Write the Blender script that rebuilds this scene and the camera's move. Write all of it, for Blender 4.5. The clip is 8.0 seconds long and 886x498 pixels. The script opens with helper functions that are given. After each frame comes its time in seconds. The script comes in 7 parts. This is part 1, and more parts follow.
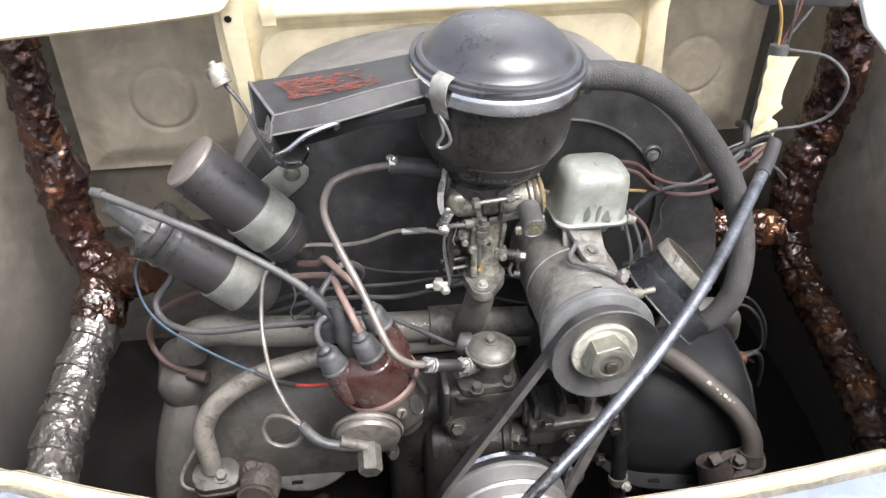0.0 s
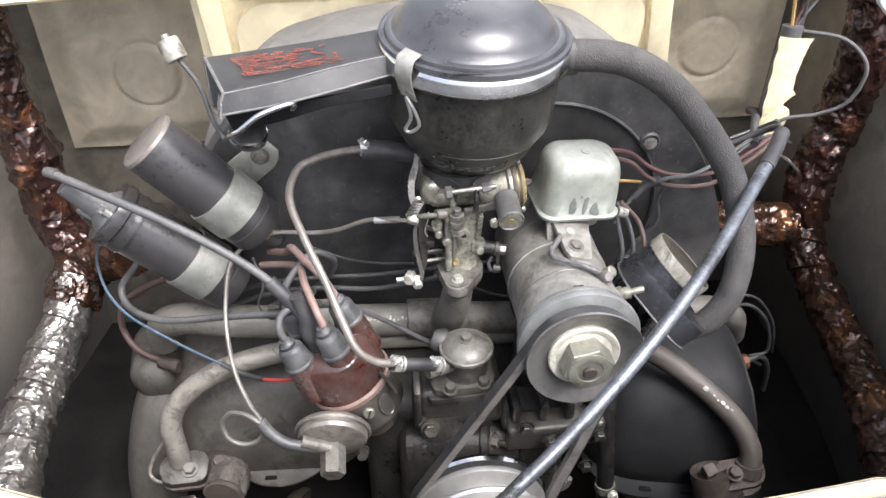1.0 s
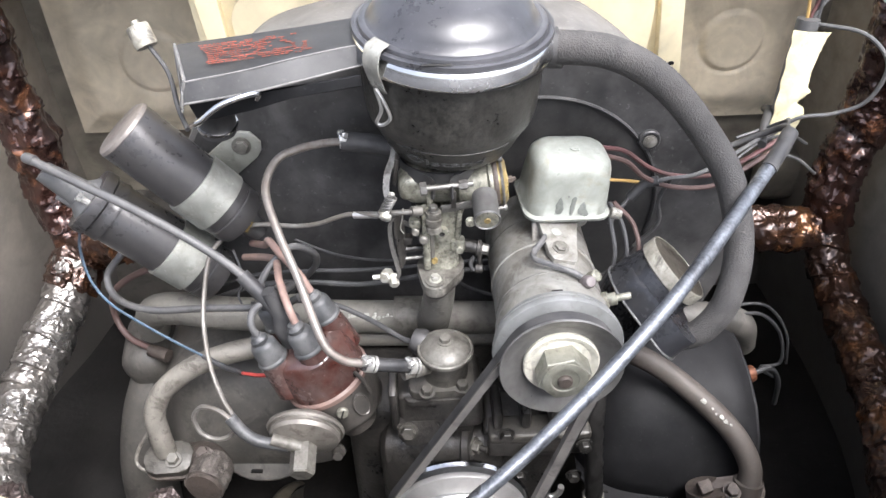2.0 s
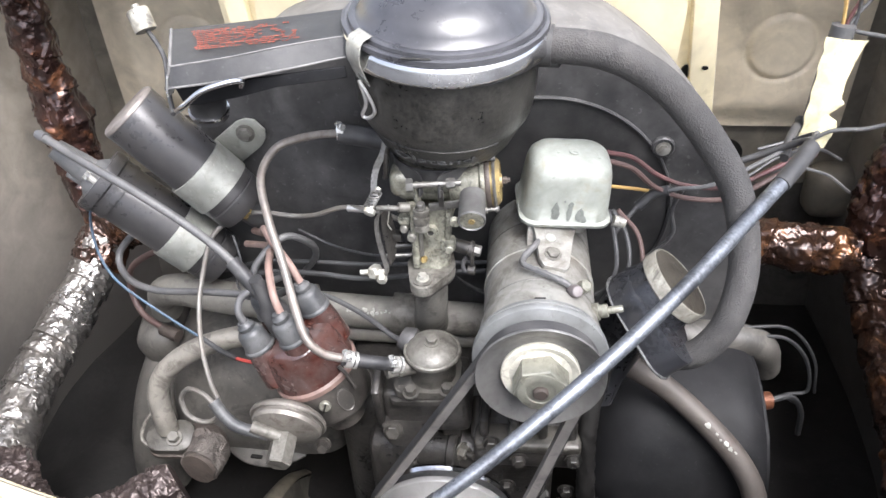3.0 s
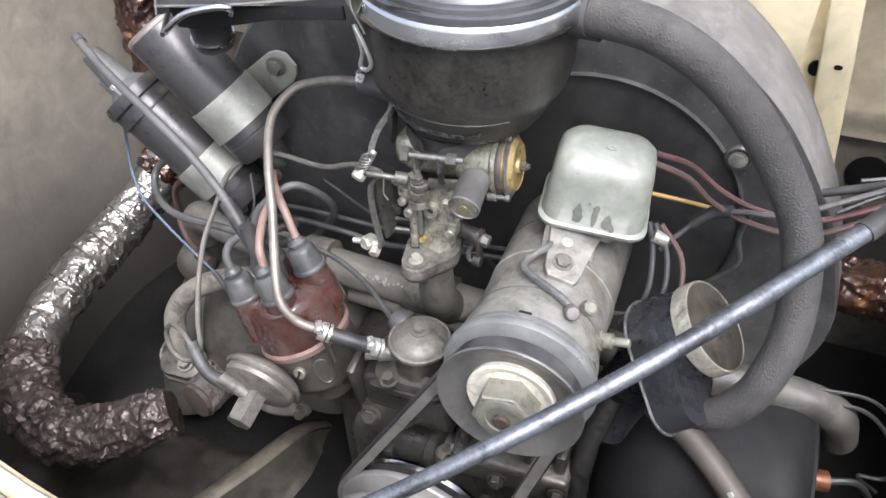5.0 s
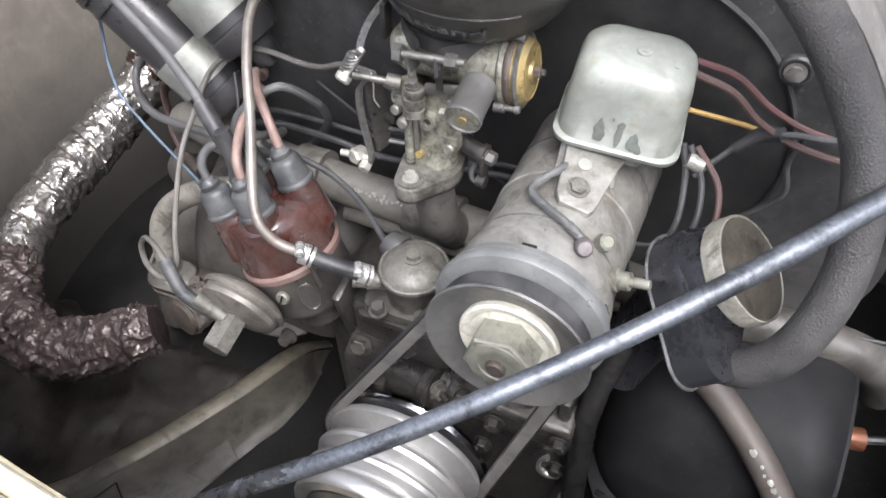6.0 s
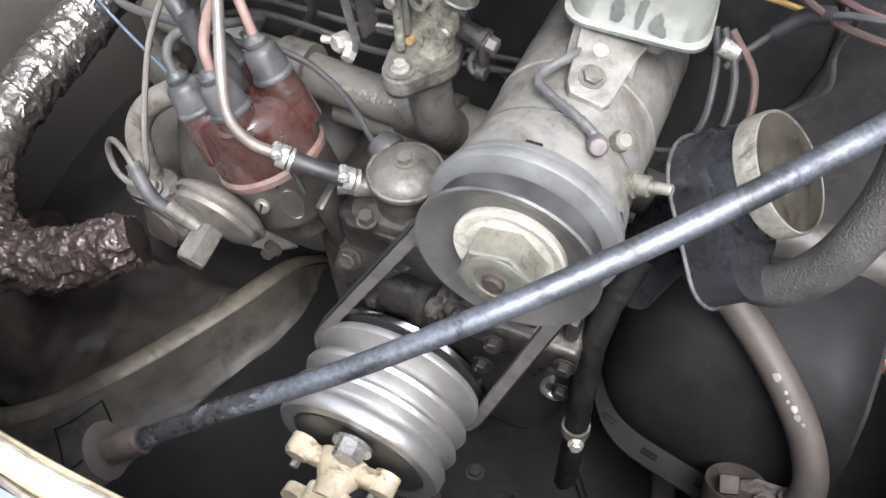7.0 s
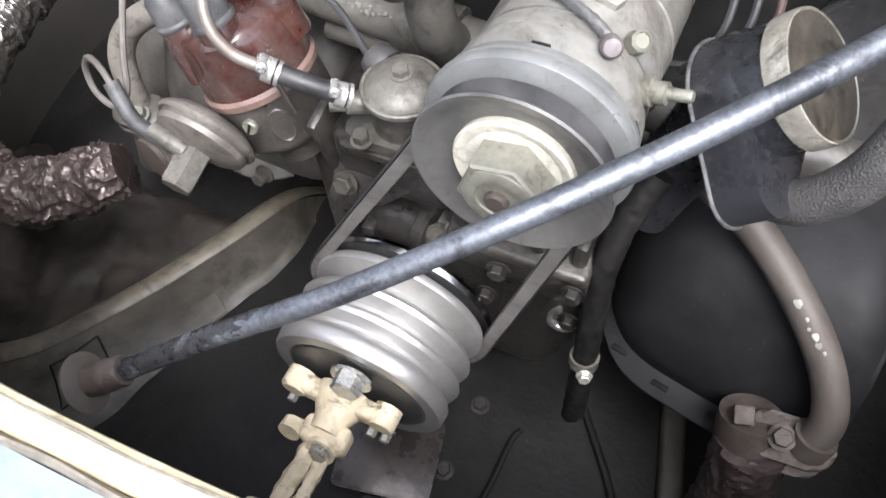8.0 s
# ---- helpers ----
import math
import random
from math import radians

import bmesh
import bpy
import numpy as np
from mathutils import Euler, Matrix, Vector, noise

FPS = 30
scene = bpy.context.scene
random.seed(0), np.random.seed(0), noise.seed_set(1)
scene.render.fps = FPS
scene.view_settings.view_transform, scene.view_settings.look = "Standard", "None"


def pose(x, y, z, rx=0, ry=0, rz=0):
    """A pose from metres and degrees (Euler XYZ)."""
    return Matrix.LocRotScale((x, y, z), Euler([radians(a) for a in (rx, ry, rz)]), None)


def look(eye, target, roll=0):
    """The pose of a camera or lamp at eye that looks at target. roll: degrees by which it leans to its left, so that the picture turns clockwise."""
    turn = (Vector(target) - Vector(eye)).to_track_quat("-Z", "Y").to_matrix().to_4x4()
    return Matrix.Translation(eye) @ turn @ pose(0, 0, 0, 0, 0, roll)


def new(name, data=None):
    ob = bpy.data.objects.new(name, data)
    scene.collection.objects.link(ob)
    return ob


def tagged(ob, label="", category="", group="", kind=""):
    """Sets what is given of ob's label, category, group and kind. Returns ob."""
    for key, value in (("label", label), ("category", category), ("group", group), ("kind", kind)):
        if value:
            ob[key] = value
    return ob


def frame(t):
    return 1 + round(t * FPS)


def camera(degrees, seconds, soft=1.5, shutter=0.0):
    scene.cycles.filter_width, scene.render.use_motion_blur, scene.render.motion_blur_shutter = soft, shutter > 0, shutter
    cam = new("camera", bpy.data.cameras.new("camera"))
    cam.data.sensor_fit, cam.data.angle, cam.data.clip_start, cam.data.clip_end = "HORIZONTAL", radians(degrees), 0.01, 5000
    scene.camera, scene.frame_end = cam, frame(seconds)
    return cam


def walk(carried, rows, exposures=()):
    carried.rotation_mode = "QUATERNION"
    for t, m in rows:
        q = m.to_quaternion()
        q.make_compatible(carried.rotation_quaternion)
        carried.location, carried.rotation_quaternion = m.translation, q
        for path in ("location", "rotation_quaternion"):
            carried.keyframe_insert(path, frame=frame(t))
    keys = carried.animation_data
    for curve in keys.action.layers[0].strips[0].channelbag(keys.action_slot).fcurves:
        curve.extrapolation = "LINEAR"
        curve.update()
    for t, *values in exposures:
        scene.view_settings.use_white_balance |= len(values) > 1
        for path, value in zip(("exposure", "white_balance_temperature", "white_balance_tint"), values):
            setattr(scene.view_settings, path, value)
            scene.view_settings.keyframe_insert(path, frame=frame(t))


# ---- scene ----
cam = camera(59.7, 8.0, soft=1.5, shutter=0.3)
METRES, EYE, TILT, LEAN, TURN = 0.62, 1.15, -36.0, 0.0, -8.5
ROWS = [
    (0.0, 0.0, 0.0, 0.0, -0.0, 0.0, 0.0),
    (0.5, 0.0408, 0.0477, 0.0083, 0.88, -0.76, -0.64),
    (1.0, 0.0936, 0.0908, 0.0163, 2.25, -1.35, -1.28),
    (1.5, 0.1474, 0.1233, 0.0261, 3.94, -1.89, -1.92),
    (3.0, 0.3376, 0.1944, 0.0444, 12.07, -2.87, -6.17),
    (3.5, 0.4116, 0.2368, 0.0615, 16.14, -3.5, -8.62),
    (4.0, 0.4676, 0.2884, 0.0858, 19.94, -4.68, -11.33),
    (5.5, 0.4947, 0.4755, 0.1287, 26.96, -12.63, -16.81),
    (6.0, 0.4812, 0.5447, 0.1212, 28.04, -16.56, -17.25),
    (6.5, 0.472, 0.5982, 0.1021, 28.63, -19.75, -17.34),
    (7.0, 0.4645, 0.6398, 0.0829, 28.87, -22.89, -17.22),
    (7.5, 0.4613, 0.6676, 0.0662, 29.02, -25.36, -16.9),
    (8.0, 0.4605, 0.6855, 0.0456, 29.14, -27.36, -16.57),
]
EXPOSURES = [(0.0, 1.64, 6350, 13), (1.5, 1.86, 6250, 13), (3.0, 1.96, 6170, 13), (4.0, 1.84, 6170, 13), (5.5, 1.58, 6170, 13), (7.0, 1.76, 6170, 13), (8.0, 1.86, 6170, 13)]
walk(cam, [(t, pose(0, 0, EYE, TILT, LEAN, TURN) @ pose(METRES * x, METRES * y, METRES * z, 90 + pitch, roll, yaw)) for t, x, y, z, yaw, pitch, roll in ROWS], EXPOSURES)

# ---- world and light: an open yard under a bright overcast sky ----
world = bpy.data.worlds.new("sky")
scene.world = world
world.use_nodes = True
wn = world.node_tree.nodes
sky = wn.new("ShaderNodeTexSky")
sky.sky_type, sky.sun_disc = "NISHITA", False
sky.sun_elevation, sky.sun_rotation = radians(60), radians(143)
sky.air_density, sky.dust_density, sky.ozone_density = 0.9, 5.0, 1.2
wn["Background"].inputs["Strength"].default_value = 0.14
cloud = wn.new("ShaderNodeHueSaturation")
cloud.inputs["Saturation"].default_value = 0.45
world.node_tree.links.new(sky.outputs["Color"], cloud.inputs["Color"])
world.node_tree.links.new(cloud.outputs["Color"], wn["Background"].inputs["Color"])
sun_data = bpy.data.lights.new("sun", "SUN")
sun_data.energy, sun_data.angle, sun_data.color = 1.7, radians(36), (1.0, 0.985, 0.965)
sun = new("sun", sun_data)
sun.matrix_world = look((1.45, -1.0, 4.2), (0.15, 0.7, 0.5))


# ---- materials ----
def material(name, base, rough=0.5, metal=0.0, dust=(0.2, 0.18, 0.15), amount=0.35, grain=60.0, patch=9.0,
             bump=0.15, relief=220.0, coat=0.0, spread=0.12, cells=0.0, stain=None, stained=0.45, settle=0.0, spec=0.5, crease=0.0, low_shade=None, worn=0.0):
    """Paint, metal or rubber with grain, dust patches, sharp-edged stains, settled dust, uneven gloss and fine relief,
    sized in metres. Can paint shade into the colour below a wavering height.
    """
    m = bpy.data.materials.new(name)
    m.use_nodes = True
    n, l = m.node_tree.nodes, m.node_tree.links
    b = n["Principled BSDF"]
    co = n.new("ShaderNodeTexCoord")

    def tex(scale, detail, rough_=0.6, warp=0.0):
        t = n.new("ShaderNodeTexNoise")
        t.inputs["Scale"].default_value, t.inputs["Detail"].default_value = scale, detail
        t.inputs["Roughness"].default_value, t.inputs["Distortion"].default_value = rough_, warp
        l.new(co.outputs["Object"], t.inputs["Vector"])
        return t.outputs["Fac"]

    def span(value, lo, hi, out0, out1):
        s = n.new("ShaderNodeMapRange")
        for key, v in (("From Min", lo), ("From Max", hi), ("To Min", out0), ("To Max", out1)):
            s.inputs[key].default_value = v
        l.new(value, s.inputs["Value"])
        return s.outputs["Result"]

    def calc(op, x, y):
        s = n.new("ShaderNodeMath")
        s.operation = op
        for k, v in enumerate((x, y)):
            if isinstance(v, float):
                s.inputs[k].default_value = v
            else:
                l.new(v, s.inputs[k])
        return s.outputs[0]

    def blend(fac, x, y):
        s = n.new("ShaderNodeMix")
        s.data_type = "RGBA"
        l.new(fac, s.inputs["Factor"])
        for key, v in (("A", x), ("B", y)):
            if isinstance(v, tuple):
                s.inputs[key].default_value = (*v, 1)
            else:
                l.new(v, s.inputs[key])
        return s.outputs["Result"]

    big, fine = tex(patch, 6.0, 0.62), tex(grain, 5.0)
    both = calc("ADD", calc("MULTIPLY", big, 0.55), calc("MULTIPLY", fine, 0.55))
    colour = blend(span(both, 0.42, 0.70, 0.0, amount), base, dust)
    dark = stain or tuple(v * 0.38 for v in base)
    blot = tex(patch * 2.7, 8.0, 0.7, 0.6)
    colour = blend(span(blot, 0.54 - worn, 0.64 - worn, 0.0, stained), colour, dark)
    speck = tex(grain * 2.2 + 120.0, 2.0, 0.5)
    colour = blend(span(speck, 0.66, 0.74, 0.0, 0.3 * amount), colour, tuple(min(0.8, v * 1.8 + 0.02) for v in dust))
    grit = tex(grain * 0.9 + 45.0, 7.0, 0.72, 0.4)
    colour = blend(span(grit, 0.55, 0.68, 0.0, 0.5 * stained), colour, dark)
    cloud = n.new("ShaderNodeVectorMath")
    cloud.operation = "SCALE"
    l.new(colour, cloud.inputs[0])
    l.new(span(tex(16.0 + 0.6 * patch, 3.0, 0.55, 0.8), 0.32, 0.68, 1.0 - 0.30 * amount, 1.0 + 0.26 * amount), cloud.inputs["Scale"])
    colour = cloud.outputs[0]
    if settle:
        up = n.new("ShaderNodeNewGeometry")
        sep = n.new("ShaderNodeSeparateXYZ")
        l.new(up.outputs["Normal"], sep.inputs[0])
        lying = calc("MULTIPLY", span(sep.outputs["Z"], 0.35, 1.0, 0.0, settle), span(both, 0.40, 0.66, 0.15, 1.0))
        colour = blend(lying, colour, (0.23, 0.215, 0.195))
    # Shade painted into the colour: darker below a wavering height; coating is its tone.
    if low_shade:
        low, high, coating = low_shade
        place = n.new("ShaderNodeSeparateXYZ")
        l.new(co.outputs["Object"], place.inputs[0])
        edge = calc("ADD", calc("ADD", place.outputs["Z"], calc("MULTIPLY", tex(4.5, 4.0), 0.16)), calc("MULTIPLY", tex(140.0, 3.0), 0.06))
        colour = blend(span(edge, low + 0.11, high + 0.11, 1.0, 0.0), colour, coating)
    l.new(colour, b.inputs["Base Color"])
    gloss = calc("ADD", span(big, 0.3, 0.75, max(0.04, rough - spread), min(0.9, rough + spread * 1.5)), span(fine, 0.35, 0.7, -0.05, 0.10))
    l.new(gloss, b.inputs["Roughness"])
    b.inputs["Metallic"].default_value = metal
    b.inputs["Specular IOR Level"].default_value = spec
    b.inputs["Coat Weight"].default_value = coat
    b.inputs["Coat Roughness"].default_value = 0.125
    if bump:
        relief_node = n.new("ShaderNodeBump")
        relief_node.inputs["Strength"].default_value, relief_node.inputs["Distance"].default_value = bump, 0.002
        if crease:
            fold = n.new("ShaderNodeTexNoise")
            fold.noise_type = "RIDGED_MULTIFRACTAL"
            for key, v in (("Scale", crease), ("Detail", 3.0), ("Roughness", 0.55), ("Distortion", 0.5)):
                fold.inputs[key].default_value = v
            l.new(co.outputs["Object"], fold.inputs["Vector"])
            relief_node.inputs["Distance"].default_value = 0.004
            l.new(fold.outputs["Fac"], relief_node.inputs["Height"])
        elif cells:
            src = n.new("ShaderNodeTexVoronoi")
            src.inputs["Scale"].default_value = cells
            l.new(co.outputs["Object"], src.inputs["Vector"])
            l.new(src.outputs["Distance"], relief_node.inputs["Height"])
        else:
            l.new(tex(relief, 4.0), relief_node.inputs["Height"])
        l.new(relief_node.outputs["Normal"], b.inputs["Normal"])
    return m


CREAM = material("cream paint", (0.84, 0.745, 0.50), 0.36, dust=(0.62, 0.53, 0.36), amount=0.4, patch=6, grain=25, bump=0.03, coat=0.3, stain=(0.40, 0.33, 0.22), stained=0.16)
BEIGE = material("dulled cream paint", (0.66, 0.585, 0.45), 0.36, dust=(0.46, 0.405, 0.305), amount=0.6, patch=4, grain=16, bump=0.03, coat=0.25, stain=(0.28, 0.245, 0.185), stained=0.25)
# Cream wall with stains, plus shade painted in towards its foot.
GRIME_SHADE = material("stained cream paint, shaded towards the foot", (0.335, 0.300, 0.250), 0.5, dust=(0.20, 0.178, 0.15), amount=0.7, patch=3.5, grain=18, bump=0.06, stain=(0.13, 0.117, 0.10), stained=0.35, low_shade=(0.28, 0.62, (0.088, 0.082, 0.075)))
BODY = material("pale blue body paint", (0.175, 0.21, 0.245), 0.32, dust=(0.14, 0.165, 0.19), amount=0.5, coat=0.5, bump=0.02)
SEALER = material("chipped cream edge", (0.55, 0.48, 0.32), 0.5, dust=(0.36, 0.29, 0.185), amount=0.6, grain=120, patch=30, bump=0.3, relief=160, stain=(0.20, 0.145, 0.08), stained=0.5)
# Near-black: real oil, and the shade of the pit and holes in the colour.
SOOT_SHADE = material("black of oily dirt and of shade", (0.0072, 0.0069, 0.0066), 0.5, dust=(0.0155, 0.0147, 0.0137), amount=0.9, patch=6, grain=40, bump=0.4, relief=90, stain=(0.008, 0.0078, 0.0075), stained=0.6, spec=0.2)
BLACK = material("dusty black enamel", (0.022, 0.022, 0.0225), 0.46, dust=(0.075, 0.073, 0.071), amount=0.85, patch=5.5, grain=30, bump=0.06, stain=(0.011, 0.011, 0.011), stained=0.45, settle=0.08, spec=0.4)
SATIN = material("satin black paint", (0.017, 0.017, 0.0175), 0.40, dust=(0.042, 0.041, 0.039), amount=0.75, patch=9, grain=90, bump=0.05, stain=(0.012, 0.012, 0.012), stained=0.3, settle=0.03, spec=0.45)
DUSTY = material("grey dusted steel", (0.090, 0.088, 0.085), 0.6, dust=(0.19, 0.182, 0.17), amount=0.8, patch=8, bump=0.1, stain=(0.065, 0.063, 0.061), stained=0.5)
LID = material("glossy black lid", (0.030, 0.030, 0.033), 0.34, dust=(0.060, 0.060, 0.065), amount=0.9, patch=10, grain=45, bump=0.02, spread=0.10, stain=(0.014, 0.014, 0.015), stained=0.55, spec=0.7)
BOWL = material("speckled black bowl", (0.013, 0.013, 0.012), 0.34, dust=(0.054, 0.051, 0.044), amount=0.8, patch=24, grain=220, bump=0.18, stain=(0.008, 0.008, 0.0075), stained=0.5)
CHROME = material("worn chrome", (0.62, 0.63, 0.65), 0.16, 1.0, dust=(0.35, 0.32, 0.28), amount=0.4, bump=0.05)
CAST = material("oily cast aluminium", (0.155, 0.149, 0.130), 0.50, 0.25, dust=(0.058, 0.051, 0.042), amount=0.85, patch=18, grain=150, bump=0.35, stain=(0.028, 0.024, 0.019), stained=0.7)
CARB = material("brassy carburettor casting", (0.36, 0.355, 0.29), 0.36, 0.45, dust=(0.10, 0.091, 0.067), amount=0.9, patch=44, grain=170, bump=0.3, stain=(0.028, 0.024, 0.018), stained=0.6, worn=0.02)
GEN = material("grey painted steel", (0.245, 0.242, 0.222), 0.42, 0.3, dust=(0.155, 0.142, 0.120), amount=0.85, patch=11, grain=90, bump=0.16, stain=(0.075, 0.064, 0.050), stained=0.6, worn=0.03)
BOXGREY = material("pale grey-green lacquer", (0.265, 0.278, 0.250), 0.38, 0.1, dust=(0.18, 0.188, 0.160), amount=0.75, patch=18, grain=90, bump=0.06, stain=(0.20, 0.185, 0.145), stained=0.6)
STEEL = material("turned steel", (0.60, 0.595, 0.58), 0.34, 0.8, dust=(0.22, 0.20, 0.18), amount=0.45, patch=24, bump=0.08)
DULL = material("dull oily steel", (0.22, 0.215, 0.20), 0.38, 0.7, dust=(0.085, 0.078, 0.068), amount=0.75, patch=40, grain=160, bump=0.15)
SHEAVE = material("worn grey pulley steel", (0.165, 0.162, 0.155), 0.40, 0.5, dust=(0.085, 0.081, 0.075), amount=0.6, patch=22, bump=0.1, stain=(0.065, 0.06, 0.056), stained=0.4)
WASHER = material("pale cream washer", (0.60, 0.585, 0.50), 0.42, 0.25, dust=(0.44, 0.42, 0.35), amount=0.6, patch=40, grain=160, bump=0.12, stain=(0.20, 0.175, 0.13), stained=0.45)
ZINC = material("dulled zinc plate", (0.47, 0.465, 0.42), 0.34, 0.55, dust=(0.26, 0.245, 0.20), amount=0.6, patch=30, bump=0.12, stain=(0.15, 0.135, 0.10), stained=0.5)
BRIGHT = material("bright zinc plate", (0.62, 0.62, 0.60), 0.26, 0.7, dust=(0.40, 0.38, 0.33), amount=0.5, patch=60, bump=0.1, stain=(0.20, 0.185, 0.155), stained=0.3)
BRASS = material("dull golden metal", (0.33, 0.245, 0.095), 0.38, 0.4, dust=(0.17, 0.135, 0.075), amount=0.7, patch=60, stain=(0.05, 0.038, 0.025), stained=0.6)
DARKCAST = material("oil-black casting", (0.017, 0.0165, 0.0155), 0.36, 0.2, dust=(0.060, 0.054, 0.047), amount=0.75, patch=22, grain=160, bump=0.4)
MANIF = material("grey cast pipe", (0.128, 0.123, 0.108), 0.6, 0.1, dust=(0.20, 0.188, 0.162), amount=0.65, patch=14, grain=130, bump=0.3, stain=(0.045, 0.040, 0.033), stained=0.6)
HEATPIPE = material("heat-stained steel pipe", (0.066, 0.058, 0.051), 0.60, 0.2, dust=(0.105, 0.088, 0.074), amount=0.6, patch=12, grain=140, bump=0.2, stain=(0.075, 0.052, 0.040), stained=0.4)
RUST = material("rusty brown iron", (0.050, 0.039, 0.033), 0.6, 0.2, dust=(0.095, 0.078, 0.065), amount=0.7, patch=30, grain=220, bump=0.6)
BAKELITE = material("red-brown bakelite", (0.046, 0.0145, 0.0105), 0.14, dust=(0.075, 0.053, 0.048), amount=1.0, patch=22, grain=60, bump=0.03, coat=0.45, stain=(0.016, 0.009, 0.008), stained=0.6)
CREST = material("pinkish cap edge", (0.19, 0.125, 0.105), 0.5, dust=(0.09, 0.06, 0.052), amount=0.7, patch=40)
DISTCAST = material("dusty distributor casting", (0.050, 0.047, 0.043), 0.40, 0.4, dust=(0.110, 0.098, 0.085), amount=0.75, patch=16, bump=0.25, stain=(0.024, 0.021, 0.018), stained=0.65)
RUBBER = material("grey-black rubber", (0.022, 0.022, 0.023), 0.55, dust=(0.075, 0.072, 0.069), amount=0.55, patch=30, bump=0.1)
BOOT = material("grey rubber boot", (0.042, 0.044, 0.046), 0.5, dust=(0.115, 0.113, 0.108), amount=0.65, patch=40, bump=0.08, stained=0.6)
BRAID = material("braided cloth hose", (0.038, 0.0365, 0.035), 0.8, dust=(0.062, 0.058, 0.054), amount=0.7, patch=10, bump=0.4, cells=620, settle=0.10)
BELT = material("worn belt rubber", (0.10, 0.095, 0.09), 0.6, dust=(0.18, 0.17, 0.155), amount=0.6, patch=20, bump=0.2)
BARMAT = material("blue-grey bare steel bar", (0.185, 0.20, 0.222), 0.40, 0.7, dust=(0.065, 0.068, 0.075), amount=0.95, patch=14, grain=340, bump=0.14, relief=900, stain=(0.024, 0.024, 0.026), stained=0.65, worn=0.02)
BARDARK = material("worn black bar coating", (0.020, 0.020, 0.021), 0.32, 0.3, dust=(0.055, 0.056, 0.06), amount=0.8, patch=26, grain=240, bump=0.2, stain=(0.17, 0.18, 0.20), stained=0.5)
SILVERFOIL = material("crumpled silver foil", (0.28, 0.27, 0.257), 0.32, 0.85, dust=(0.155, 0.137, 0.118), amount=0.8, patch=14, grain=60, bump=0.5, crease=150, stain=(0.055, 0.043, 0.036), stained=0.5)
BURNTFOIL = material("burnt copper-brown foil", (0.055, 0.0245, 0.0185), 0.20, 0.6, dust=(0.023, 0.0155, 0.0155), amount=1.0, patch=7, grain=26, bump=0.42, crease=135, spread=0.10, stain=(0.32, 0.13, 0.055), stained=0.42, coat=0.4)
COPPERFOIL = material("amber copper foil", (0.062, 0.030, 0.019), 0.24, 0.6, dust=(0.024, 0.016, 0.014), amount=1.0, patch=8, grain=26, bump=0.42, crease=135, spread=0.10, stain=(0.30, 0.125, 0.040), stained=0.38, coat=0.4, worn=0.01)
SOOTFOIL = material("mauve-brown sooty foil", (0.10, 0.078, 0.072), 0.40, 0.5, dust=(0.040, 0.030, 0.029), amount=0.9, patch=16, grain=80, bump=0.55, crease=160, stain=(0.030, 0.023, 0.022), stained=0.55)
GREYWIRE = material("grey plastic lead", (0.062, 0.062, 0.063), 0.45, dust=(0.110, 0.106, 0.100), amount=0.6, patch=20)
TUBEGREY = material("dull metal pipe", (0.15, 0.145, 0.133), 0.45, 0.35, dust=(0.12, 0.098, 0.078), amount=0.7, patch=14)
FUELPIPE = material("brownish steel fuel pipe", (0.18, 0.168, 0.152), 0.42, 0.3, dust=(0.12, 0.092, 0.074), amount=0.8, patch=14, grain=90)
PINK = material("pinkish red lead", (0.21, 0.135, 0.112), 0.5, dust=(0.18, 0.14, 0.12), amount=0.7, patch=25)
REDW = material("dull red lead", (0.095, 0.034, 0.033), 0.5, dust=(0.085, 0.056, 0.053), amount=0.7, patch=25)
REDBRIGHT = material("bright red lead", (0.50, 0.06, 0.05), 0.5, dust=(0.3, 0.1, 0.08), amount=0.3)
BLUEW = material("blue lead", (0.042, 0.080, 0.125), 0.5, dust=(0.08, 0.095, 0.115), amount=0.6)
YELLOWW = material("ochre lead", (0.42, 0.27, 0.09), 0.5, dust=(0.28, 0.19, 0.09), amount=0.5)
BROWNW = material("brown lead", (0.080, 0.045, 0.040), 0.5, dust=(0.10, 0.072, 0.062), amount=0.5)
BLACKW = material("black lead", (0.025, 0.025, 0.026), 0.5, dust=(0.1, 0.1, 0.1), amount=0.4)
PAPER = material("yellowed paper tag", (0.56, 0.52, 0.335), 0.7, dust=(0.46, 0.41, 0.245), amount=0.6, patch=30, grain=90, stain=(0.36, 0.29, 0.15), stained=0.35)
REDPRINT = material("faded red print", (0.29, 0.062, 0.033), 0.6, dust=(0.07, 0.028, 0.022), amount=1.0, patch=40, grain=120)
ASPHALT = material("asphalt", (0.05, 0.05, 0.05), 0.85, dust=(0.09, 0.085, 0.08), amount=0.6, patch=1.5, bump=0.5)
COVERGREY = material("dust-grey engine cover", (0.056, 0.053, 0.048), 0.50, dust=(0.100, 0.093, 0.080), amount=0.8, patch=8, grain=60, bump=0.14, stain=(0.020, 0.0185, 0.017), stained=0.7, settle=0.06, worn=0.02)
PALEPIPE = material("dust-grey steel pipe", (0.19, 0.178, 0.155), 0.5, 0.25, dust=(0.30, 0.28, 0.245), amount=0.55, patch=18, grain=120, bump=0.2, stain=(0.055, 0.047, 0.038), stained=0.65, worn=0.02)
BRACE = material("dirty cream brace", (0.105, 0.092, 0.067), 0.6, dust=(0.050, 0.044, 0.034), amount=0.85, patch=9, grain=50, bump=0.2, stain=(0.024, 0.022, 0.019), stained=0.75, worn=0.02)
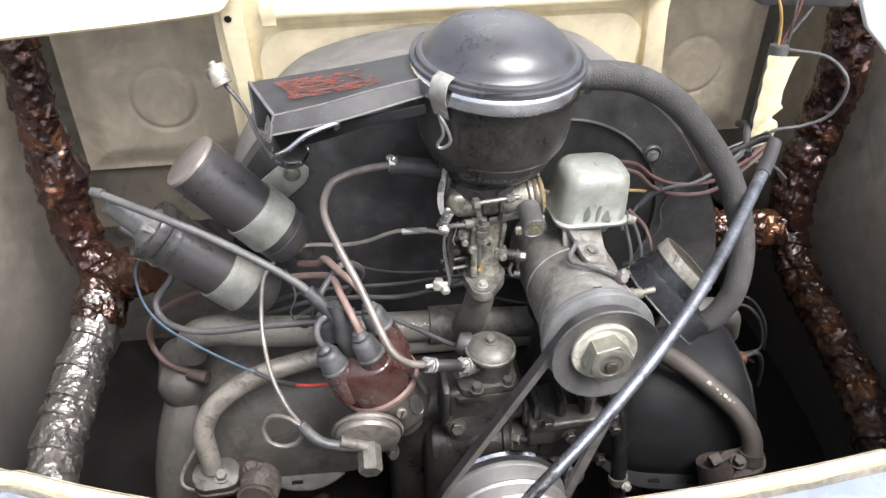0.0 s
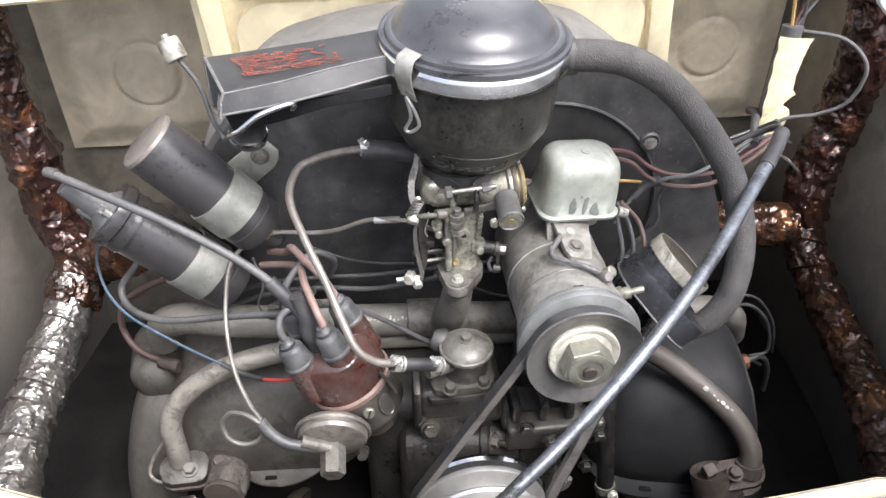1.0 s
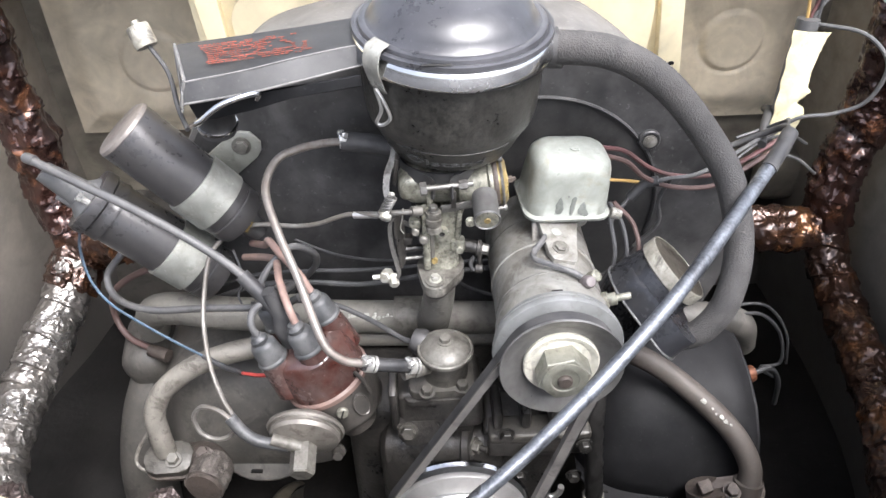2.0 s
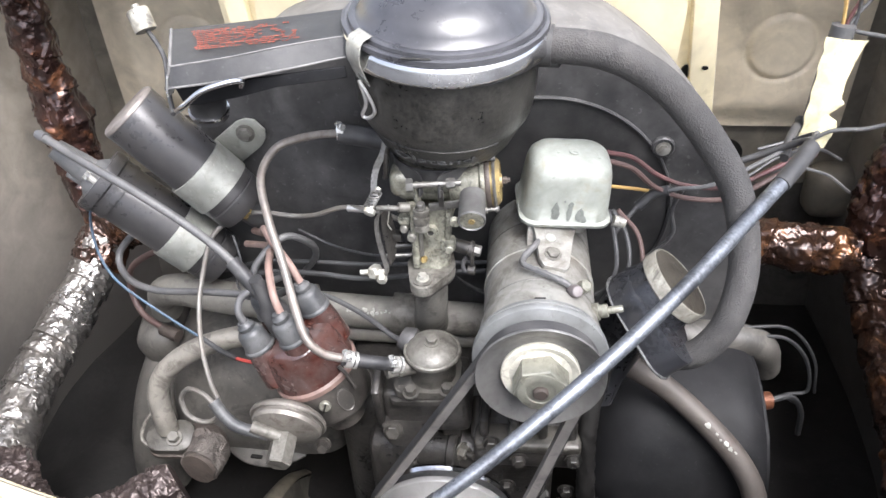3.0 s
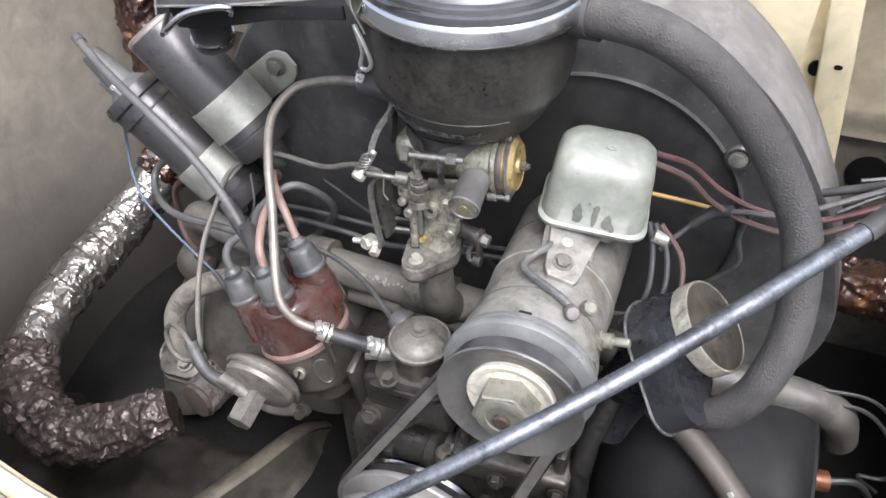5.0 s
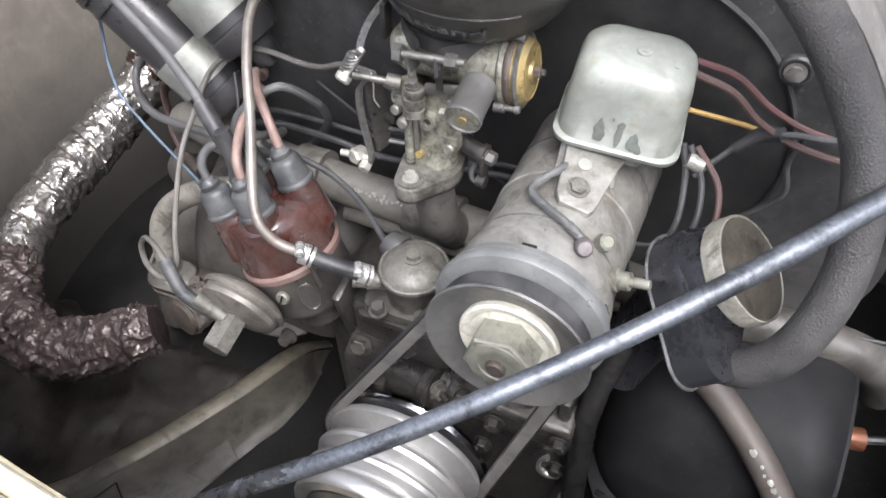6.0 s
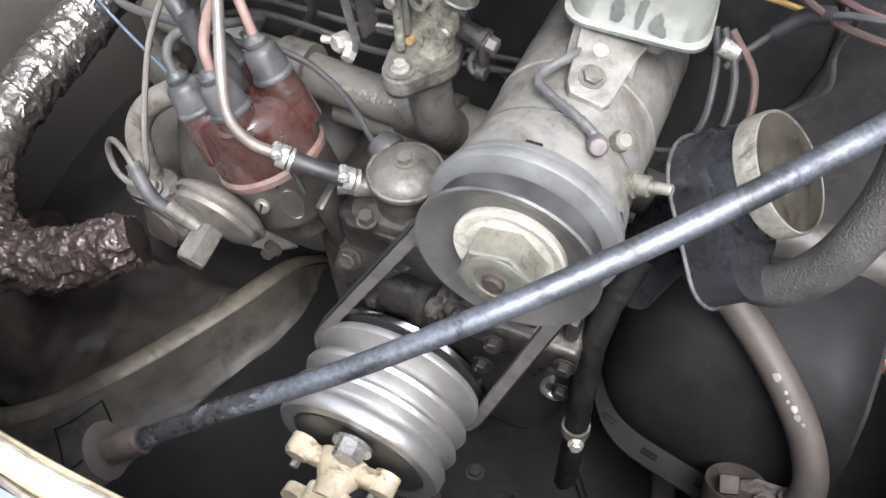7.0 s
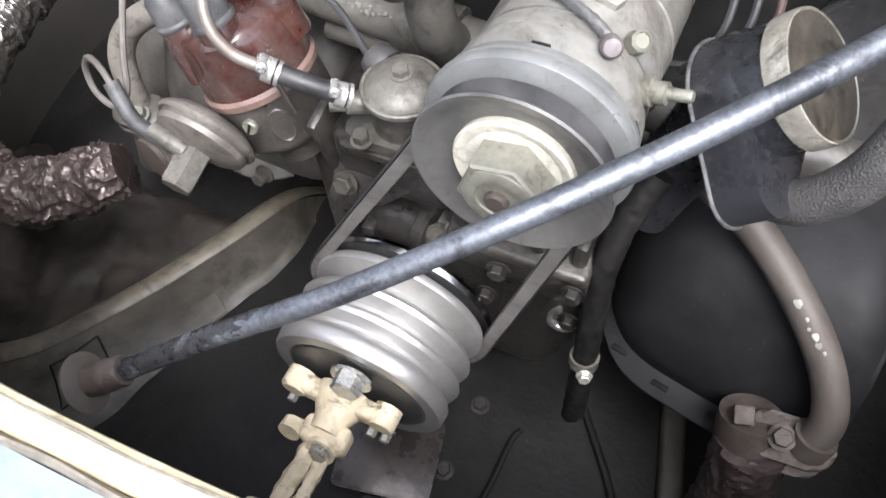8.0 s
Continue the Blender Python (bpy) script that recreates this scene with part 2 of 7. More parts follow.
SMEAR = material("dried grey smear", (0.115, 0.122, 0.110), 0.45, dust=(0.17, 0.18, 0.162), amount=0.6, patch=60)
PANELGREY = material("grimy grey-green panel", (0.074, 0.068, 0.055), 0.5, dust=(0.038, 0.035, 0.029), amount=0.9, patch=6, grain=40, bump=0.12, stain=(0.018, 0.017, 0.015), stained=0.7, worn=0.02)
SILVERPULLEY = material("bright turned pulley", (0.54, 0.535, 0.52), 0.36, 0.8, dust=(0.46, 0.455, 0.44), amount=0.35, patch=40, grain=400, bump=0.0, spread=0.03, stain=(0.44, 0.435, 0.42), stained=0.05)
EDGE_GREY = material("grey for worn edges and for the letters' gleam", (0.15, 0.15, 0.148), 0.42, 0.3, dust=(0.04, 0.04, 0.04), amount=0.9, patch=40, grain=160)
RUSTMESH = material("rusty wire gauze", (0.085, 0.074, 0.066), 0.6, 0.4, dust=(0.17, 0.15, 0.132), amount=0.8, patch=40, grain=200, bump=0.7, cells=480, stain=(0.03, 0.025, 0.022), stained=0.6)
CAPFACE = material("scuffed dark cap face", (0.040, 0.035, 0.027), 0.45, 0.15, spec=0.4, dust=(0.105, 0.094, 0.075), amount=0.8, patch=26, grain=110, bump=0.25, stain=(0.014, 0.012, 0.010), stained=0.7)
TIN = material("smooth black engine tin", (0.0095, 0.0096, 0.0105), 0.52, dust=(0.018, 0.0178, 0.018), amount=0.7, patch=6, grain=70, bump=0.08, stain=(0.009, 0.009, 0.009), stained=0.4, spec=0.13)
COILEND = material("brown-grey worn coil end", (0.13, 0.115, 0.105), 0.4, 0.3, dust=(0.22, 0.195, 0.175), amount=0.7, patch=25, grain=120, bump=0.06)
CAPBAND = material("scuffed pale cap band", (0.46, 0.44, 0.37), 0.40, 0.45, dust=(0.20, 0.185, 0.155), amount=0.9, patch=26, grain=160, bump=0.15, stain=(0.05, 0.044, 0.035), stained=0.75)
DIRT = material("brown oily dirt", (0.018, 0.0155, 0.0135), 0.6, dust=(0.040, 0.034, 0.029), amount=0.85, patch=12, grain=60, bump=0.8, relief=60, stain=(0.008, 0.007, 0.006), stained=0.7, spec=0.25)
OILCAST = material("dark oily casting", (0.055, 0.052, 0.046), 0.42, 0.3, dust=(0.095, 0.088, 0.074), amount=0.75, patch=26, grain=150, bump=0.35, stain=(0.015, 0.013, 0.011), stained=0.7)
COPPERY = material("browned copper sleeve", (0.23, 0.088, 0.045), 0.38, 0.55, dust=(0.10, 0.055, 0.038), amount=0.7, patch=40, grain=160, bump=0.2)
FILLER = material("blue-black oily enamel", (0.015, 0.0155, 0.0175), 0.26, dust=(0.030, 0.0305, 0.034), amount=0.6, patch=14, grain=160, bump=0.06, stain=(0.010, 0.010, 0.011), stained=0.2)
NUT = material("grey-green worn nut", (0.235, 0.235, 0.195), 0.40, 0.35, dust=(0.145, 0.135, 0.105), amount=0.7, patch=30, grain=140, bump=0.2, stain=(0.07, 0.06, 0.045), stained=0.55)
WHITEEDGE = material("white body edge paint", (0.66, 0.66, 0.64), 0.4, dust=(0.4, 0.39, 0.36), amount=0.4, patch=12, bump=0.03, stain=(0.2, 0.18, 0.15), stained=0.25)
OILPLATE = material("brown oily sheet", (0.036, 0.031, 0.029), 0.26, 0.3, dust=(0.085, 0.073, 0.068), amount=0.7, patch=14, grain=60, bump=0.1)
VACCAN = material("dusty pressed can", (0.135, 0.125, 0.110), 0.40, 0.4, dust=(0.24, 0.22, 0.19), amount=0.65, patch=22, grain=120, bump=0.12, stain=(0.060, 0.046, 0.036), stained=0.6)
TERMINAL = material("mauve terminal sleeve", (0.095, 0.082, 0.083), 0.4, dust=(0.16, 0.14, 0.132), amount=0.7, patch=60, grain=160, stain=(0.05, 0.042, 0.038), stained=0.5)
# The firewall's cream, darkened to hold the shade below and behind the panels.
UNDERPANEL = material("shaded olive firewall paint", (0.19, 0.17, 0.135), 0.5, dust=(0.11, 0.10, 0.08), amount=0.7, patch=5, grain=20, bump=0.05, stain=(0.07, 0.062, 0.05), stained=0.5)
SHUTLINE = material("grey-tan for the bare edge and the seam's shadow", (0.20, 0.185, 0.15), 0.7, dust=(0.09, 0.08, 0.065), amount=0.9, patch=25, grain=120, bump=0.2)
TOWER = material("coil tower plastic", (0.06, 0.062, 0.063), 0.5, dust=(0.13, 0.125, 0.12), amount=0.5, patch=30)
COILCAN = material("dulled black coil can", (0.036, 0.035, 0.0355), 0.32, 0.25, dust=(0.085, 0.078, 0.072), amount=0.3, patch=9, grain=140, bump=0.06, stain=(0.022, 0.0215, 0.021), stained=0.2)
STRAP = material("grey zinc strap", (0.27, 0.275, 0.25), 0.40, 0.5, dust=(0.38, 0.38, 0.33), amount=0.7, patch=18, bump=0.15, stain=(0.085, 0.08, 0.068), stained=0.25, worn=0.02)
GENRING = material("pale dusty turned ring", (0.20, 0.205, 0.20), 0.40, 0.35, dust=(0.16, 0.16, 0.152), amount=0.6, patch=20, grain=120, bump=0.08, stain=(0.11, 0.105, 0.095), stained=0.35)
CREAMHUB = material("chipped cream paint on iron", (0.66, 0.585, 0.42), 0.55, dust=(0.44, 0.36, 0.24), amount=0.75, patch=16, grain=90, bump=0.7, relief=90, stain=(0.075, 0.050, 0.034), stained=0.85, worn=-0.02)


# ---- building ----
HOME = {}


def thing(name, at, label, category, group="", kind=""):
    """An Empty at the base of a thing; its parts hang under it."""
    ob = new(name)
    ob.location, ob.empty_display_size = at, 0.02
    HOME[ob] = Vector(at)
    return tagged(ob, label, category, group, kind)


def part(name, bm, mat, parent=None, label="", flat=False, sharp=38):
    """Links a bmesh given in world metres as one mesh object under a thing or a part."""
    home = HOME[parent] if parent else Vector((0, 0, 0))
    bmesh.ops.translate(bm, verts=bm.verts, vec=-home)
    bmesh.ops.recalc_face_normals(bm, faces=bm.faces)
    me = bpy.data.meshes.new(name)
    for f in bm.faces:
        f.smooth = not flat
    bm.to_mesh(me)
    bm.free()
    if not flat:
        me.set_sharp_from_angle(angle=radians(sharp))
    me.materials.append(mat)
    ob = new(name, me)
    if parent:
        ob.parent = parent
    HOME[ob] = home
    if label:
        ob["label"] = label
    return ob


def frame_at(c, n, x=(1, 0, 0)):
    """A frame at c whose z axis is n and whose x axis is near x."""
    z = Vector(n).normalized()
    xx = Vector(x) - z * Vector(x).dot(z)
    if xx.length < 1e-4:
        xx = Vector((0, 1, 0)) - z * z.y
    xx.normalize()
    y = z.cross(xx)
    m = Matrix((xx, y, z)).transposed().to_4x4()
    m.translation = Vector(c)
    return m


def lathe(profile, m, seg=40, squash=1.0):
    """A turned body: profile of (radius, height) along the frame's z axis; radius 0 closes an end."""
    bm = bmesh.new()
    rings = []
    for r, h in profile:
        if r < 1e-6:
            rings.append([bm.verts.new(m @ Vector((0, 0, h)))])
        else:
            rings.append([bm.verts.new(m @ Vector((r * math.cos(2 * math.pi * k / seg), squash * r * math.sin(2 * math.pi * k / seg), h))) for k in range(seg)])
    for a, b in zip(rings, rings[1:]):
        for k in range(seg):
            j = (k + 1) % seg
            if len(a) == 1 and len(b) == 1:
                continue
            if len(a) == 1:
                bm.faces.new((a[0], b[k], b[j]))
            elif len(b) == 1:
                bm.faces.new((a[k], a[j], b[0]))
            else:
                bm.faces.new((a[k], a[j], b[j], b[k]))
    for ring in (rings[0], rings[-1]):
        if len(ring) > 1:
            bm.faces.new(ring)
    return bm


def open_lathe(profile, m, seg=40):
    """A turned body whose profile closes on itself (a ring)."""
    bm = bmesh.new()
    rings = [[bm.verts.new(m @ Vector((r * math.cos(2 * math.pi * k / seg), r * math.sin(2 * math.pi * k / seg), h))) for k in range(seg)] for r, h in profile]
    for a, b in zip(rings, rings[1:] + rings[:1]):
        for k in range(seg):
            j = (k + 1) % seg
            bm.faces.new((a[k], a[j], b[j], b[k]))
    return bm


def smooth_path(points, steps=8):
    """A Catmull-Rom line through the points."""
    p = [Vector(q) for q in points]
    p = [2 * p[0] - p[1], *p, 2 * p[-1] - p[-2]]
    out = []
    for i in range(1, len(p) - 2):
        a, b, c, d = p[i - 1:i + 3]
        for k in range(steps):
            t = k / steps
            out.append(0.5 * (2 * b + (c - a) * t + (2 * a - 5 * b + 4 * c - d) * t * t + (3 * b - a - 3 * c + d) * t ** 3))
    out.append(p[-2].copy())
    return out


def tube(points, r, seg=12, steps=8, straight=False, rough=0.0, scale=60.0, tip=True, wrap=0.0):
    """A round pipe along the points; r is one radius or (start, end) or a function of 0..1. rough crumples it, wrap is the pitch of a wound band."""
    line = [Vector(q) for q in points] if straight else smooth_path(points, steps)
    bm = bmesh.new()
    rings, up, along = [], None, 0.0
    total = len(line) - 1
    for i, c in enumerate(line):
        along += (c - line[max(i - 1, 0)]).length
        d = (line[min(i + 1, total)] - line[max(i - 1, 0)]).normalized()
        if up is None:
            up = d.orthogonal().normalized()
        up = (up - d * up.dot(d)).normalized()
        side = d.cross(up)
        s = i / total
        rad = r(s) if callable(r) else (r[0] + (r[1] - r[0]) * s if isinstance(r, tuple) else r)
        ring = []
        for k in range(seg):
            a = 2 * math.pi * k / seg
            w = up * math.cos(a) + side * math.sin(a)
            q = c + w * rad
            if rough:
                e = Vector((rad * math.cos(a), rad * math.sin(a), 0.62 * along + 0.3 * rad * math.sin(a))) * scale + line[0] * 37.0
                fold = 0.34 - abs(noise.noise(e)) * 1.6
                fine = 0.30 - abs(noise.noise(e * 2.3 + Vector((5, 1, 2)))) * 1.3
                q += w * rough * (0.9 * fold + 0.55 * fine + 0.5 * noise.noise(e * 0.4) + 0.18 * noise.noise(e * 6.0))
            if wrap:
                lap = along / wrap + k / seg + 0.10 * noise.noise((line[0].x * 9 + math.cos(a), math.sin(a), along * 30))
                q += w * 0.0038 * (lap - math.floor(lap) - 0.5)
            ring.append(bm.verts.new(q))
        rings.append(ring)
    for a, b in zip(rings, rings[1:]):
        for k in range(seg):
            j = (k + 1) % seg
            bm.faces.new((a[k], a[j], b[j], b[k]))
    if tip:
        bm.faces.new(rings[0])
        bm.faces.new(rings[-1])
    return bm


def box(size, m, bevel=0.002, seg=2):
    bm = bmesh.new()
    bmesh.ops.create_cube(bm, size=1.0)
    bmesh.ops.scale(bm, verts=bm.verts, vec=size)
    if bevel:
        bmesh.ops.bevel(bm, geom=list(bm.edges), offset=bevel, segments=seg, affect="EDGES", profile=0.5)
    bmesh.ops.transform(bm, matrix=m, verts=bm.verts)
    return bm


def plate(outline, thick, m, bevel=0.001, holes=()):
    """A flat plate: outline of (x, y) in the frame m, thick along its z."""
    bm = bmesh.new()
    low = [bm.verts.new((x, y, 0)) for x, y in outline]
    top = [bm.verts.new((x, y, thick)) for x, y in outline]
    n = len(outline)
    bm.faces.new(low[::-1])
    cap = bm.faces.new(top)
    for k in range(n):
        bm.faces.new((low[k], low[(k + 1) % n], top[(k + 1) % n], top[k]))
    if bevel:
        bmesh.ops.bevel(bm, geom=list(cap.edges), offset=bevel, segments=2, affect="EDGES", profile=0.5)
    bmesh.ops.transform(bm, matrix=m, verts=bm.verts)
    return bm


def rounded(w, h, r, n=5):
    """A rounded rectangle's outline about the origin."""
    out = []
    for cx, cy, a in ((w / 2 - r, h / 2 - r, 0), (-w / 2 + r, h / 2 - r, 90), (-w / 2 + r, -h / 2 + r, 180), (w / 2 - r, -h / 2 + r, 270)):
        for k in range(n + 1):
            t = radians(a + 90 * k / n)
            out.append((cx + r * math.cos(t), cy + r * math.sin(t)))
    return out


def hexagon(r, h, m, washer=1.35):
    """A hex head with a chamfered top on a washer."""
    bm = lathe([(0, 0), (r * washer, 0), (r * washer, h * 0.18), (0, h * 0.18)], m, 20)
    top = lathe([(0, h * 0.1), (r, h * 0.1), (r, h * 0.9), (r * 0.88, h), (0, h)], m, 6)
    return merge(bm, top)


def merge(*parts):
    first = parts[0]
    for other in parts[1:]:
        me = bpy.data.meshes.new("join")
        other.to_mesh(me)
        other.free()
        first.from_mesh(me)
        bpy.data.meshes.remove(me)
    return first


def bolt(c, n, parent, r=0.006, h=0.006, mat=None, name="bolt"):
    return part(name, hexagon(r, h, frame_at(c, n)), mat or DARKCAST, parent, sharp=25)


def sheet(rows, thick=0.0, back=(0, 0, 0)):
    """A skin through rows of points; thick with a second skin set off by back."""
    bm = bmesh.new()
    grid = [[bm.verts.new(q) for q in row] for row in rows]
    for a, b in zip(grid, grid[1:]):
        for k in range(len(a) - 1):
            bm.faces.new((a[k], a[k + 1], b[k + 1], b[k]))
    if thick:
        off = Vector(back).normalized() * thick
        twin = [[bm.verts.new(v.co + off) for v in row] for row in grid]
        for a, b in zip(twin, twin[1:]):
            for k in range(len(a) - 1):
                bm.faces.new((a[k], b[k], b[k + 1], a[k + 1]))
        edge = [*((grid[0][k], twin[0][k]) for k in range(len(grid[0]))), *((r[-1], s[-1]) for r, s in zip(grid[1:], twin[1:])),
                *((grid[-1][k], twin[-1][k]) for k in range(len(grid[-1]) - 2, -1, -1)), *((r[0], s[0]) for r, s in zip(grid[-2:0:-1], twin[-2:0:-1]))]
        for (a, b), (c, d) in zip(edge, edge[1:] + edge[:1]):
            bm.faces.new((a, c, d, b))
    return bm

# ---- the car's body round the engine ----
MID = 0.157  # the car's centre line
RIM_Z = 0.65


def rim_y(x):
    """The opening's near edge in plan."""
    u = x - 0.15
    return 0.341 + (0.54 * u * u if u < 0 else 0.22 * u * u)


def wall_plan():
    """The opening's outline in plan, from the near left round the sides to the firewall."""
    left = [(-0.395, 0.545), (-0.462, 0.66), (-0.495, 0.82), (-0.485, 0.95), (-0.455, 1.06), (-0.425, 1.21)]
    right = [(0.53, 0.41), (0.63, 0.50), (0.695, 0.63), (0.735, 0.80), (0.745, 0.95), (0.745, 1.06), (0.738, 1.21)]
    near = [(x, rim_y(x)) for x in np.linspace(-0.30, 0.44, 25)]
    return left[::-1] + near + right


PLAN = [q.xy for q in smooth_path([(x, y, 0) for x, y in wall_plan()], 6)]


def outward(k):
    d = (PLAN[min(k + 1, len(PLAN) - 1)] - PLAN[max(k - 1, 0)]).normalized()
    return Vector((d.y, -d.x))


def wall_top(y):
    return RIM_Z + 0.36 * max(0.0, min(y, 1.1) - 0.50)


def around(shape, waver=0.0):
    """Rows of points along the opening; shape gives (out, up) offsets from its edge, wavering a little."""
    rows = []
    for out, up in shape:
        row = []
        for k, p in enumerate(PLAN):
            q = p + outward(k) * (out + waver * noise.noise((p.x * 45, p.y * 45, 0)))
            row.append((q.x, q.y, wall_top(p.y) + up))
        rows.append(row)
    return rows


car = thing("car_body", (MID, 0.72, 0.0), "pale blue rounded car tail with a cream painted open engine bay", "car")
side_rows = []
for z, push in ((0.02, 0.02), (0.12, 0.012), (0.25, 0.0), (0.38, -0.004), (0.5, 0.0), (1.0, 0.0)):
    row = []
    for k, p in enumerate(PLAN):
        q = p + outward(k) * (0.004 + push + 0.16 * max(0.0, 0.60 - z) * min(1.0, max(0.0, (0.62 - p.y) / 0.15)))
        row.append((q.x, q.y, z if z < 0.9 else wall_top(p.y) - 0.014))
    side_rows.append(row)
part("inner_wall", sheet(side_rows), GRIME_SHADE, car, "stained dull cream inner side wall with shade painted low down")
part("edge_line", sheet(around([(0.0030, -0.0005), (0.0036, 0.0030), (0.0045, 0.0032), (0.0052, 0.0022)], 0.0010)), SHUTLINE, car, "thin brown line of bare edge")
part("rim_lip", sheet(around([(0.004, -0.014), (0.0, -0.006), (0.001, 0.0), (0.005, 0.003), (0.013, 0.002), (0.015, -0.004)])), SEALER, car, "chipped cream painted opening edge")
# Seam line whose colour also paints the wavy shadow outside the lip.
part("seam_shadow", sheet(around([(0.0145, -0.004), (0.0160, 0.0005), (0.0172, 0.0005), (0.0190, -0.005)], 0.0018)), SHUTLINE, car, "thin grey-tan line for the seam and the lip's shadow")
part("tail_skin", sheet(around([(0.019, -0.004), (0.040, -0.006), (0.08, -0.025), (0.13, -0.06), (0.18, -0.12), (0.22, -0.22), (0.24, -0.42), (0.23, -0.50)])), BODY, car, "pale blue outer body skin")

WALL_Y = 1.168


def pressed_panel(x0, x1, z0, z1, ring_x, ring_z, ring_r):
    """A firewall panel with rounded lower edge, a turned lip below and a round pressed bead."""
    bm = bmesh.new()
    nx, nz = 120, 150
    grid = []
    for i in range(nz + 1):
        z = z0 + (z1 - z0) * i / nz
        row = []
        for j in range(nx + 1):
            x = x0 + (x1 - x0) * j / nx
            d = min(x - x0, x1 - x, z - z0)
            u = min(1.0, max(0.0, d / 0.05))
            y = WALL_Y - 0.008 - 0.016 * u * u * (3 - 2 * u) + 0.002 * noise.noise((x * 9, z * 9, 0.5))
            rr = math.hypot(x - ring_x, z - ring_z)
            y += 0.0042 * math.exp(-((rr - ring_r) / 0.0045) ** 2) - 0.0020 * (1 - math.tanh((rr - ring_r) / 0.005))
            row.append(bm.verts.new((x, y, z)))
        grid.append(row)
    for a, b in zip(grid, grid[1:]):
        for k in range(nx):
            bm.faces.new((a[k], a[k + 1], b[k + 1], b[k]))
    return bm


part("firewall_panel", pressed_panel(-0.405, -0.10, 0.517, 0.90, -0.262, 0.640, 0.049), BEIGE, car, "dull beige pressed firewall panel with a round bead")
part("firewall_panel", pressed_panel(0.43, 0.712, 0.509, 0.90, 0.594, 0.642, 0.048), BEIGE, car, "dull beige pressed firewall panel with a round bead")
part("firewall_back", sheet([[(-0.47, WALL_Y + 0.004, z), (0.79, WALL_Y + 0.004, z)] for z in (0.40, 0.6, 0.95)], 0.01, (0, 1, 0)), UNDERPANEL, car, "firewall sheet in a shaded olive tone")
# The lower strip's dark grey holds the shade near the floor.
part("firewall_foot", sheet([[(-0.47, WALL_Y + 0.001, z), (0.79, WALL_Y + 0.001, z)] for z in (0.0, 0.25, 0.40)], 0.01, (0, 1, 0)), COVERGREY, car, "lower firewall in a dark grey that holds its shade")
# Unseen roof, added to keep sky light off the recessed panels.
part("shade_roof", sheet([[(-0.46, y, z), (0.76, y, z)] for y, z in ((0.935, 0.905), (1.02, 0.885), (1.18, 0.872))], 0.004, (0, 0, 1)), CREAM, car, "unseen cream sheet added above the firewall to shade its panels")


def lean(z):
    """The depth of the leaning middle of the firewall at a height."""
    return 0.985 - 0.2 * (z - 0.7)


def upright(foot, top, z0, z1):
    """A leaning cream strip between two pairs of sides, with a deep return to the panels behind."""
    bm = bmesh.new()
    rings = []
    for k in range(13):
        u = k / 12
        z = z0 + (z1 - z0) * u
        a = foot[0] + (top[0] - foot[0]) * u + 0.0005 * noise.noise((z * 40, 1, 0))
        b = foot[1] + (top[1] - foot[1]) * u + 0.0005 * noise.noise((z * 40, 5, 0))
        y = lean(z)
        rings.append([bm.verts.new(p) for p in ((a, WALL_Y, z), (a, y + 0.004, z), (a + 0.001, y + 0.001, z), (a + 0.004, y, z), (b - 0.004, y + 0.001, z), (b - 0.001, y + 0.002, z), (b, y + 0.005, z), (b, WALL_Y, z))])
    for p, q in zip(rings, rings[1:]):
        for k in range(7):
            bm.faces.new((p[k], p[k + 1], q[k + 1], q[k]))
    return bm


def hole(x, z, r, up=1.0):
    return lathe([(0, 0), (r, 0), (r, 0.0008), (0, 0.0008)], frame_at((x, lean(z), z), (0, -1, -0.2)), 20, up)


part("firewall_strip", upright((-0.1225, -0.1035), (-0.1365, -0.1045), 0.56, 0.90), CREAM, car, "cream upright strip with a round hole")
part("firewall_strip", upright((0.455, 0.490), (0.4075, 0.435), 0.54, 0.90), CREAM, car, "cream upright strip with a round hole")
part("strip_hole", hole(-0.1234, 0.8216, 0.0046), SOOT_SHADE, car)
part("strip_hole", hole(0.4545, 0.6824, 0.0042, 0.7), SOOT_SHADE, car)
lean_m = pose(0.157, 1.000, 0.70, 11.31, 0, 0)
part("firewall_centre", box((0.60, 0.012, 0.40), lean_m @ pose(0, 0.006, 0.0), 0.003), CREAM, car, "cream firewall centre panel")
part("centre_bulge", plate(rounded(0.512, 0.300, 0.045, 10), 0.014, lean_m @ pose(0.006, 0.0, -0.043) @ frame_at((0, 0, 0), (0, -1, 0), (1, 0, 0)), 0.006), CREAM, car, "rounded cream pressing")
part("top_ledge", box((0.52, 0.030, 0.012), lean_m @ pose(0.018, -0.014, 0.137), 0.004), CREAM, car, "cream ledge above the firewall")
part("strip_notch", lathe([(0, 0), (0.009, 0), (0.009, 0.003), (0, 0.003)], frame_at((0.436, lean(0.672) + 0.013, 0.672), (0, -1, -0.2), (0, 0, 1)), 20, 0.8), SOOT_SHADE, car, "dark notch beside the strip")
part("wall_hole", lathe([(0, 0), (0.026, 0), (0.026, 0.003), (0, 0.003)], frame_at((0.556, WALL_Y + 0.003, 0.453), (0, -1, 0)), 28), SOOT_SHADE, car, "round dark hole in the firewall")
part("wall_pressing", box((0.075, 0.06, 0.09), pose(0.721, WALL_Y - 0.02, 0.403), 0.025, 4), UNDERPANEL, car, "rounded wall pressing in a shaded olive tone")
clip_rows = [[(x, lean(z) - d, z) for x in (-0.0815, -0.0735, -0.0650)] for z, d in ((0.850, 0.016), (0.834, 0.020), (0.824, 0.017), (0.816, 0.017), (0.812, 0.012))]
part("clip", sheet(clip_rows, 0.003, (0, 1, 0)), CREAM, car, "bent cream sheet clip")
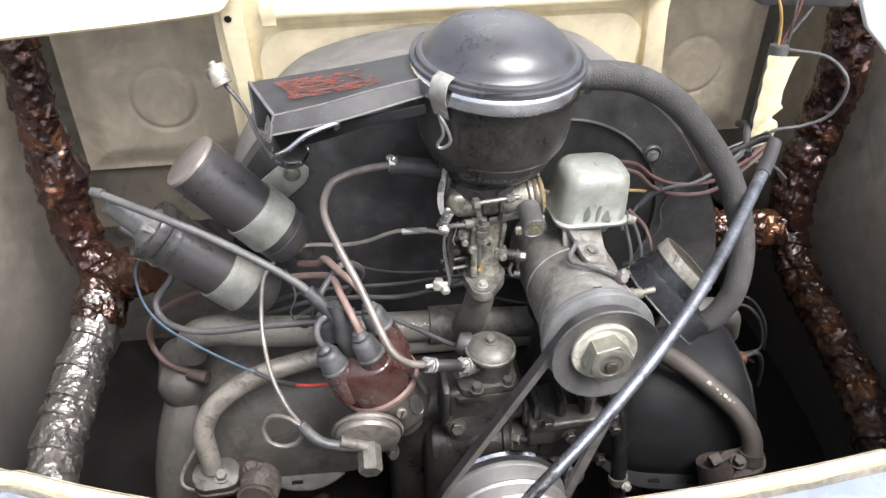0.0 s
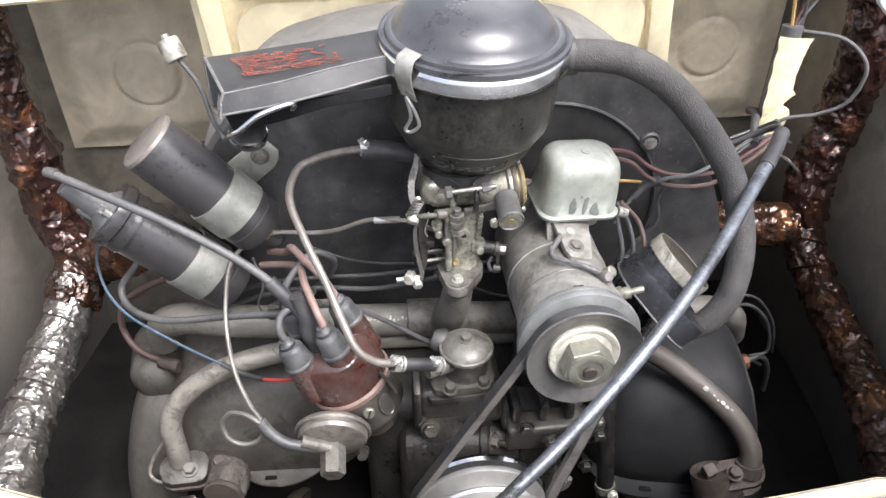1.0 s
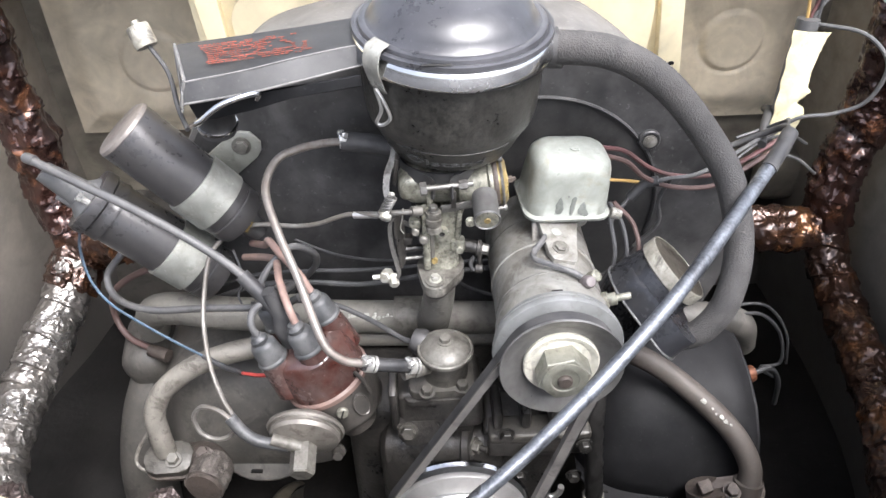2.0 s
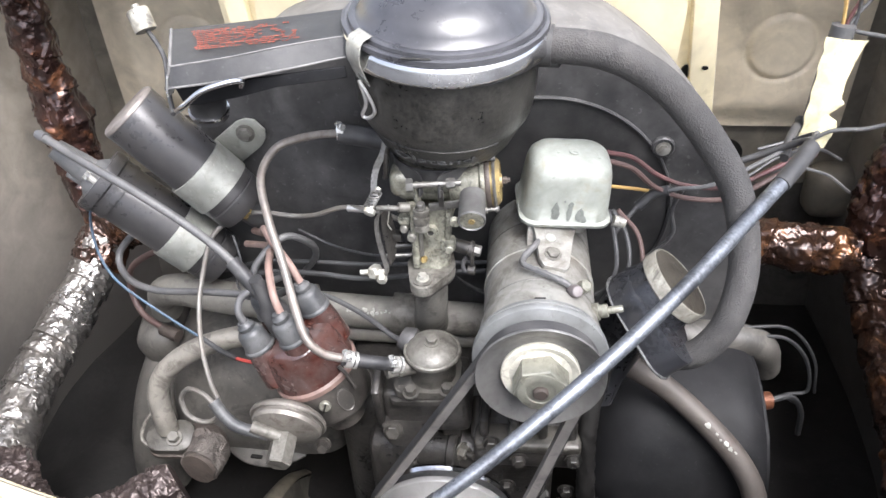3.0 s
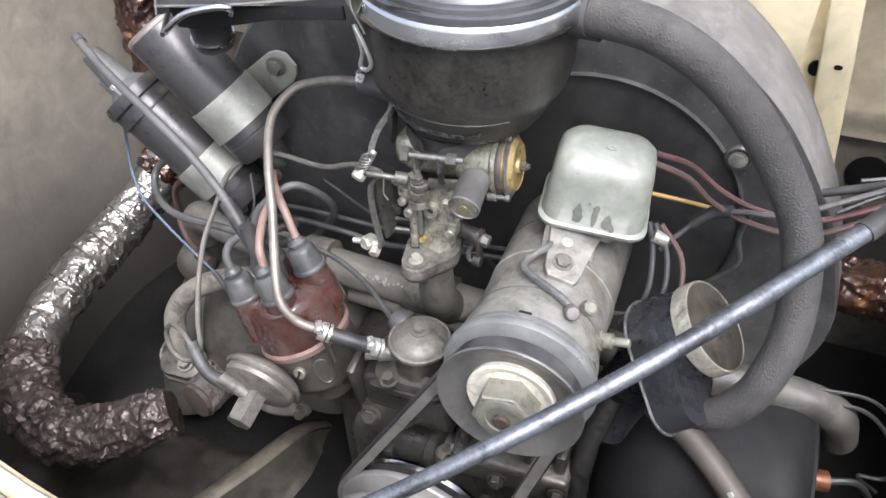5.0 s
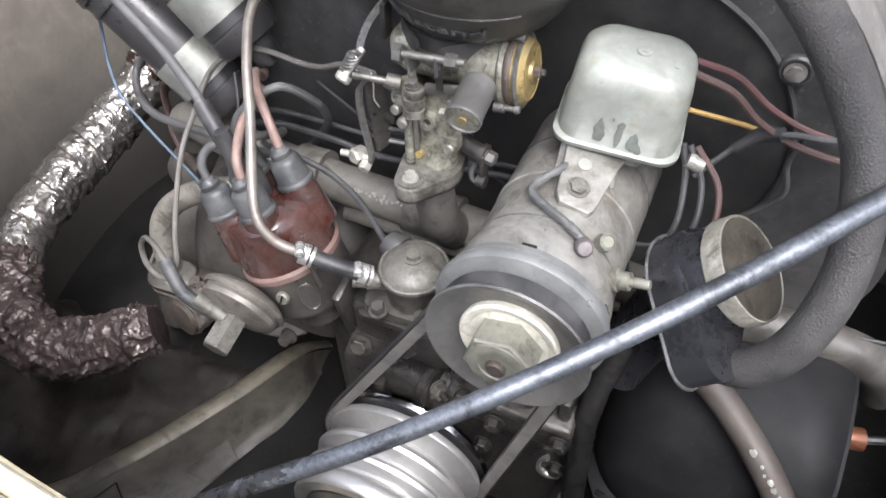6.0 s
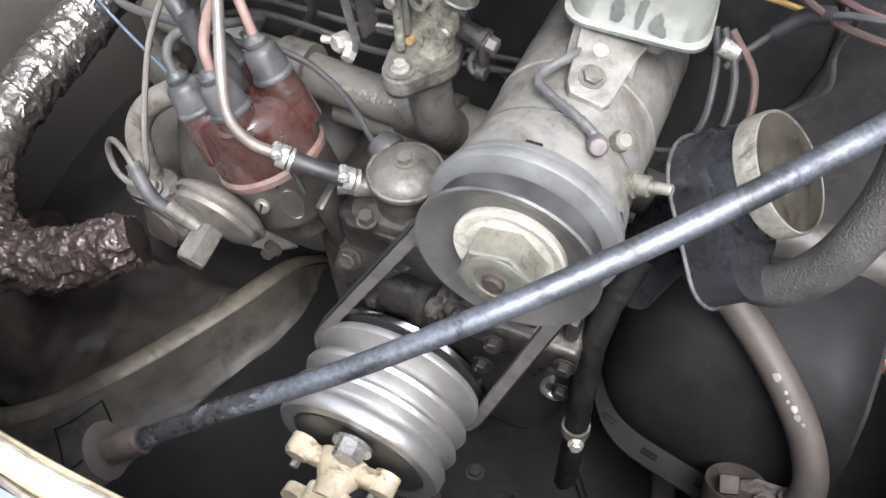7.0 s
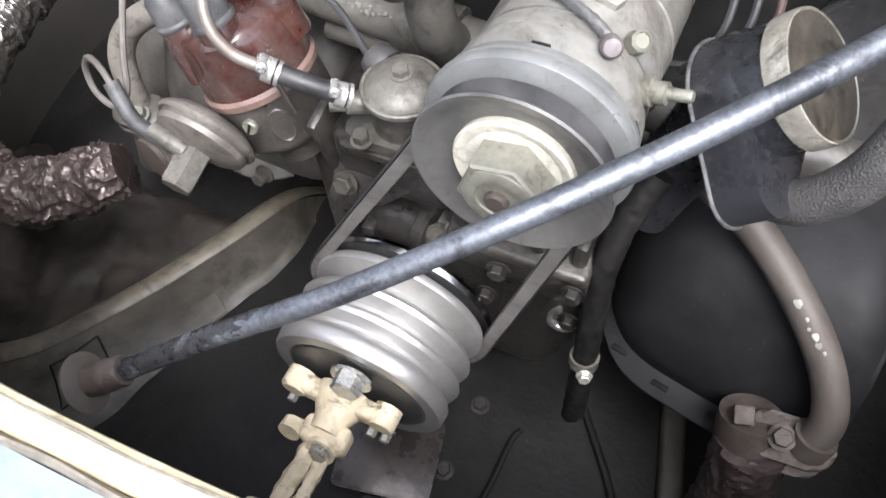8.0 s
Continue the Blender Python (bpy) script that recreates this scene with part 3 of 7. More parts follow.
edge = smooth_path([(-0.52, 0.71, 0.888), (-0.343, 0.84, 0.852), (-0.235, 0.915, 0.834), (-0.189, 0.936, 0.831), (-0.133, 0.946, 0.834), (-0.118, 0.946, 0.845), (-0.108, 0.946, 0.862), (-0.10, 0.946, 0.90)], 6)
part("side_flange", sheet([[tuple(q + Vector((0, dy, dz))) for q in edge] for dy, dz in ((0.0, 0.0), (-0.004, 0.004), (0.0, 0.012), (-0.004, 0.05), (-0.01, 0.10))], 0.003, (0, 1, 0.3)), CREAM, car, "cream overhanging body flange")
part("engine_lid", sheet([[(MID + w * 0.56 * (1 - 0.25 * u), 1.15 + 0.05 * u - 0.10 * (1 - w * w) * (1 - u) + 0.08 * math.sin(3 * u), 0.97 + 0.78 * u) for w in np.linspace(-1, 1, 13)] for u in np.linspace(0, 1, 9)], 0.02, (0, 1, 0)), BODY, car, "raised pale blue engine lid")
part("upper_flange", plate([(-0.035, -0.010), (-0.022, -0.033), (0.008, -0.060), (0.060, -0.062), (0.060, 0.10), (-0.042, 0.10)], 0.006, frame_at((0.484, 0.60, 0.944), (0, -1, 0), (1, 0, 0)), 0.002), WHITEEDGE, car, "white painted body edge at the hinge side")
# One black sheet spans the floor and the unlit gaps beside the engine.
part("bay_floor", sheet([[(x, y, 0.14 + 0.006 * noise.noise((x * 9, y * 9, 0))) for x in np.linspace(-0.54, 0.78, 24)] for y in np.linspace(0.30, 1.17, 17)]), SOOT_SHADE, car, "black floor sheet that also stands for shaded open gaps")
strip = smooth_path([(-0.310, 0.395, 0.194), (-0.262, 0.408, 0.199), (-0.222, 0.441, 0.20), (-0.190, 0.488, 0.20), (-0.157, 0.542, 0.20), (-0.127, 0.600, 0.20), (-0.106, 0.643, 0.20), (-0.090, 0.688, 0.196), (-0.080, 0.728, 0.178), (-0.072, 0.762, 0.144)], 5)


def folded(points, half):
    """A narrow rounded fold along the points."""
    rows = []
    for k, p in enumerate(points):
        d = (points[min(k + 1, len(points) - 1)] - points[max(k - 1, 0)]).normalized()
        s = d.cross(Vector((0, 0, 1)))
        rows.append([tuple(p + s * half * u + Vector((0, 0, -0.004 * abs(u) ** 3))) for u in (-1, -0.8, -0.3, 0.3, 0.8, 1)])
    return sheet(rows, 0.002, (0, 0, -1))


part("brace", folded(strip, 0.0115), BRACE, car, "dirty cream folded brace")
foot = smooth_path([(-0.270, 0.320, 0.142), (-0.185, 0.345, 0.142), (-0.140, 0.401, 0.142), (-0.124, 0.455, 0.142), (-0.103, 0.522, 0.142), (-0.085, 0.572, 0.142), (-0.066, 0.618, 0.142), (-0.055, 0.662, 0.142), (-0.056, 0.706, 0.140), (-0.062, 0.755, 0.136)], 5)


def shelf(u, v, lift=0.0):
    """A point of the side plate that falls from the brace to the floor: u along it, v down it."""
    k = u * (len(strip) - 1)
    a = min(int(k), len(strip) - 2)
    top = strip[a].lerp(strip[a + 1], k - a) + Vector((0.0090, -0.0060, -0.0045))
    low = foot[a].lerp(foot[a + 1], k - a)
    q = top.lerp(low, v)
    return Vector((q.x + lift * 0.5, q.y - lift * 0.4, q.z + lift * 0.8 - 0.010 * math.sin(math.pi * v) + 0.0022 * noise.noise((u * 14, v * 5, 2))))


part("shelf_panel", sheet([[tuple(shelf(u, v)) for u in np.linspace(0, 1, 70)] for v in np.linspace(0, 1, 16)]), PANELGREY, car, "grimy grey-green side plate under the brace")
corners = [(0.175, 0.62), (0.205, 0.16), (0.315, 0.12), (0.300, 0.50), (0.175, 0.62)]
mark = [tuple(shelf(a[0] + (b[0] - a[0]) * k / 6, a[1] + (b[1] - a[1]) * k / 6, 0.0005)) for a, b in zip(corners, corners[1:]) for k in range(7)]
part("pressed_mark", tube(mark, 0.0012, 8, straight=True), SOOT_SHADE, car, "raised rectangular pressing")
part("torn_tab", sheet([[tuple(shelf(u, v, 0.004 + 0.004 * (u - 0.40) / 0.14)) for u in np.linspace(0.40 + 0.06 * v, 0.54, 8)] for v in np.linspace(0.45, 0.92, 6)], 0.002, (0.4, -0.4, 0.8)), PANELGREY, car, "torn sheet tab")
part("floor_plate", plate(rounded(0.10, 0.085, 0.006), 0.006, pose(0.158, 0.490, 0.150, 0, 4, 12), 0.001), OILPLATE, car, "loose black plate on the floor")
for x, y in ((0.214, 0.500), (0.160, 0.440), (0.221, 0.578)):
    part("floor_bolt", hexagon(0.0075, 0.009, pose(x, y, 0.143)), DARKCAST, car, sharp=25)
part("floor_seam", tube([(0.300, 0.650, 0.144), (0.318, 0.622, 0.145), (0.350, 0.580, 0.145), (0.378, 0.538, 0.144), (0.40, 0.48, 0.143)], 0.0045, 8), SOOT_SHADE, car)
part("floor_seam", tube([(0.270, 0.570, 0.144), (0.265, 0.555, 0.145), (0.262, 0.500, 0.145), (0.25, 0.43, 0.144)], 0.0030, 8), SOOT_SHADE, car)
part("floor_rail", box((0.024, 0.150, 0.020), pose(0.412, 0.625, 0.150, 0, 0, 13), 0.006, 3), PANELGREY, car, "grimy grey-green floor rail")
part("dirt_bed", sheet([[(x, y, 0.153 + 0.014 * noise.noise((x * 16, y * 16, 2.0)) + 0.006 * noise.noise((x * 50, y * 50, 1.0)) - 2.0 * max(0.0, x + 0.235 - 0.78 * max(0.0, y - 0.47)) - 0.8 * max(0.0, y - 0.66)) for x in np.linspace(-0.47, -0.06, 46)] for y in np.linspace(0.43, 0.72, 46)]), DIRT, car, "brown oily dirt beside the brace")
ground_mesh = sheet([[(x, y, 0.0) for x in (-400, -4, 0, 4, 400)] for y in (-400, -4, 0, 4, 400)])
tagged(part("ground", ground_mesh, ASPHALT), "grey asphalt yard under the car", "ground", "", "structure")

# ---- fan shroud ----
shroud = thing("fan_shroud", (0.17, 0.86, 0.44), "dusty black sheet-steel fan shroud behind the carburettor", "fan shroud")
OUT = [(-0.150, 0.47), (-0.145, 0.60), (-0.120, 0.700), (-0.055, 0.775), (0.007, 0.800), (0.090, 0.813), (0.20, 0.818), (0.290, 0.802), (0.335, 0.782), (0.400, 0.728), (0.450, 0.658), (0.482, 0.590), (0.498, 0.510), (0.480, 0.44)]
rim = [(q.x, q.y) for q in smooth_path([(x, z, 0) for x, z in OUT], 5)]
FACE_Y = 0.787
cx, cz = 0.17, 0.60


def shrink(p, s):
    return (cx + (p[0] - cx) * s, cz + (p[1] - cz) * s)


band = []
for y, s in ((FACE_Y + 0.012, 1.0), (FACE_Y + 0.05, 1.008), (0.88, 1.01), (0.93, 0.985), (0.96, 0.94)):
    band.append([(shrink(p, s)[0], y, shrink(p, s)[1]) for p in rim])
part("mantle", sheet(band), DUSTY, shroud, "grey dusted curved shroud mantle")
FAN = (0.255, 0.605)
FAN_R = 0.138
bm = bmesh.new()
# the face: a ring of quads from the outline to the fan inlet
outer, inner = [], []
loop = rim + [(0.40, 0.44), (0.30, 0.43), (0.17, 0.43), (0.02, 0.44)]
for x, z in loop:
    a = math.atan2(z - FAN[1], x - FAN[0])
    outer.append(bm.verts.new((x, FACE_Y + 0.012, z)))
    inner.append((x, z, a))
mid = [bm.verts.new((FAN[0] + (x - FAN[0]) * 0.985, FACE_Y, FAN[1] + (z - FAN[1]) * 0.985)) for x, z, a in inner]
core = [bm.verts.new((FAN[0] + FAN_R * math.cos(a), FACE_Y, FAN[1] + FAN_R * math.sin(a))) for x, z, a in inner]
n = len(loop)
for k in range(n):
    j = (k + 1) % n
    bm.faces.new((outer[k], outer[j], mid[j], mid[k]))
    bm.faces.new((mid[k], mid[j], core[j], core[k]))
part("face", bm, BLACK, shroud, "black front sheet with smoky dust")
fan_m = frame_at((FAN[0], FACE_Y, FAN[1]), (0, -1, 0))
part("inlet_ring", open_lathe([(FAN_R - 0.002, -0.003), (FAN_R - 0.0014, 0.002), (FAN_R + 0.0004, 0.0030), (FAN_R + 0.002, 0.002), (FAN_R + 0.003, -0.003)], fan_m, 96), BLACK, shroud)
part("inlet_cone", lathe([(FAN_R + 0.002, -0.001), (FAN_R - 0.014, -0.010), (FAN_R - 0.018, -0.012), (0.115, -0.013), (0.112, -0.030), (0.06, -0.034), (0.0, -0.034)], fan_m, 72), SATIN, shroud, "recessed black inlet plate")
for ang in (35, 128, 215, 322):
    a = radians(ang)
    q = (FAN[0] + (FAN_R + 0.009) * math.cos(a), FACE_Y - 0.003, FAN[1] + (FAN_R + 0.009) * math.sin(a))
    part("lug", lathe([(0.0120, -0.006), (0.0120, 0.001), (0.0108, 0.0025), (0.0095, 0.0025), (0.0085, 0.0012), (0, 0.0012)], frame_at(q, (0, -1, 0)), 20), BLACK, shroud)
    bolt((q[0], FACE_Y - 0.006, q[2]), (0, -1, 0), shroud, 0.0058, 0.0022, GEN)
part("paint_fleck", lathe([(0.0022, 0), (0.0018, 0.0006), (0, 0.0008)], frame_at((0.376, 0.796, 0.584), (0, -1, 0)), 8), BRIGHT, shroud, "white paint fleck")

# ---- crankcase and cylinder covers ----
case = thing("crankcase", (0.16, 0.70, 0.14), "oil-blackened cast engine crankcase with bolted flanges", "engine block")
part("case_half", box((0.25, 0.20, 0.30), pose(0.155, 0.73, 0.30), 0.035, 4), DARKCAST, case)
part("timing_boss", box((0.15, 0.07, 0.17), pose(0.145, 0.625, 0.345, 0, 0, 0), 0.03, 4), DARKCAST, case)
part("pump_seat", box((0.090, 0.058, 0.060), pose(0.140, 0.628, 0.478, 0, -3, 0), 0.008, 3), DARKCAST, case)
ear_m = frame_at((0.128, 0.603, 0.452), (0.0, -0.93, 0.37), (1, 0.05, 0))
part("seat_flange", plate([(-0.030, 0.020), (-0.036, 0.008), (-0.034, -0.008), (-0.026, -0.018), (-0.012, -0.020), (0.006, -0.012), (0.034, 0.012), (0.034, 0.024), (-0.024, 0.026)], 0.009, ear_m, 0.003), DARKCAST, case, "oily flange under the fuel pump")
bolt((0.105, 0.5935, 0.457), (0.0, -0.93, 0.37), case, 0.0078, 0.008, OILCAST)
part("ledge", box((0.110, 0.030, 0.014), pose(0.245, 0.598, 0.448, 6, 0, 0), 0.005, 3), OILCAST, case, "wet oily casting ledge")
part("ledge_wall", box((0.110, 0.012, 0.030), pose(0.245, 0.592, 0.430), 0.004, 3), DARKCAST, case)
part("gusset", box((0.008, 0.040, 0.075), pose(0.092, 0.612, 0.490, 12, 0, 0), 0.003, 2), DARKCAST, case)
part("cross_boss", lathe([(0.024, -0.085), (0.023, -0.020), (0.0205, -0.012), (0.0205, -0.002), (0.0235, 0.0), (0.0235, 0.007), (0.021, 0.009), (0, 0.009)], frame_at((0.166, 0.604, 0.415), (0.97, -0.20, 0.14)), 28), DARKCAST, case, "oily cylindrical boss")
part("boss_nut", hexagon(0.0075, 0.009, frame_at((0.175, 0.598, 0.422), (0.80, -0.55, 0.20))), CAST, case, sharp=20)
part("boss_stud", lathe([(0.0035, 0), (0.0035, 0.018), (0, 0.018)], frame_at((0.175, 0.598, 0.422), (0.80, -0.55, 0.20)), 10), DARKCAST, case)
part("square_lug", box((0.022, 0.020, 0.024), pose(0.166, 0.616, 0.446, 0, 0, -8), 0.004, 2), DARKCAST, case)
part("web", box((0.012, 0.050, 0.055), pose(0.122, 0.600, 0.392, -10, 0, 8), 0.004, 2), DARKCAST, case)
part("stand", merge(lathe([(0.055, 0), (0.045, 0.05), (0.04, 0.10), (0.05, 0.125)], pose(0.255, 0.68, 0.42), 28), box((0.105, 0.05, 0.016), pose(0.238, 0.620, 0.450, 18, 0, 0), 0.006, 3)), DARKCAST, case, "ribbed generator stand")
for k in range(4):
    part("rib", box((0.010, 0.044, 0.026), pose(0.200 + 0.030 * k, 0.612, 0.468), 0.004, 2), DARKCAST, case)
part("filler_neck", lathe([(0.022, 0), (0.020, 0.030), (0.012, 0.032), (0.012, 0.045), (0, 0.045)], frame_at((0.205, 0.640, 0.395), (0.3, -0.9, 0.1)), 20), DARKCAST, case, "small cast union")
for q, d in (((0.208, 0.580, 0.462), (0, -1, 0.1)), ((0.236, 0.578, 0.440), (0.1, -1, 0)), ((0.292, 0.580, 0.440), (0, -1, 0)), ((0.225, 0.585, 0.385), (0, -1, 0)), ((0.10, 0.59, 0.36), (0, -1, 0.2)), ((0.29, 0.60, 0.36), (0, -1, 0))):
    bolt(q, d, case, 0.0068, 0.008)


def cylinder_cover(x0, x1, dy, slant, mat, label, outer=1.0, span_=(0, 24), slots=(3, 8, 14, 20)):
    """A pressed domed tin over one pair of cylinders, with its slotted lower flange."""
    t = thing("cylinder_cover", ((x0 + x1) / 2, 0.70 + dy, 0.28), label, "engine cover", "cylinder covers")
    prof = [(0.800, 0.436), (0.745, 0.440), (0.700, 0.432), (0.660, 0.412), (0.632, 0.382), (0.615, 0.345), (0.606, 0.312), (0.604, 0.292)]
    rows, lip = [], []
    for k in range(25):
        u = k / 24
        x = x0 + (x1 - x0) * u
        fall = max(0.0, 1 - 2 * u) ** 5 + outer * max(0.0, 2 * u - 1) ** 7
        push = slant * (x - (x0 + x1) / 2)
        rows.append([(x, y + dy + push + fall * 0.045 * (0.8 - y) / 0.2, z - fall * 0.06 * max(0, z - 0.30) / 0.14) for y, z in prof])
        e = Vector(rows[-1][-1])
        a_, b_ = span_
        reach = 1.0 if b_ - a_ > 20 else max(0.0, 1 - abs((k - (a_ + b_) / 2) / ((b_ - a_) / 2)) ** 2.2)
        lip.append([tuple(e), tuple(e + Vector((0, -0.010 * reach, -0.003))), tuple(e + Vector((0, -0.022 * reach, -0.004)))])
    part("cover_shell", sheet(rows, 0.002, (0, 0.5, -1)), mat, t, "pressed domed shell")
    part("flange", sheet(lip[span_[0]:span_[1] + 1], 0.002, (0, 0, -1)), mat, t, "slotted lower flange")
    for k in slots:
        q = Vector(lip[k][1])
        part("slot", box((0.015, 0.006, 0.002), pose(q.x, q.y, q.z + 0.0006, -12, 0, math.degrees(slant)), 0.0005), SOOT_SHADE, t)
    for k in (0, 24):
        side = plate([(p[1], p[2]) for p in rows[k]] + [(0.80 + dy, 0.29)], 0.003, frame_at((rows[k][0][0], 0, 0), (1, 0, 0), (0, 1, 0)), 0)
        part("end_plate", side, mat, t)
    return t


left_cover = cylinder_cover(-0.222, 0.03, 0.080, -0.05, COVERGREY, "dust-grey domed cylinder cover beside the distributor", 1.0, (8, 18), (12,))
part("side_tin", box((0.066, 0.100, 0.130), pose(-0.236, 0.820, 0.352, 14, -10, 0), 0.028, 5), COVERGREY, left_cover, "rounded sooty side tin")
part("heater_box", tube([(-0.236, 0.800, 0.345), (-0.252, 0.765, 0.300), (-0.262, 0.735, 0.240), (-0.264, 0.715, 0.170)], 0.036, 28), COVERGREY, left_cover, "black rounded heater box")
cylinder_cover(0.310, 0.510, 0.006, -0.20, TIN, "smooth black domed cylinder cover under the oil filler", 0.25)

# ---- intake manifold and heat pipes ----
mani = thing("intake_manifold", (0.14, 0.73, 0.48), "grey cast intake pipe with a riser to the carburettor", "intake manifold")
part("cross_pipe", tube([(-0.217, 0.785, 0.440), (-0.205, 0.770, 0.480), (-0.17, 0.752, 0.503), (-0.10, 0.735, 0.507), (0.022, 0.728, 0.502), (0.193, 0.735, 0.485), (0.300, 0.744, 0.466)], 0.0195, 22), MANIF, mani)
part("far_pipe", tube([(0.280, 0.742, 0.470), (0.357, 0.750, 0.455), (0.470, 0.770, 0.438), (0.525, 0.775, 0.420), (0.545, 0.790, 0.370)], 0.0197, 22), COVERGREY, mani, "blackened far end of the pipe")
part("riser", tube([(0.135, 0.724, 0.490), (0.1365, 0.705, 0.515), (0.139, 0.690, 0.540), (0.1425, 0.677, 0.572), (0.1455, 0.668, 0.609)], (0.0195, 0.0158), 24), MANIF, mani, "stained cast riser")
part("collar", lathe([(0.026, 0), (0.026, 0.03), (0, 0.03)], frame_at((-0.03, 0.729, 0.504), (1, 0, 0)), 22), MANIF, mani)
part("weld_sleeve", lathe([(0.024, 0), (0.024, 0.05), (0, 0.05)], frame_at((0.09, 0.729, 0.498), (1, 0, -0.05)), 22), CAST, mani)
part("heater_pipe", tube([(0.02, 0.728, 0.470), (0.15, 0.730, 0.462), (0.30, 0.735, 0.450)], 0.012, 14), MANIF, mani)

drip_rng = random.Random(11)
for k in range(26):
    x = 0.040 + 0.075 * drip_rng.random()
    t_ = radians(200 + 110 * drip_rng.random())
    s = 0.0007 + 0.0016 * drip_rng.random()
    n_ = Vector((0.0, math.sin(t_) * 0.6 - 0.4, 0.55 + 0.4 * drip_rng.random())).normalized()
    base_ = Vector((x, 0.7285, 0.5015 - 0.04 * (x - 0.02))) + n_ * 0.0192
    part("paint_drip", lathe([(s, -0.0006), (s * 0.8, 0.0003), (0, 0.0005)], frame_at(tuple(base_), tuple(n_)), 7, 0.5 + drip_rng.random()), STRAP, mani, "pale dried splash")

heat_l = thing("heat_pipe", (-0.175, 0.65, 0.34), "bent dust-grey steel pipe with a bolted flange", "exhaust pipe", "heat pipes")
part("pipe", tube([(-0.05, 0.715, 0.475), (-0.105, 0.708, 0.468), (-0.15, 0.702, 0.452), (-0.185, 0.692, 0.428), (-0.199, 0.680, 0.402), (-0.198, 0.671, 0.374), (-0.196, 0.667, 0.345)], 0.0128, 20), PALEPIPE, heat_l)
part("flange", plate(rounded(0.058, 0.040, 0.015), 0.013, frame_at((-0.193, 0.665, 0.330), (0.05, -0.30, 0.95), (1, 0.05, 0)), 0.003), OILCAST, heat_l, "oily grey pipe flange")
part("lower_flange", plate(rounded(0.062, 0.042, 0.015), 0.008, frame_at((-0.192, 0.667, 0.320), (0.05, -0.30, 0.95), (1, 0.05, 0)), 0.002), RUST, heat_l)
part("stub", tube([(-0.178, 0.690, 0.300), (-0.155, 0.672, 0.322), (-0.138, 0.650, 0.337), (-0.136, 0.630, 0.342), (-0.140, 0.612, 0.344)], 0.0215, 20), RUST, heat_l, "brown rusty stub")
part("collar", tube([(-0.136, 0.648, 0.340), (-0.136, 0.634, 0.343), (-0.139, 0.616, 0.345)], 0.0240, 40, 16, rough=0.003, scale=110), RUSTMESH, heat_l, "frayed grey gauze collar")
bolt((-0.185, 0.656, 0.343), (0.05, -0.30, 0.95), heat_l, 0.0072, 0.009, MANIF)
bolt((-0.147, 0.655, 0.352), (0.05, -0.30, 0.95), heat_l, 0.0075, 0.012, RUST)
part("wire_hook", tube([(-0.215, 0.690, 0.365), (-0.236, 0.680, 0.335), (-0.240, 0.672, 0.318), (-0.225, 0.664, 0.312), (-0.185, 0.660, 0.308)], 0.0022, 8), PALEPIPE, heat_l, "bent wire hook")
heat_r = thing("heat_pipe", (0.466, 0.58, 0.33), "bent grey steel pipe with flaking paint spots and a flange", "exhaust pipe", "heat pipes")
part("pipe", tube([(0.31, 0.690, 0.490), (0.345, 0.685, 0.478), (0.393, 0.671, 0.456), (0.438, 0.646, 0.427), (0.472, 0.618, 0.400), (0.489, 0.594, 0.372), (0.487, 0.578, 0.346)], 0.0128, 20), HEATPIPE, heat_r)
spot_path = smooth_path([(0.31, 0.690, 0.490), (0.345, 0.685, 0.478), (0.393, 0.671, 0.456), (0.438, 0.646, 0.427), (0.472, 0.618, 0.400), (0.489, 0.594, 0.372), (0.487, 0.578, 0.346)], 8)
for k, aim, s in ((24, 0.0, 0.0050), (26, 0.10, 0.0022), (27, -0.08, 0.0020), (28, 0.15, 0.0042), (29, 0.10, 0.0036), (30, 0.28, 0.0022)):
    d = (spot_path[k + 1] - spot_path[k]).normalized()
    w = Vector((-0.25 + aim, -0.62, 0.74))
    w = (w - d * w.dot(d)).normalized()
    fm_ = frame_at(spot_path[k] + w * 0.0122, w, d)
    ragged = [(s * (0.75 + 0.45 * noise.noise((k, t * 0.9, 0.3))) * math.cos(t * 0.5236), s * 0.8 * (0.75 + 0.45 * noise.noise((k, t * 0.9, 4.3))) * math.sin(t * 0.5236)) for t in range(12)]
    part("paint_spot", plate(ragged, 0.0011, fm_, 0.0002), STRAP, heat_r, "flaking pale paint spot")
part("flange", plate(rounded(0.066, 0.036, 0.017), 0.010, frame_at((0.474, 0.581, 0.337), (-0.1, -0.35, 0.93), (1, 0.06, 0)), 0.003), RUST, heat_r)
part("lower_flange", plate(rounded(0.078, 0.038, 0.017), 0.009, frame_at((0.464, 0.578, 0.326), (-0.1, -0.35, 0.93), (1, 0.06, 0)), 0.002), RUST, heat_r)
part("stub", tube([(0.444, 0.588, 0.342), (0.446, 0.582, 0.330), (0.450, 0.575, 0.312)], 0.0245, 24), RUST, heat_r)
part("boss", tube([(0.487, 0.579, 0.342), (0.488, 0.584, 0.356)], 0.0160, 20), HEATPIPE, heat_r)
part("square_bolt", box((0.015, 0.015, 0.014), frame_at((0.436, 0.578, 0.356), (-0.1, -0.35, 0.93), (1, 0.3, 0)), 0.002), RUST, heat_r, "square-headed bolt")
bolt((0.466, 0.574, 0.352), (-0.1, -0.35, 0.93), heat_r, 0.0075, 0.010, RUST)

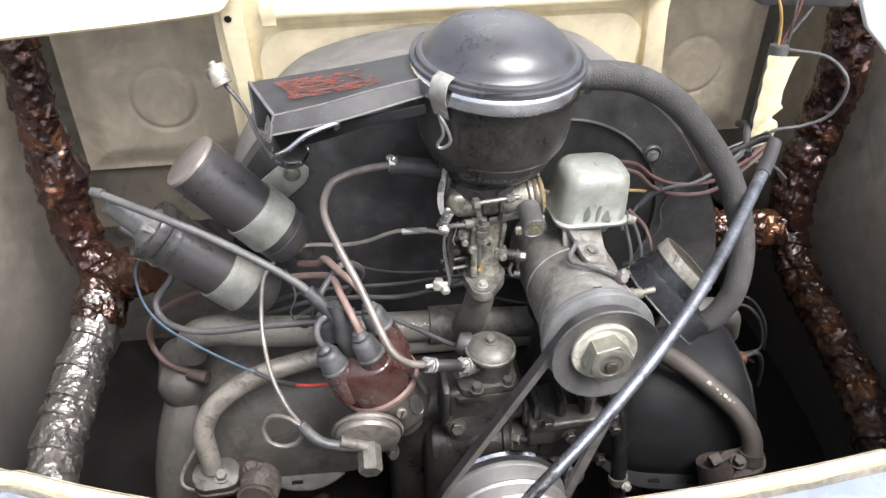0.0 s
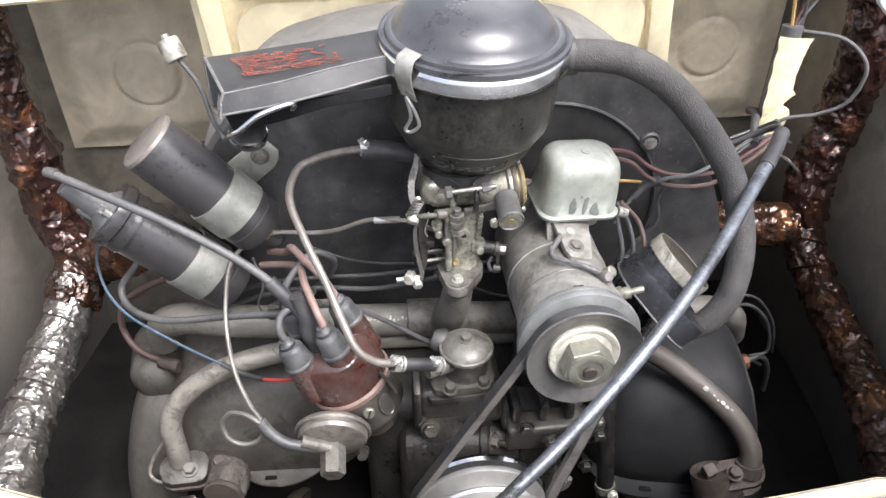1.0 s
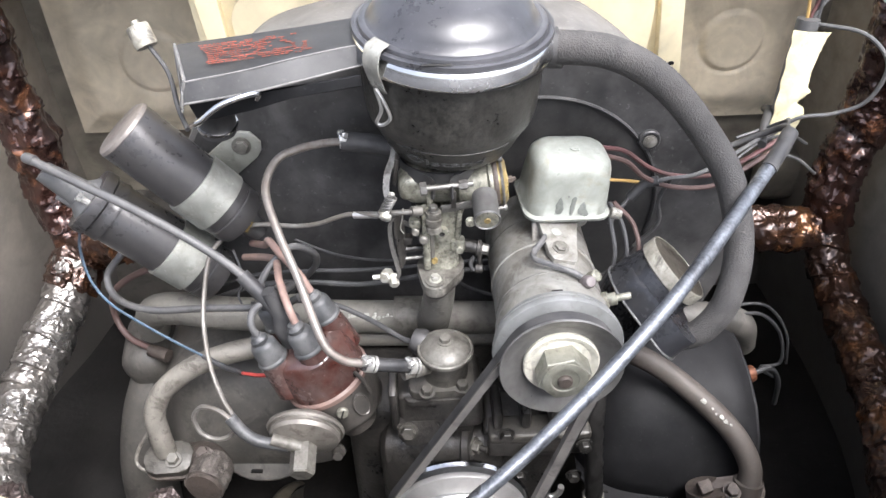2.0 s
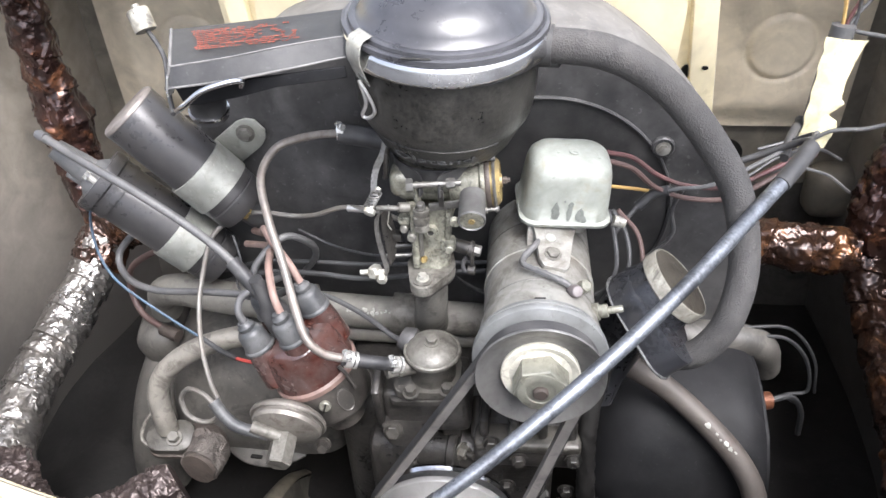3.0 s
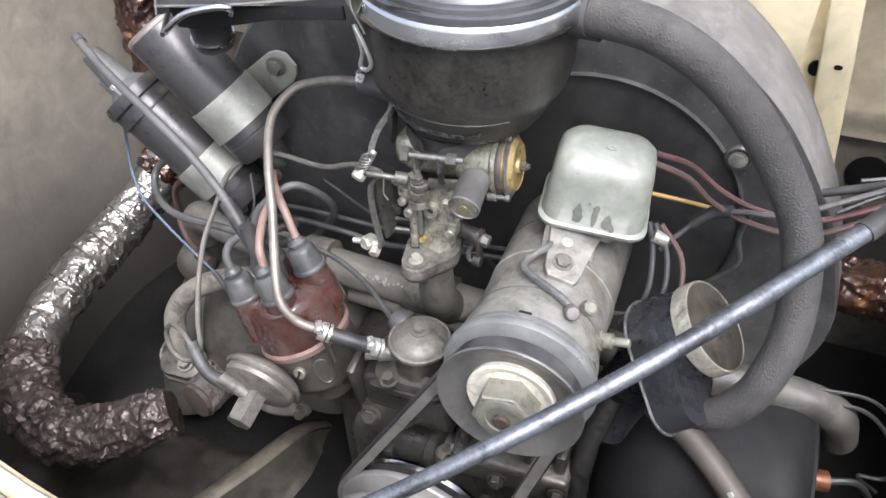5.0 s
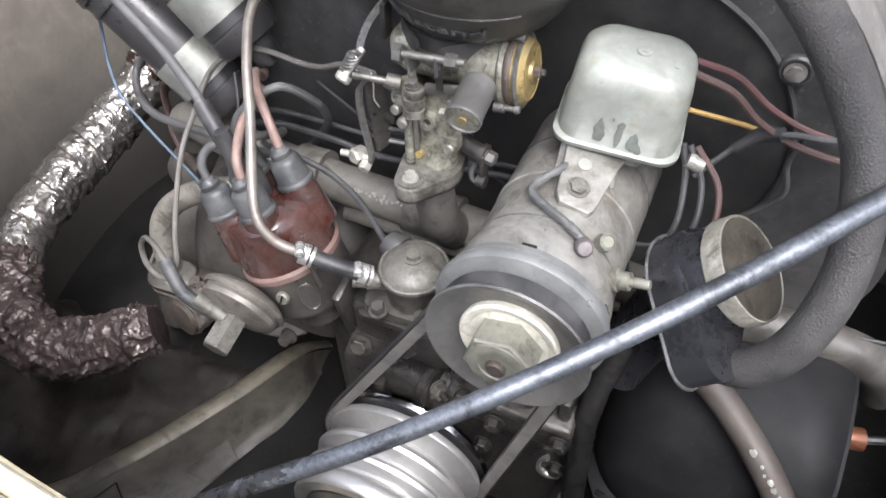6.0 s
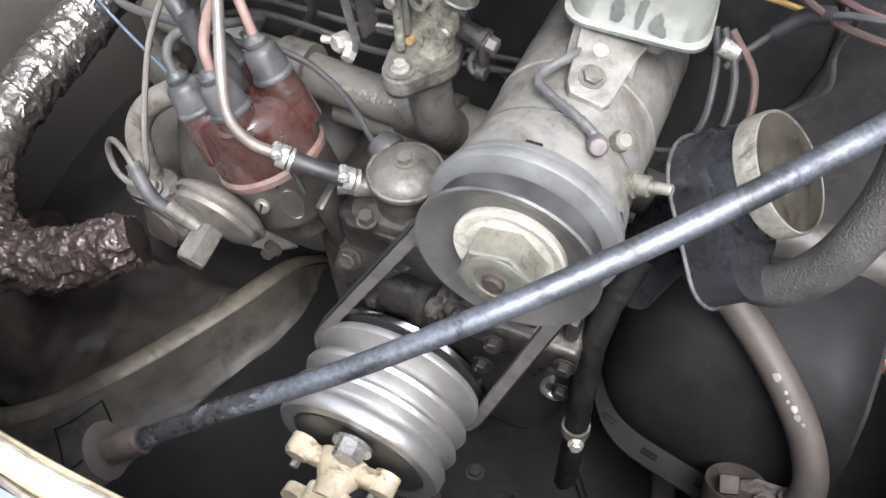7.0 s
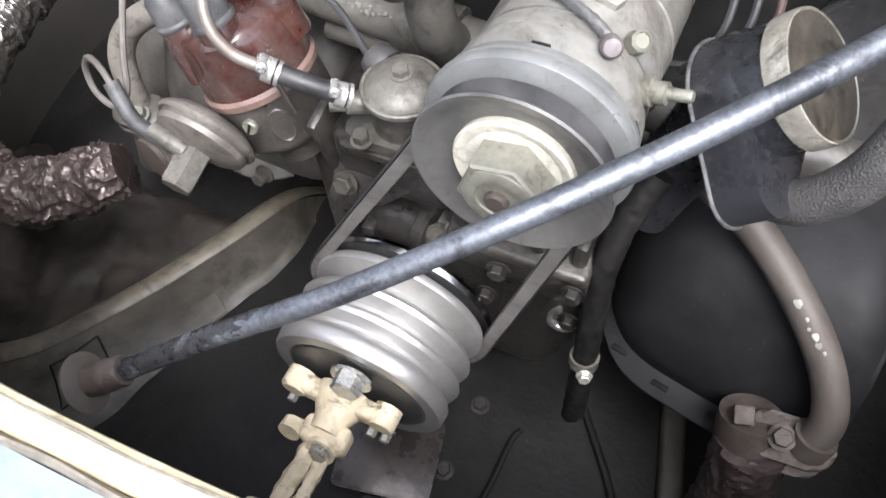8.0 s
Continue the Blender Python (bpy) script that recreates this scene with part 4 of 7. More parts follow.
# ---- generator with pulley and regulator ----
AX = Vector((0.0, -0.999, 0.034)).normalized()
gen = thing("generator", (0.2516, 0.66, 0.535), "grey dusty generator with a large hexagon nut on its pulley", "generator")
gm = frame_at((0.2516, 0.5473, 0.5939), AX)
part("housing", lathe([(0, -0.22), (0.052, -0.22), (0.0535, -0.215), (0.0535, -0.125), (0.0545, -0.124), (0.0545, -0.121), (0.0535, -0.120), (0.0535, -0.060), (0.056, -0.058), (0.057, -0.048), (0.054, -0.040), (0, -0.040)], gm, 64), GEN, gen)
part("rear_flange", lathe([(0, -0.0405), (0.055, -0.0405), (0.0592, -0.0385), (0.0596, -0.0345), (0.0580, -0.0335), (0.0580, -0.0320), (0.0612, -0.0305), (0.0618, -0.0265), (0.0606, -0.0235), (0.052, -0.0205), (0.044, -0.0185), (0, -0.0185)], gm, 72), GENRING, gen, "turned pale rear flange")
pulley = part("pulley", lathe([(0, -0.0180), (0.043, -0.0180), (0.043, -0.017), (0.043, -0.013), (0.050, -0.007), (0.0565, -0.003), (0.0578, -0.001), (0.0572, 0.0008), (0.0558, 0.0004), (0.0480, -0.0055), (0.0400, -0.0090), (0.0350, -0.0100), (0, -0.0100)], gm, 72), SHEAVE, gen, "worn steel belt pulley")
part("dished_washer", lathe([(0.0345, -0.0105), (0.0352, -0.0055), (0.0340, -0.0038), (0.0325, -0.0040), (0.0275, -0.0062), (0.026, -0.0058), (0, -0.0058)], gm, 56), WASHER, pulley, "yellowed dished washer")
part("nut", lathe([(0.0235, -0.0060), (0.0248, -0.005), (0.0248, 0.0134), (0.0238, 0.0150), (0, 0.0150)], gm @ pose(0, 0, 0, 0, 0, 12), 6), NUT, pulley, "large worn hexagon nut", sharp=20)
part("nut_collar", lathe([(0.0205, 0.0145), (0.0205, 0.0160), (0.0195, 0.0166), (0.0130, 0.0166), (0.0122, 0.0156), (0, 0.0156)], gm, 40), NUT, pulley, "round greenish nut face")
part("shaft_end", lathe([(0.0068, 0.014), (0.0068, 0.0185), (0.0056, 0.0198), (0, 0.0198)], gm, 24), RUST, pulley, "rusty shaft end")
for k in range(5):
    a = radians(20 + 72 * k)
    part("key_slot", box((0.010, 0.003, 0.0015), gm @ pose(0.0565 * math.cos(a), 0.0565 * math.sin(a), -0.0415, 0, 0, 20 + 72 * k + 90), 0.0005), SOOT_SHADE, gen)
for h in (-0.075, -0.168):
    part("seam", open_lathe([(0.0536, h), (0.0540, h + 0.0004), (0.0540, h + 0.0014), (0.0536, h + 0.0018)], gm, 64), DULL, gen)
tilt = pose(0.2516, 0.66, 0.598, 0, 13, 0)
part("strap_plate", merge(plate([(-0.013, -0.026), (-0.008, -0.033), (0.013, -0.033), (0.016, -0.028), (0.019, 0.010), (0.024, 0.03), (-0.024, 0.03), (-0.019, 0.010)], 0.005, tilt @ pose(-0.001, 0.010, 0.0515, 10, 0, 0), 0.0008), box((0.056, 0.03, 0.04), tilt @ pose(0.004, 0.045, 0.072), 0.008, 3)), GEN, gen, "cast regulator foot")
bolt(tuple(tilt @ Vector((-0.0015, -0.0075, 0.0537))), tuple(tilt.to_3x3() @ Vector((0, -0.2, 1))), gen, 0.0062, 0.0035, CAST)
part("foot_spot", lathe([(0.0052, 0), (0.0050, 0.0006), (0, 0.0009)], frame_at(tilt @ Vector((-0.004, 0.012, 0.0573)), tilt.to_3x3() @ Vector((0, -0.2, 1))), 16), STRAP, gen, "pale round spot on the foot")
part("terminal", lathe([(0.0058, 0), (0.0062, 0.004), (0.0058, 0.013), (0.0045, 0.015), (0, 0.0155)], frame_at((0.279, 0.613, 0.640), (0.25, -0.75, 0.6)), 14), TERMINAL, gen, "pale terminal boot")
part("terminal", lathe([(0.0062, 0), (0.0066, 0.003), (0.0062, 0.009), (0.0045, 0.0105), (0.0040, 0.0095), (0, 0.0095)], frame_at((0.2885, 0.6265, 0.632), (0.5, -0.4, 0.75)), 8), NUT, gen, "dull terminal nut")
part("stud", lathe([(0.0085, 0), (0.0085, 0.006), (0.0065, 0.0065), (0.0065, 0.014), (0.0036, 0.0145), (0.0036, 0.027), (0.003, 0.028), (0, 0.028)], frame_at((0.300, 0.618, 0.610), (0.93, -0.1, 0.30)), 10), NUT, gen, "threaded stud with nut")
part("cable_loop", tube([(0.250, 0.672, 0.652), (0.246, 0.660, 0.655), (0.236, 0.647, 0.652), (0.2345, 0.637, 0.6515), (0.242, 0.630, 0.6515), (0.258, 0.622, 0.650), (0.272, 0.616, 0.647), (0.279, 0.613, 0.643)], 0.0030, 10, rough=0.0008, scale=300), GREYWIRE, gen, "grey cable looping to the terminal")

reg = thing("voltage_regulator", (0.278, 0.735, 0.66), "pale grey-green lacquered regulator box with rounded edges on the generator", "voltage regulator")
rm = pose(0.2715, 0.719, 0.6595, 4, 5, 6)
bm = bmesh.new()
levels = [(0.0, 0.086, 0.068, 0.014), (0.0015, 0.0895, 0.0715, 0.015), (0.0045, 0.0895, 0.0715, 0.015), (0.0060, 0.084, 0.066, 0.016), (0.030, 0.0815, 0.0635, 0.017), (0.050, 0.0785, 0.0605, 0.018), (0.0575, 0.0755, 0.0575, 0.019), (0.0620, 0.069, 0.052, 0.019), (0.0645, 0.058, 0.042, 0.016), (0.0655, 0.046, 0.032, 0.012), (0.0659, 0.030, 0.020, 0.009)]
rings = [[bm.verts.new(rm @ Vector((x, y, h))) for x, y in rounded(w, d, r, 6)] for h, w, d, r in levels]
for a, b in zip(rings, rings[1:]):
    for k in range(len(a)):
        bm.faces.new((a[k], a[(k + 1) % len(a)], b[(k + 1) % len(a)], b[k]))
bm.faces.new(rings[0]), bm.faces.new(rings[-1])
part("cap", bm, BOXGREY, reg, sharp=60)
part("base_tab", box((0.044, 0.005, 0.050), rm @ pose(-0.014, -0.036, -0.016, -38, 0, 0), 0.002), GEN, reg)
part("cap_screw", lathe([(0.005, 0), (0.005, 0.0015), (0.0035, 0.002), (0, 0.0012)], rm @ pose(0.002, -0.002, 0.0656), 16), BOXGREY, reg)
smear_rng = random.Random(7)
for dx, h0, w, h, taper in ((-0.0125, 0.009, 0.0115, 0.021, 0.75), (0.0010, 0.008, 0.0050, 0.020, 0.1), (0.0015, 0.023, 0.0058, 0.007, 0.2), (0.0115, 0.008, 0.0105, 0.015, 0.4), (0.0160, 0.006, 0.0060, 0.008, 0.5), (-0.0050, 0.029, 0.0018, 0.0025, 0.0)):
    blot = []
    for t in range(22):
        a = 2 * math.pi * t / 22
        u = 0.5 + 0.5 * math.sin(a)
        blot.append((w * 0.5 * (1 - taper * u + 0.35 * (smear_rng.random() - 0.5)) * math.cos(a), h * (0.5 + 0.08 * (smear_rng.random() - 0.5)) * math.sin(a)))
    part("stain", plate(blot, 0.0004, rm @ pose(dx, -0.0334 + 0.052 * (h0 + h / 2 - 0.006), h0 + h / 2, 87, 0, 0), 0), SMEAR, reg, "dark dried smear")
for k in range(4):
    part("letter_bar", box((0.003, 0.009, 0.0008), rm @ pose(0.013 + 0.0038 * k, -0.006, 0.0653, 0, 3, 0), 0.0003), BOXGREY, reg, "raised mark")
part("side_terminal", lathe([(0.006, 0), (0.006, 0.012), (0, 0.012)], rm @ frame_at((0.052, -0.01, -0.008), (1, 0, -0.3)), 10), ZINC, reg)

# ---- crank pulley, belt and take-off shaft ----
crank = thing("crank_pulley", (0.152, 0.53, 0.27), "bare steel multi-groove crankshaft pulley with a black hub plate", "pulley")
CRANK = Vector((0.157, 0.482, 0.354))
cm = frame_at(CRANK, (0, -1, 0)) @ Matrix.Diagonal((0.93, 0.93, 0.87, 1))
part("grooved_wheel", lathe([(0, -0.094), (0.070, -0.094), (0.080, -0.090), (0.0815, -0.086), (0.0805, -0.082), (0.064, -0.073), (0.064, -0.069), (0.0795, -0.061), (0.081, -0.057), (0.0795, -0.053), (0.067, -0.047), (0.067, -0.044), (0.079, -0.038), (0.0805, -0.035), (0.079, -0.031), (0.068, -0.026), (0.068, -0.023), (0.0775, -0.017), (0.0795, -0.013), (0.0785, -0.003), (0.0765, 0.0), (0.0645, 0.0), (0.0640, -0.004), (0, -0.004)], cm, 80), SILVERPULLEY, crank)
part("rear_disc", lathe([(0.0, -0.105), (0.083, -0.105), (0.0845, -0.101), (0.083, -0.096), (0.0, -0.096)], cm, 72), CHROME, crank, "dark polished rear disc")
part("hub_plate", lathe([(0.0630, -0.004), (0.0633, -0.001), (0.0618, 0.0008), (0.0600, 0.0008), (0.0592, 0.0), (0, 0.0)], cm, 56), BLACK, crank, "black hub plate")
part("centre_bolt", hexagon(0.0125, 0.014, frame_at((0.160, 0.478, 0.385), (0.05, -1, 0.1))), BRIGHT, crank, "bright zinc bolt", sharp=20)

shaft = thing("drive_shaft", (0.150, 0.42, 0.30), "cream painted chipped drive flange and shaft on the crank pulley", "drive shaft")
hub_m = frame_at((0.150, 0.476, 0.348), (0, -1, 0))
flange_bm = lathe([(0.0225, 0), (0.0225, 0.010), (0.019, 0.016), (0.0145, 0.024), (0.0130, 0.036), (0, 0.036)], hub_m, 20)
for ang in (6, 172):
    a = radians(ang)
    flange_bm = merge(flange_bm, box((0.046, 0.022, 0.015), hub_m @ pose(0.023 * math.cos(a), 0.023 * math.sin(a), 0.008, 0, 0, ang), 0.005, 3), lathe([(0.0115, -0.001), (0.0115, 0.014), (0.0095, 0.0165), (0, 0.0165)], hub_m @ pose(0.0385 * math.cos(a), 0.0385 * math.sin(a), 0), 14))
part("flange", flange_bm, CREAMHUB, shaft)
for dx, dy in ((-0.041, -0.010), (0.030, -0.012), (0.042, -0.012)):
    part("bolt", hexagon(0.0042, 0.011, hub_m @ pose(dx, dy, 0.010)), ZINC, shaft, sharp=20)
for dx, dr, lean in ((-0.0052, 0.0078, 0.0), (0.0062, 0.0062, 0.003)):
    part("rod", tube([(0.150 + dx, 0.446, 0.344), (0.1485 + dx, 0.430, 0.340), (0.145 + dx + lean, 0.405, 0.333), (0.141 + dx + lean, 0.372, 0.327)], dr, 7, 14, rough=0.0022, scale=(95)), CREAMHUB, shaft, "peeling cream rod half")
part("yoke", merge(box((0.040, 0.022, 0.022), pose(0.151, 0.440, 0.343), 0.006, 3), box((0.026, 0.012, 0.016), pose(0.128, 0.438, 0.342), 0.005, 3), lathe([(0.0095, -0.004), (0.0095, 0.006), (0, 0.006)], frame_at((0.123, 0.436, 0.343), (0, -1, 0.3)), 16), open_lathe([(0.0095, 0), (0.0125, 0), (0.0125, 0.005), (0.0095, 0.005)], frame_at((0.154, 0.430, 0.346), (0, -0.9, 0.4)), 24)), CREAMHUB, shaft)
bolt((0.154, 0.429, 0.346), (0, -0.9, 0.4), shaft, 0.008, 0.008, ZINC)
part("end_block", box((0.045, 0.022, 0.024), pose(0.140, 0.370, 0.330, 0, 0, 10), 0.004, 3), CREAMHUB, shaft)


def belt_loop(c1, r1, c2, r2, y, width, thick):
    """A V-belt running round two wheels in the plane y."""
    d = Vector((c2[0] - c1[0], c2[1] - c1[1]))
    base = math.atan2(d.y, d.x)
    open_angle = math.acos((r1 - r2) / d.length)
    path = []
    for k in range(25):
        a = base + open_angle + (2 * math.pi - 2 * open_angle) * k / 24
        path.append((c1[0] + r1 * math.cos(a), c1[1] + r1 * math.sin(a), math.cos(a), math.sin(a)))
    for k in range(25):
        a = base - open_angle + 2 * open_angle * k / 24
        path.append((c2[0] + r2 * math.cos(a), c2[1] + r2 * math.sin(a), math.cos(a), math.sin(a)))
    bm = bmesh.new()
    rings = []
    for x, z, nx, nz in path:
        rings.append([bm.verts.new((x + nx * o, y + w, z + nz * o)) for o, w in ((-thick / 2, -width * 0.33), (thick / 2, -width / 2), (thick / 2, width / 2), (-thick / 2, width * 0.33))])
    for a, b in zip(rings, rings[1:] + rings[:1]):
        for k in range(4):
            bm.faces.new((a[k], a[(k + 1) % 4], b[(k + 1) % 4], b[k]))
    return bm


belt = thing("v_belt", (0.15, 0.558, 0.28), "worn grey rubber V-belt round the generator and crank pulleys", "belt")
part("belt", belt_loop((0.2516, 0.5935), 0.0470, (0.157, 0.354), 0.0765, 0.5605, 0.012, 0.009), BELT, belt, sharp=50)
part("cover_band", belt_loop((0.2516, 0.5935), 0.0521, (0.157, 0.354), 0.0816, 0.5605, 0.0122, 0.0013), RUBBER, belt, "frayed fabric band on the belt's back", sharp=50)

# ---- air cleaner ----
air = thing("air_cleaner", (0.153, 0.733, 0.74), "black oil-bath air cleaner with a domed lid and chrome rim", "air cleaner")
am = frame_at((0.1626, 0.7186, 0.8402), (0.035, -0.056, 0.998)) @ Matrix.Diagonal((0.92, 0.92, 0.92, 1))
part("bowl", lathe([(0, -0.119), (0.044, -0.119), (0.056, -0.1175), (0.0635, -0.113), (0.0692, -0.105), (0.0736, -0.095), (0.0782, -0.086), (0.0840, -0.0765), (0.0864, -0.068), (0.0878, -0.058), (0.0905, -0.004), (0.0900, 0.004), (0, 0.004)], am, 64), BOWL, air, "speckled black bowl")
part("rim", lathe([(0.0895, -0.0065), (0.0970, -0.0062), (0.0988, -0.0050), (0.0990, -0.0030), (0.0982, 0.0005), (0.0968, 0.0070), (0.0955, 0.0105), (0.0935, 0.012), (0, 0.012)], am, 72), CHROME, air, "worn chrome rim")
part("lid", lathe([(0, 0.012), (0.0950, 0.0115), (0.0968, 0.0135), (0.0962, 0.0175), (0.0930, 0.0185), (0.0905, 0.0175), (0.0895, 0.021), (0.0865, 0.0225), (0.0835, 0.0220), (0.0805, 0.0240), (0.0775, 0.030), (0.0720, 0.037), (0.0620, 0.0445), (0.0500, 0.0495), (0.0350, 0.0530), (0.0160, 0.0548), (0, 0.0552)], am, 72), LID, air, "glossy black domed lid")
part("lid_mark", box((0.026, 0.003, 0.0012), am @ pose(-0.018, -0.0925, 0.0188), 0.0005), BOWL, air)
part("neck", lathe([(0.044, -0.1185), (0.042, -0.122), (0.042, -0.140), (0, -0.140)], am, 40), BLACK, air)
word = bpy.data.curves.new("lettering", "FONT")
word.body, word.size, word.extrude, word.resolution_u = "\u00d6lstand", 0.012, 0.0009, 3
word_ob = bpy.data.objects.new("lettering", word)
word_mesh = bpy.data.meshes.new_from_object(word_ob)
bpy.data.objects.remove(word_ob)
word_bm = bmesh.new()
word_bm.from_mesh(word_mesh)
bpy.data.meshes.remove(word_mesh)
word_wide = max(v.co.x for v in word_bm.verts)
for v in word_bm.verts:
    turn = radians(-97) + (v.co.x / word_wide - 0.5) * radians(66)
    far, high = 0.0700 + 0.42 * v.co.y + v.co.z, -0.1030 + v.co.y
    v.co = am @ Vector((far * math.cos(turn), far * math.sin(turn), high))
# The lighter grey stands for light caught on the letters' raised edges.
part("lettering", word_bm, EDGE_GREY, air, "embossed word on the bowl")
part("ridge", tube([tuple(am @ Vector((0.0806 * math.cos(radians(a)), 0.0806 * math.sin(radians(a)), -0.0825))) for a in range(-132, -47, 7)], 0.0009, 6), BOWL, air)
am2 = am.to_3x3()


SNORKEL = [  # back top, front top, front bottom, back bottom
    ((-0.082, 0.718, 0.842), (-0.057, 0.646, 0.840), (-0.063, 0.642, 0.822), (-0.080, 0.700, 0.802)),
    ((-0.030, 0.722, 0.846), (-0.010, 0.658, 0.843), (-0.010, 0.646, 0.828), (-0.030, 0.710, 0.806)),
    ((0.030, 0.730, 0.850), (0.035, 0.672, 0.847), (0.035, 0.661, 0.831), (0.030, 0.720, 0.812)),
    ((0.085, 0.745, 0.852), (0.085, 0.688, 0.849), (0.085, 0.680, 0.834), (0.085, 0.735, 0.818)),
    ((0.120, 0.750, 0.852), (0.120, 0.690, 0.850), (0.120, 0.684, 0.836), (0.120, 0.740, 0.820)),
]
duct = sheet([[*row, row[0]] for row in SNORKEL], 0.0016, (0.15, 0.2, -0.25))
part("snorkel", duct, SATIN, air, "black angular intake snorkel with an open end", sharp=25)
# Thin grey lines paint the gleam along the snorkel's edges and crease.
part("snorkel_hem", tube([SNORKEL[0][0], SNORKEL[0][1], SNORKEL[0][2], SNORKEL[0][3], SNORKEL[0][0]], 0.0016, 6, straight=True), DUSTY, air, "grey hem with the edge's gleam in its colour")
part("snorkel_seam", tube([r[2] for r in SNORKEL], 0.0011, 6), DUSTY, air, "grey line painted as the lower edge's gleam")
part("snorkel_crease", tube([r[1] for r in SNORKEL], 0.0008, 6), DUSTY, air, "grey line painted as the crease's highlight")
part("mouth_plate", plate([(0, 0), (0.030, 0.004), (0.034, 0.020), (0.014, 0.026), (0.004, 0.014)], 0.0015, frame_at((-0.070, 0.668, 0.806), (-0.95, -0.2, 0.2), (0.1, -0.9, 0.2)), 0), STEEL, air, "bent bare plate in the mouth")
# The recessed underside, in a blacker tone that stands for its shade.
part("snorkel_underside", plate([(0, 0.001), (0.145, 0.006), (0.145, -0.004), (0.085, -0.006), (0.050, -0.012), (0.020, -0.016), (0.004, -0.015)], 0.003, frame_at((-0.061, 0.655, 0.816), (0.1, -1, 0), (1, 0.25, 0.06)), 0.001), TIN, air)
print_m = frame_at((-0.052, 0.664, 0.8430), (-0.03, -0.05, 1), (1, 0.16, 0.06))
rng = random.Random(4)
for row in range(11):
    along = 0.001 + 0.004 * rng.random()
    while along < 0.090:
        wide = 0.0016 + 0.0042 * rng.random()
        if rng.random() < 1.05 - 0.75 * along / 0.090:
            part("print_bar", box((wide, 0.0012 + 0.0008 * rng.random(), 0.0003), print_m @ pose(along + wide / 2 + 0.009 * (1 - row / 10), 0.003 + 0.0036 * row, 0.0016), 0), REDPRINT, air, "faded red printed mark")
        along += wide + 0.0006 + 0.0009 * rng.random()
part("flap_stem", tube([(-0.046, 0.676, 0.812), (-0.050, 0.684, 0.775)], 0.0165, 20, straight=True), BLACK, air, "short black spigot")
part("spigot_ring", open_lathe([(0.0165, 0), (0.0182, 0.0005), (0.0182, 0.003), (0.0165, 0.0035)], frame_at((-0.0495, 0.683, 0.780), (0.1, -0.2, 1)), 28), CHROME, air, "bright spigot ring")
clip_p = [tuple(am @ Vector(q)) for q in ((-0.066, -0.058, 0.024), (-0.074, -0.066, 0.020), (-0.0765, -0.068, 0.004), (-0.073, -0.064, -0.012), (-0.070, -0.062, -0.022))]
part("clip", sheet([[tuple(Vector(p) + am2 @ Vector((0.007, -0.008, 0)) * s) for s in (-1, 1)] for p in smooth_path(clip_p, 4)], 0.0012, (0.6, 0.6, 0)), ZINC, air, "dull metal spring clip")
wire_q = [(-0.073, -0.066, -0.018), (-0.066, -0.068, -0.030), (-0.060, -0.068, -0.048), (-0.067, -0.064, -0.058), (-0.073, -0.062, -0.056), (-0.068, -0.066, -0.040), (-0.073, -0.066, -0.018)]
part("clip_wire", tube([tuple(am @ Vector(q)) for q in wire_q], 0.0017, 8), STEEL, air, "bent wire catch")
part("hose_stub", lathe([(0.016, 0), (0.016, 0.02), (0.013, 0.022), (0, 0.022)], frame_at(tuple(am @ Vector((0.086, 0.0, -0.014))), (0.95, -0.1, 0)), 20), BLACK, air)

flap = thing("warm_air_weight", (-0.06, 0.64, 0.79), "small brass counterweight on a thin arm at the snorkel mouth", "counterweight")
part("arm", tube([(-0.107, 0.722, 0.842), (-0.089, 0.705, 0.822), (-0.075, 0.668, 0.806), (-0.062, 0.640, 0.800)], 0.0022, 8), BLACK, flap)
wm = frame_at((-0.106, 0.720, 0.838), (-0.35, 0.35, 0.75))
part("weight", lathe([(0, 0.002), (0.0095, 0.002), (0.0102, 0.0035), (0.0102, 0.020), (0.0092, 0.0215), (0.0035, 0.0215), (0.0035, 0.026), (0, 0.026)], wm, 24), CAPBAND, flap, "dull brass weight")
part("hook_wire", tube([(-0.058, 0.640, 0.803), (-0.048, 0.633, 0.811), (-0.030, 0.634, 0.824), (-0.008, 0.641, 0.829), (0.000, 0.648, 0.826), (-0.003, 0.652, 0.820)], 0.0026, 10), CHROME, flap, "bright bent wire hook")

# ---- carburettor ----
carb = thing("carburetor", (0.145, 0.70, 0.605), "oily brass-grey carburettor with a round automatic choke", "carburetor")
part("throat", lathe([(0.034, -0.010), (0.0385, -0.004), (0.0395, 0.002), (0.0395, 0.018), (0, 0.018)], pose(0.150, 0.714, 0.706), 44), CARB, carb)
part("clamp_band", open_lathe([(0.0392, 0), (0.0412, 0), (0.0412, 0.011), (0.0392, 0.011)], pose(0.150, 0.714, 0.7155), 44), BLACK, carb, "black clamp band")
part("upper_body", merge(box((0.066, 0.050, 0.026), pose(0.146, 0.703, 0.699), 0.011, 4), box((0.030, 0.034, 0.030), pose(0.122, 0.696, 0.704), 0.010, 4)), CARB, carb, "pale olive upper casting")


def column(levels):
    """A cast body lofted through rounded rectangles: (x, y, z, width, depth, corner)."""
    rows_ = []
    for x, y, z, w, d, r in levels:
        ring = [(x + a, y + b, z) for a, b in rounded(w, d, r, 6)]
        rows_.append(ring + ring[:1])
    return sheet(rows_)


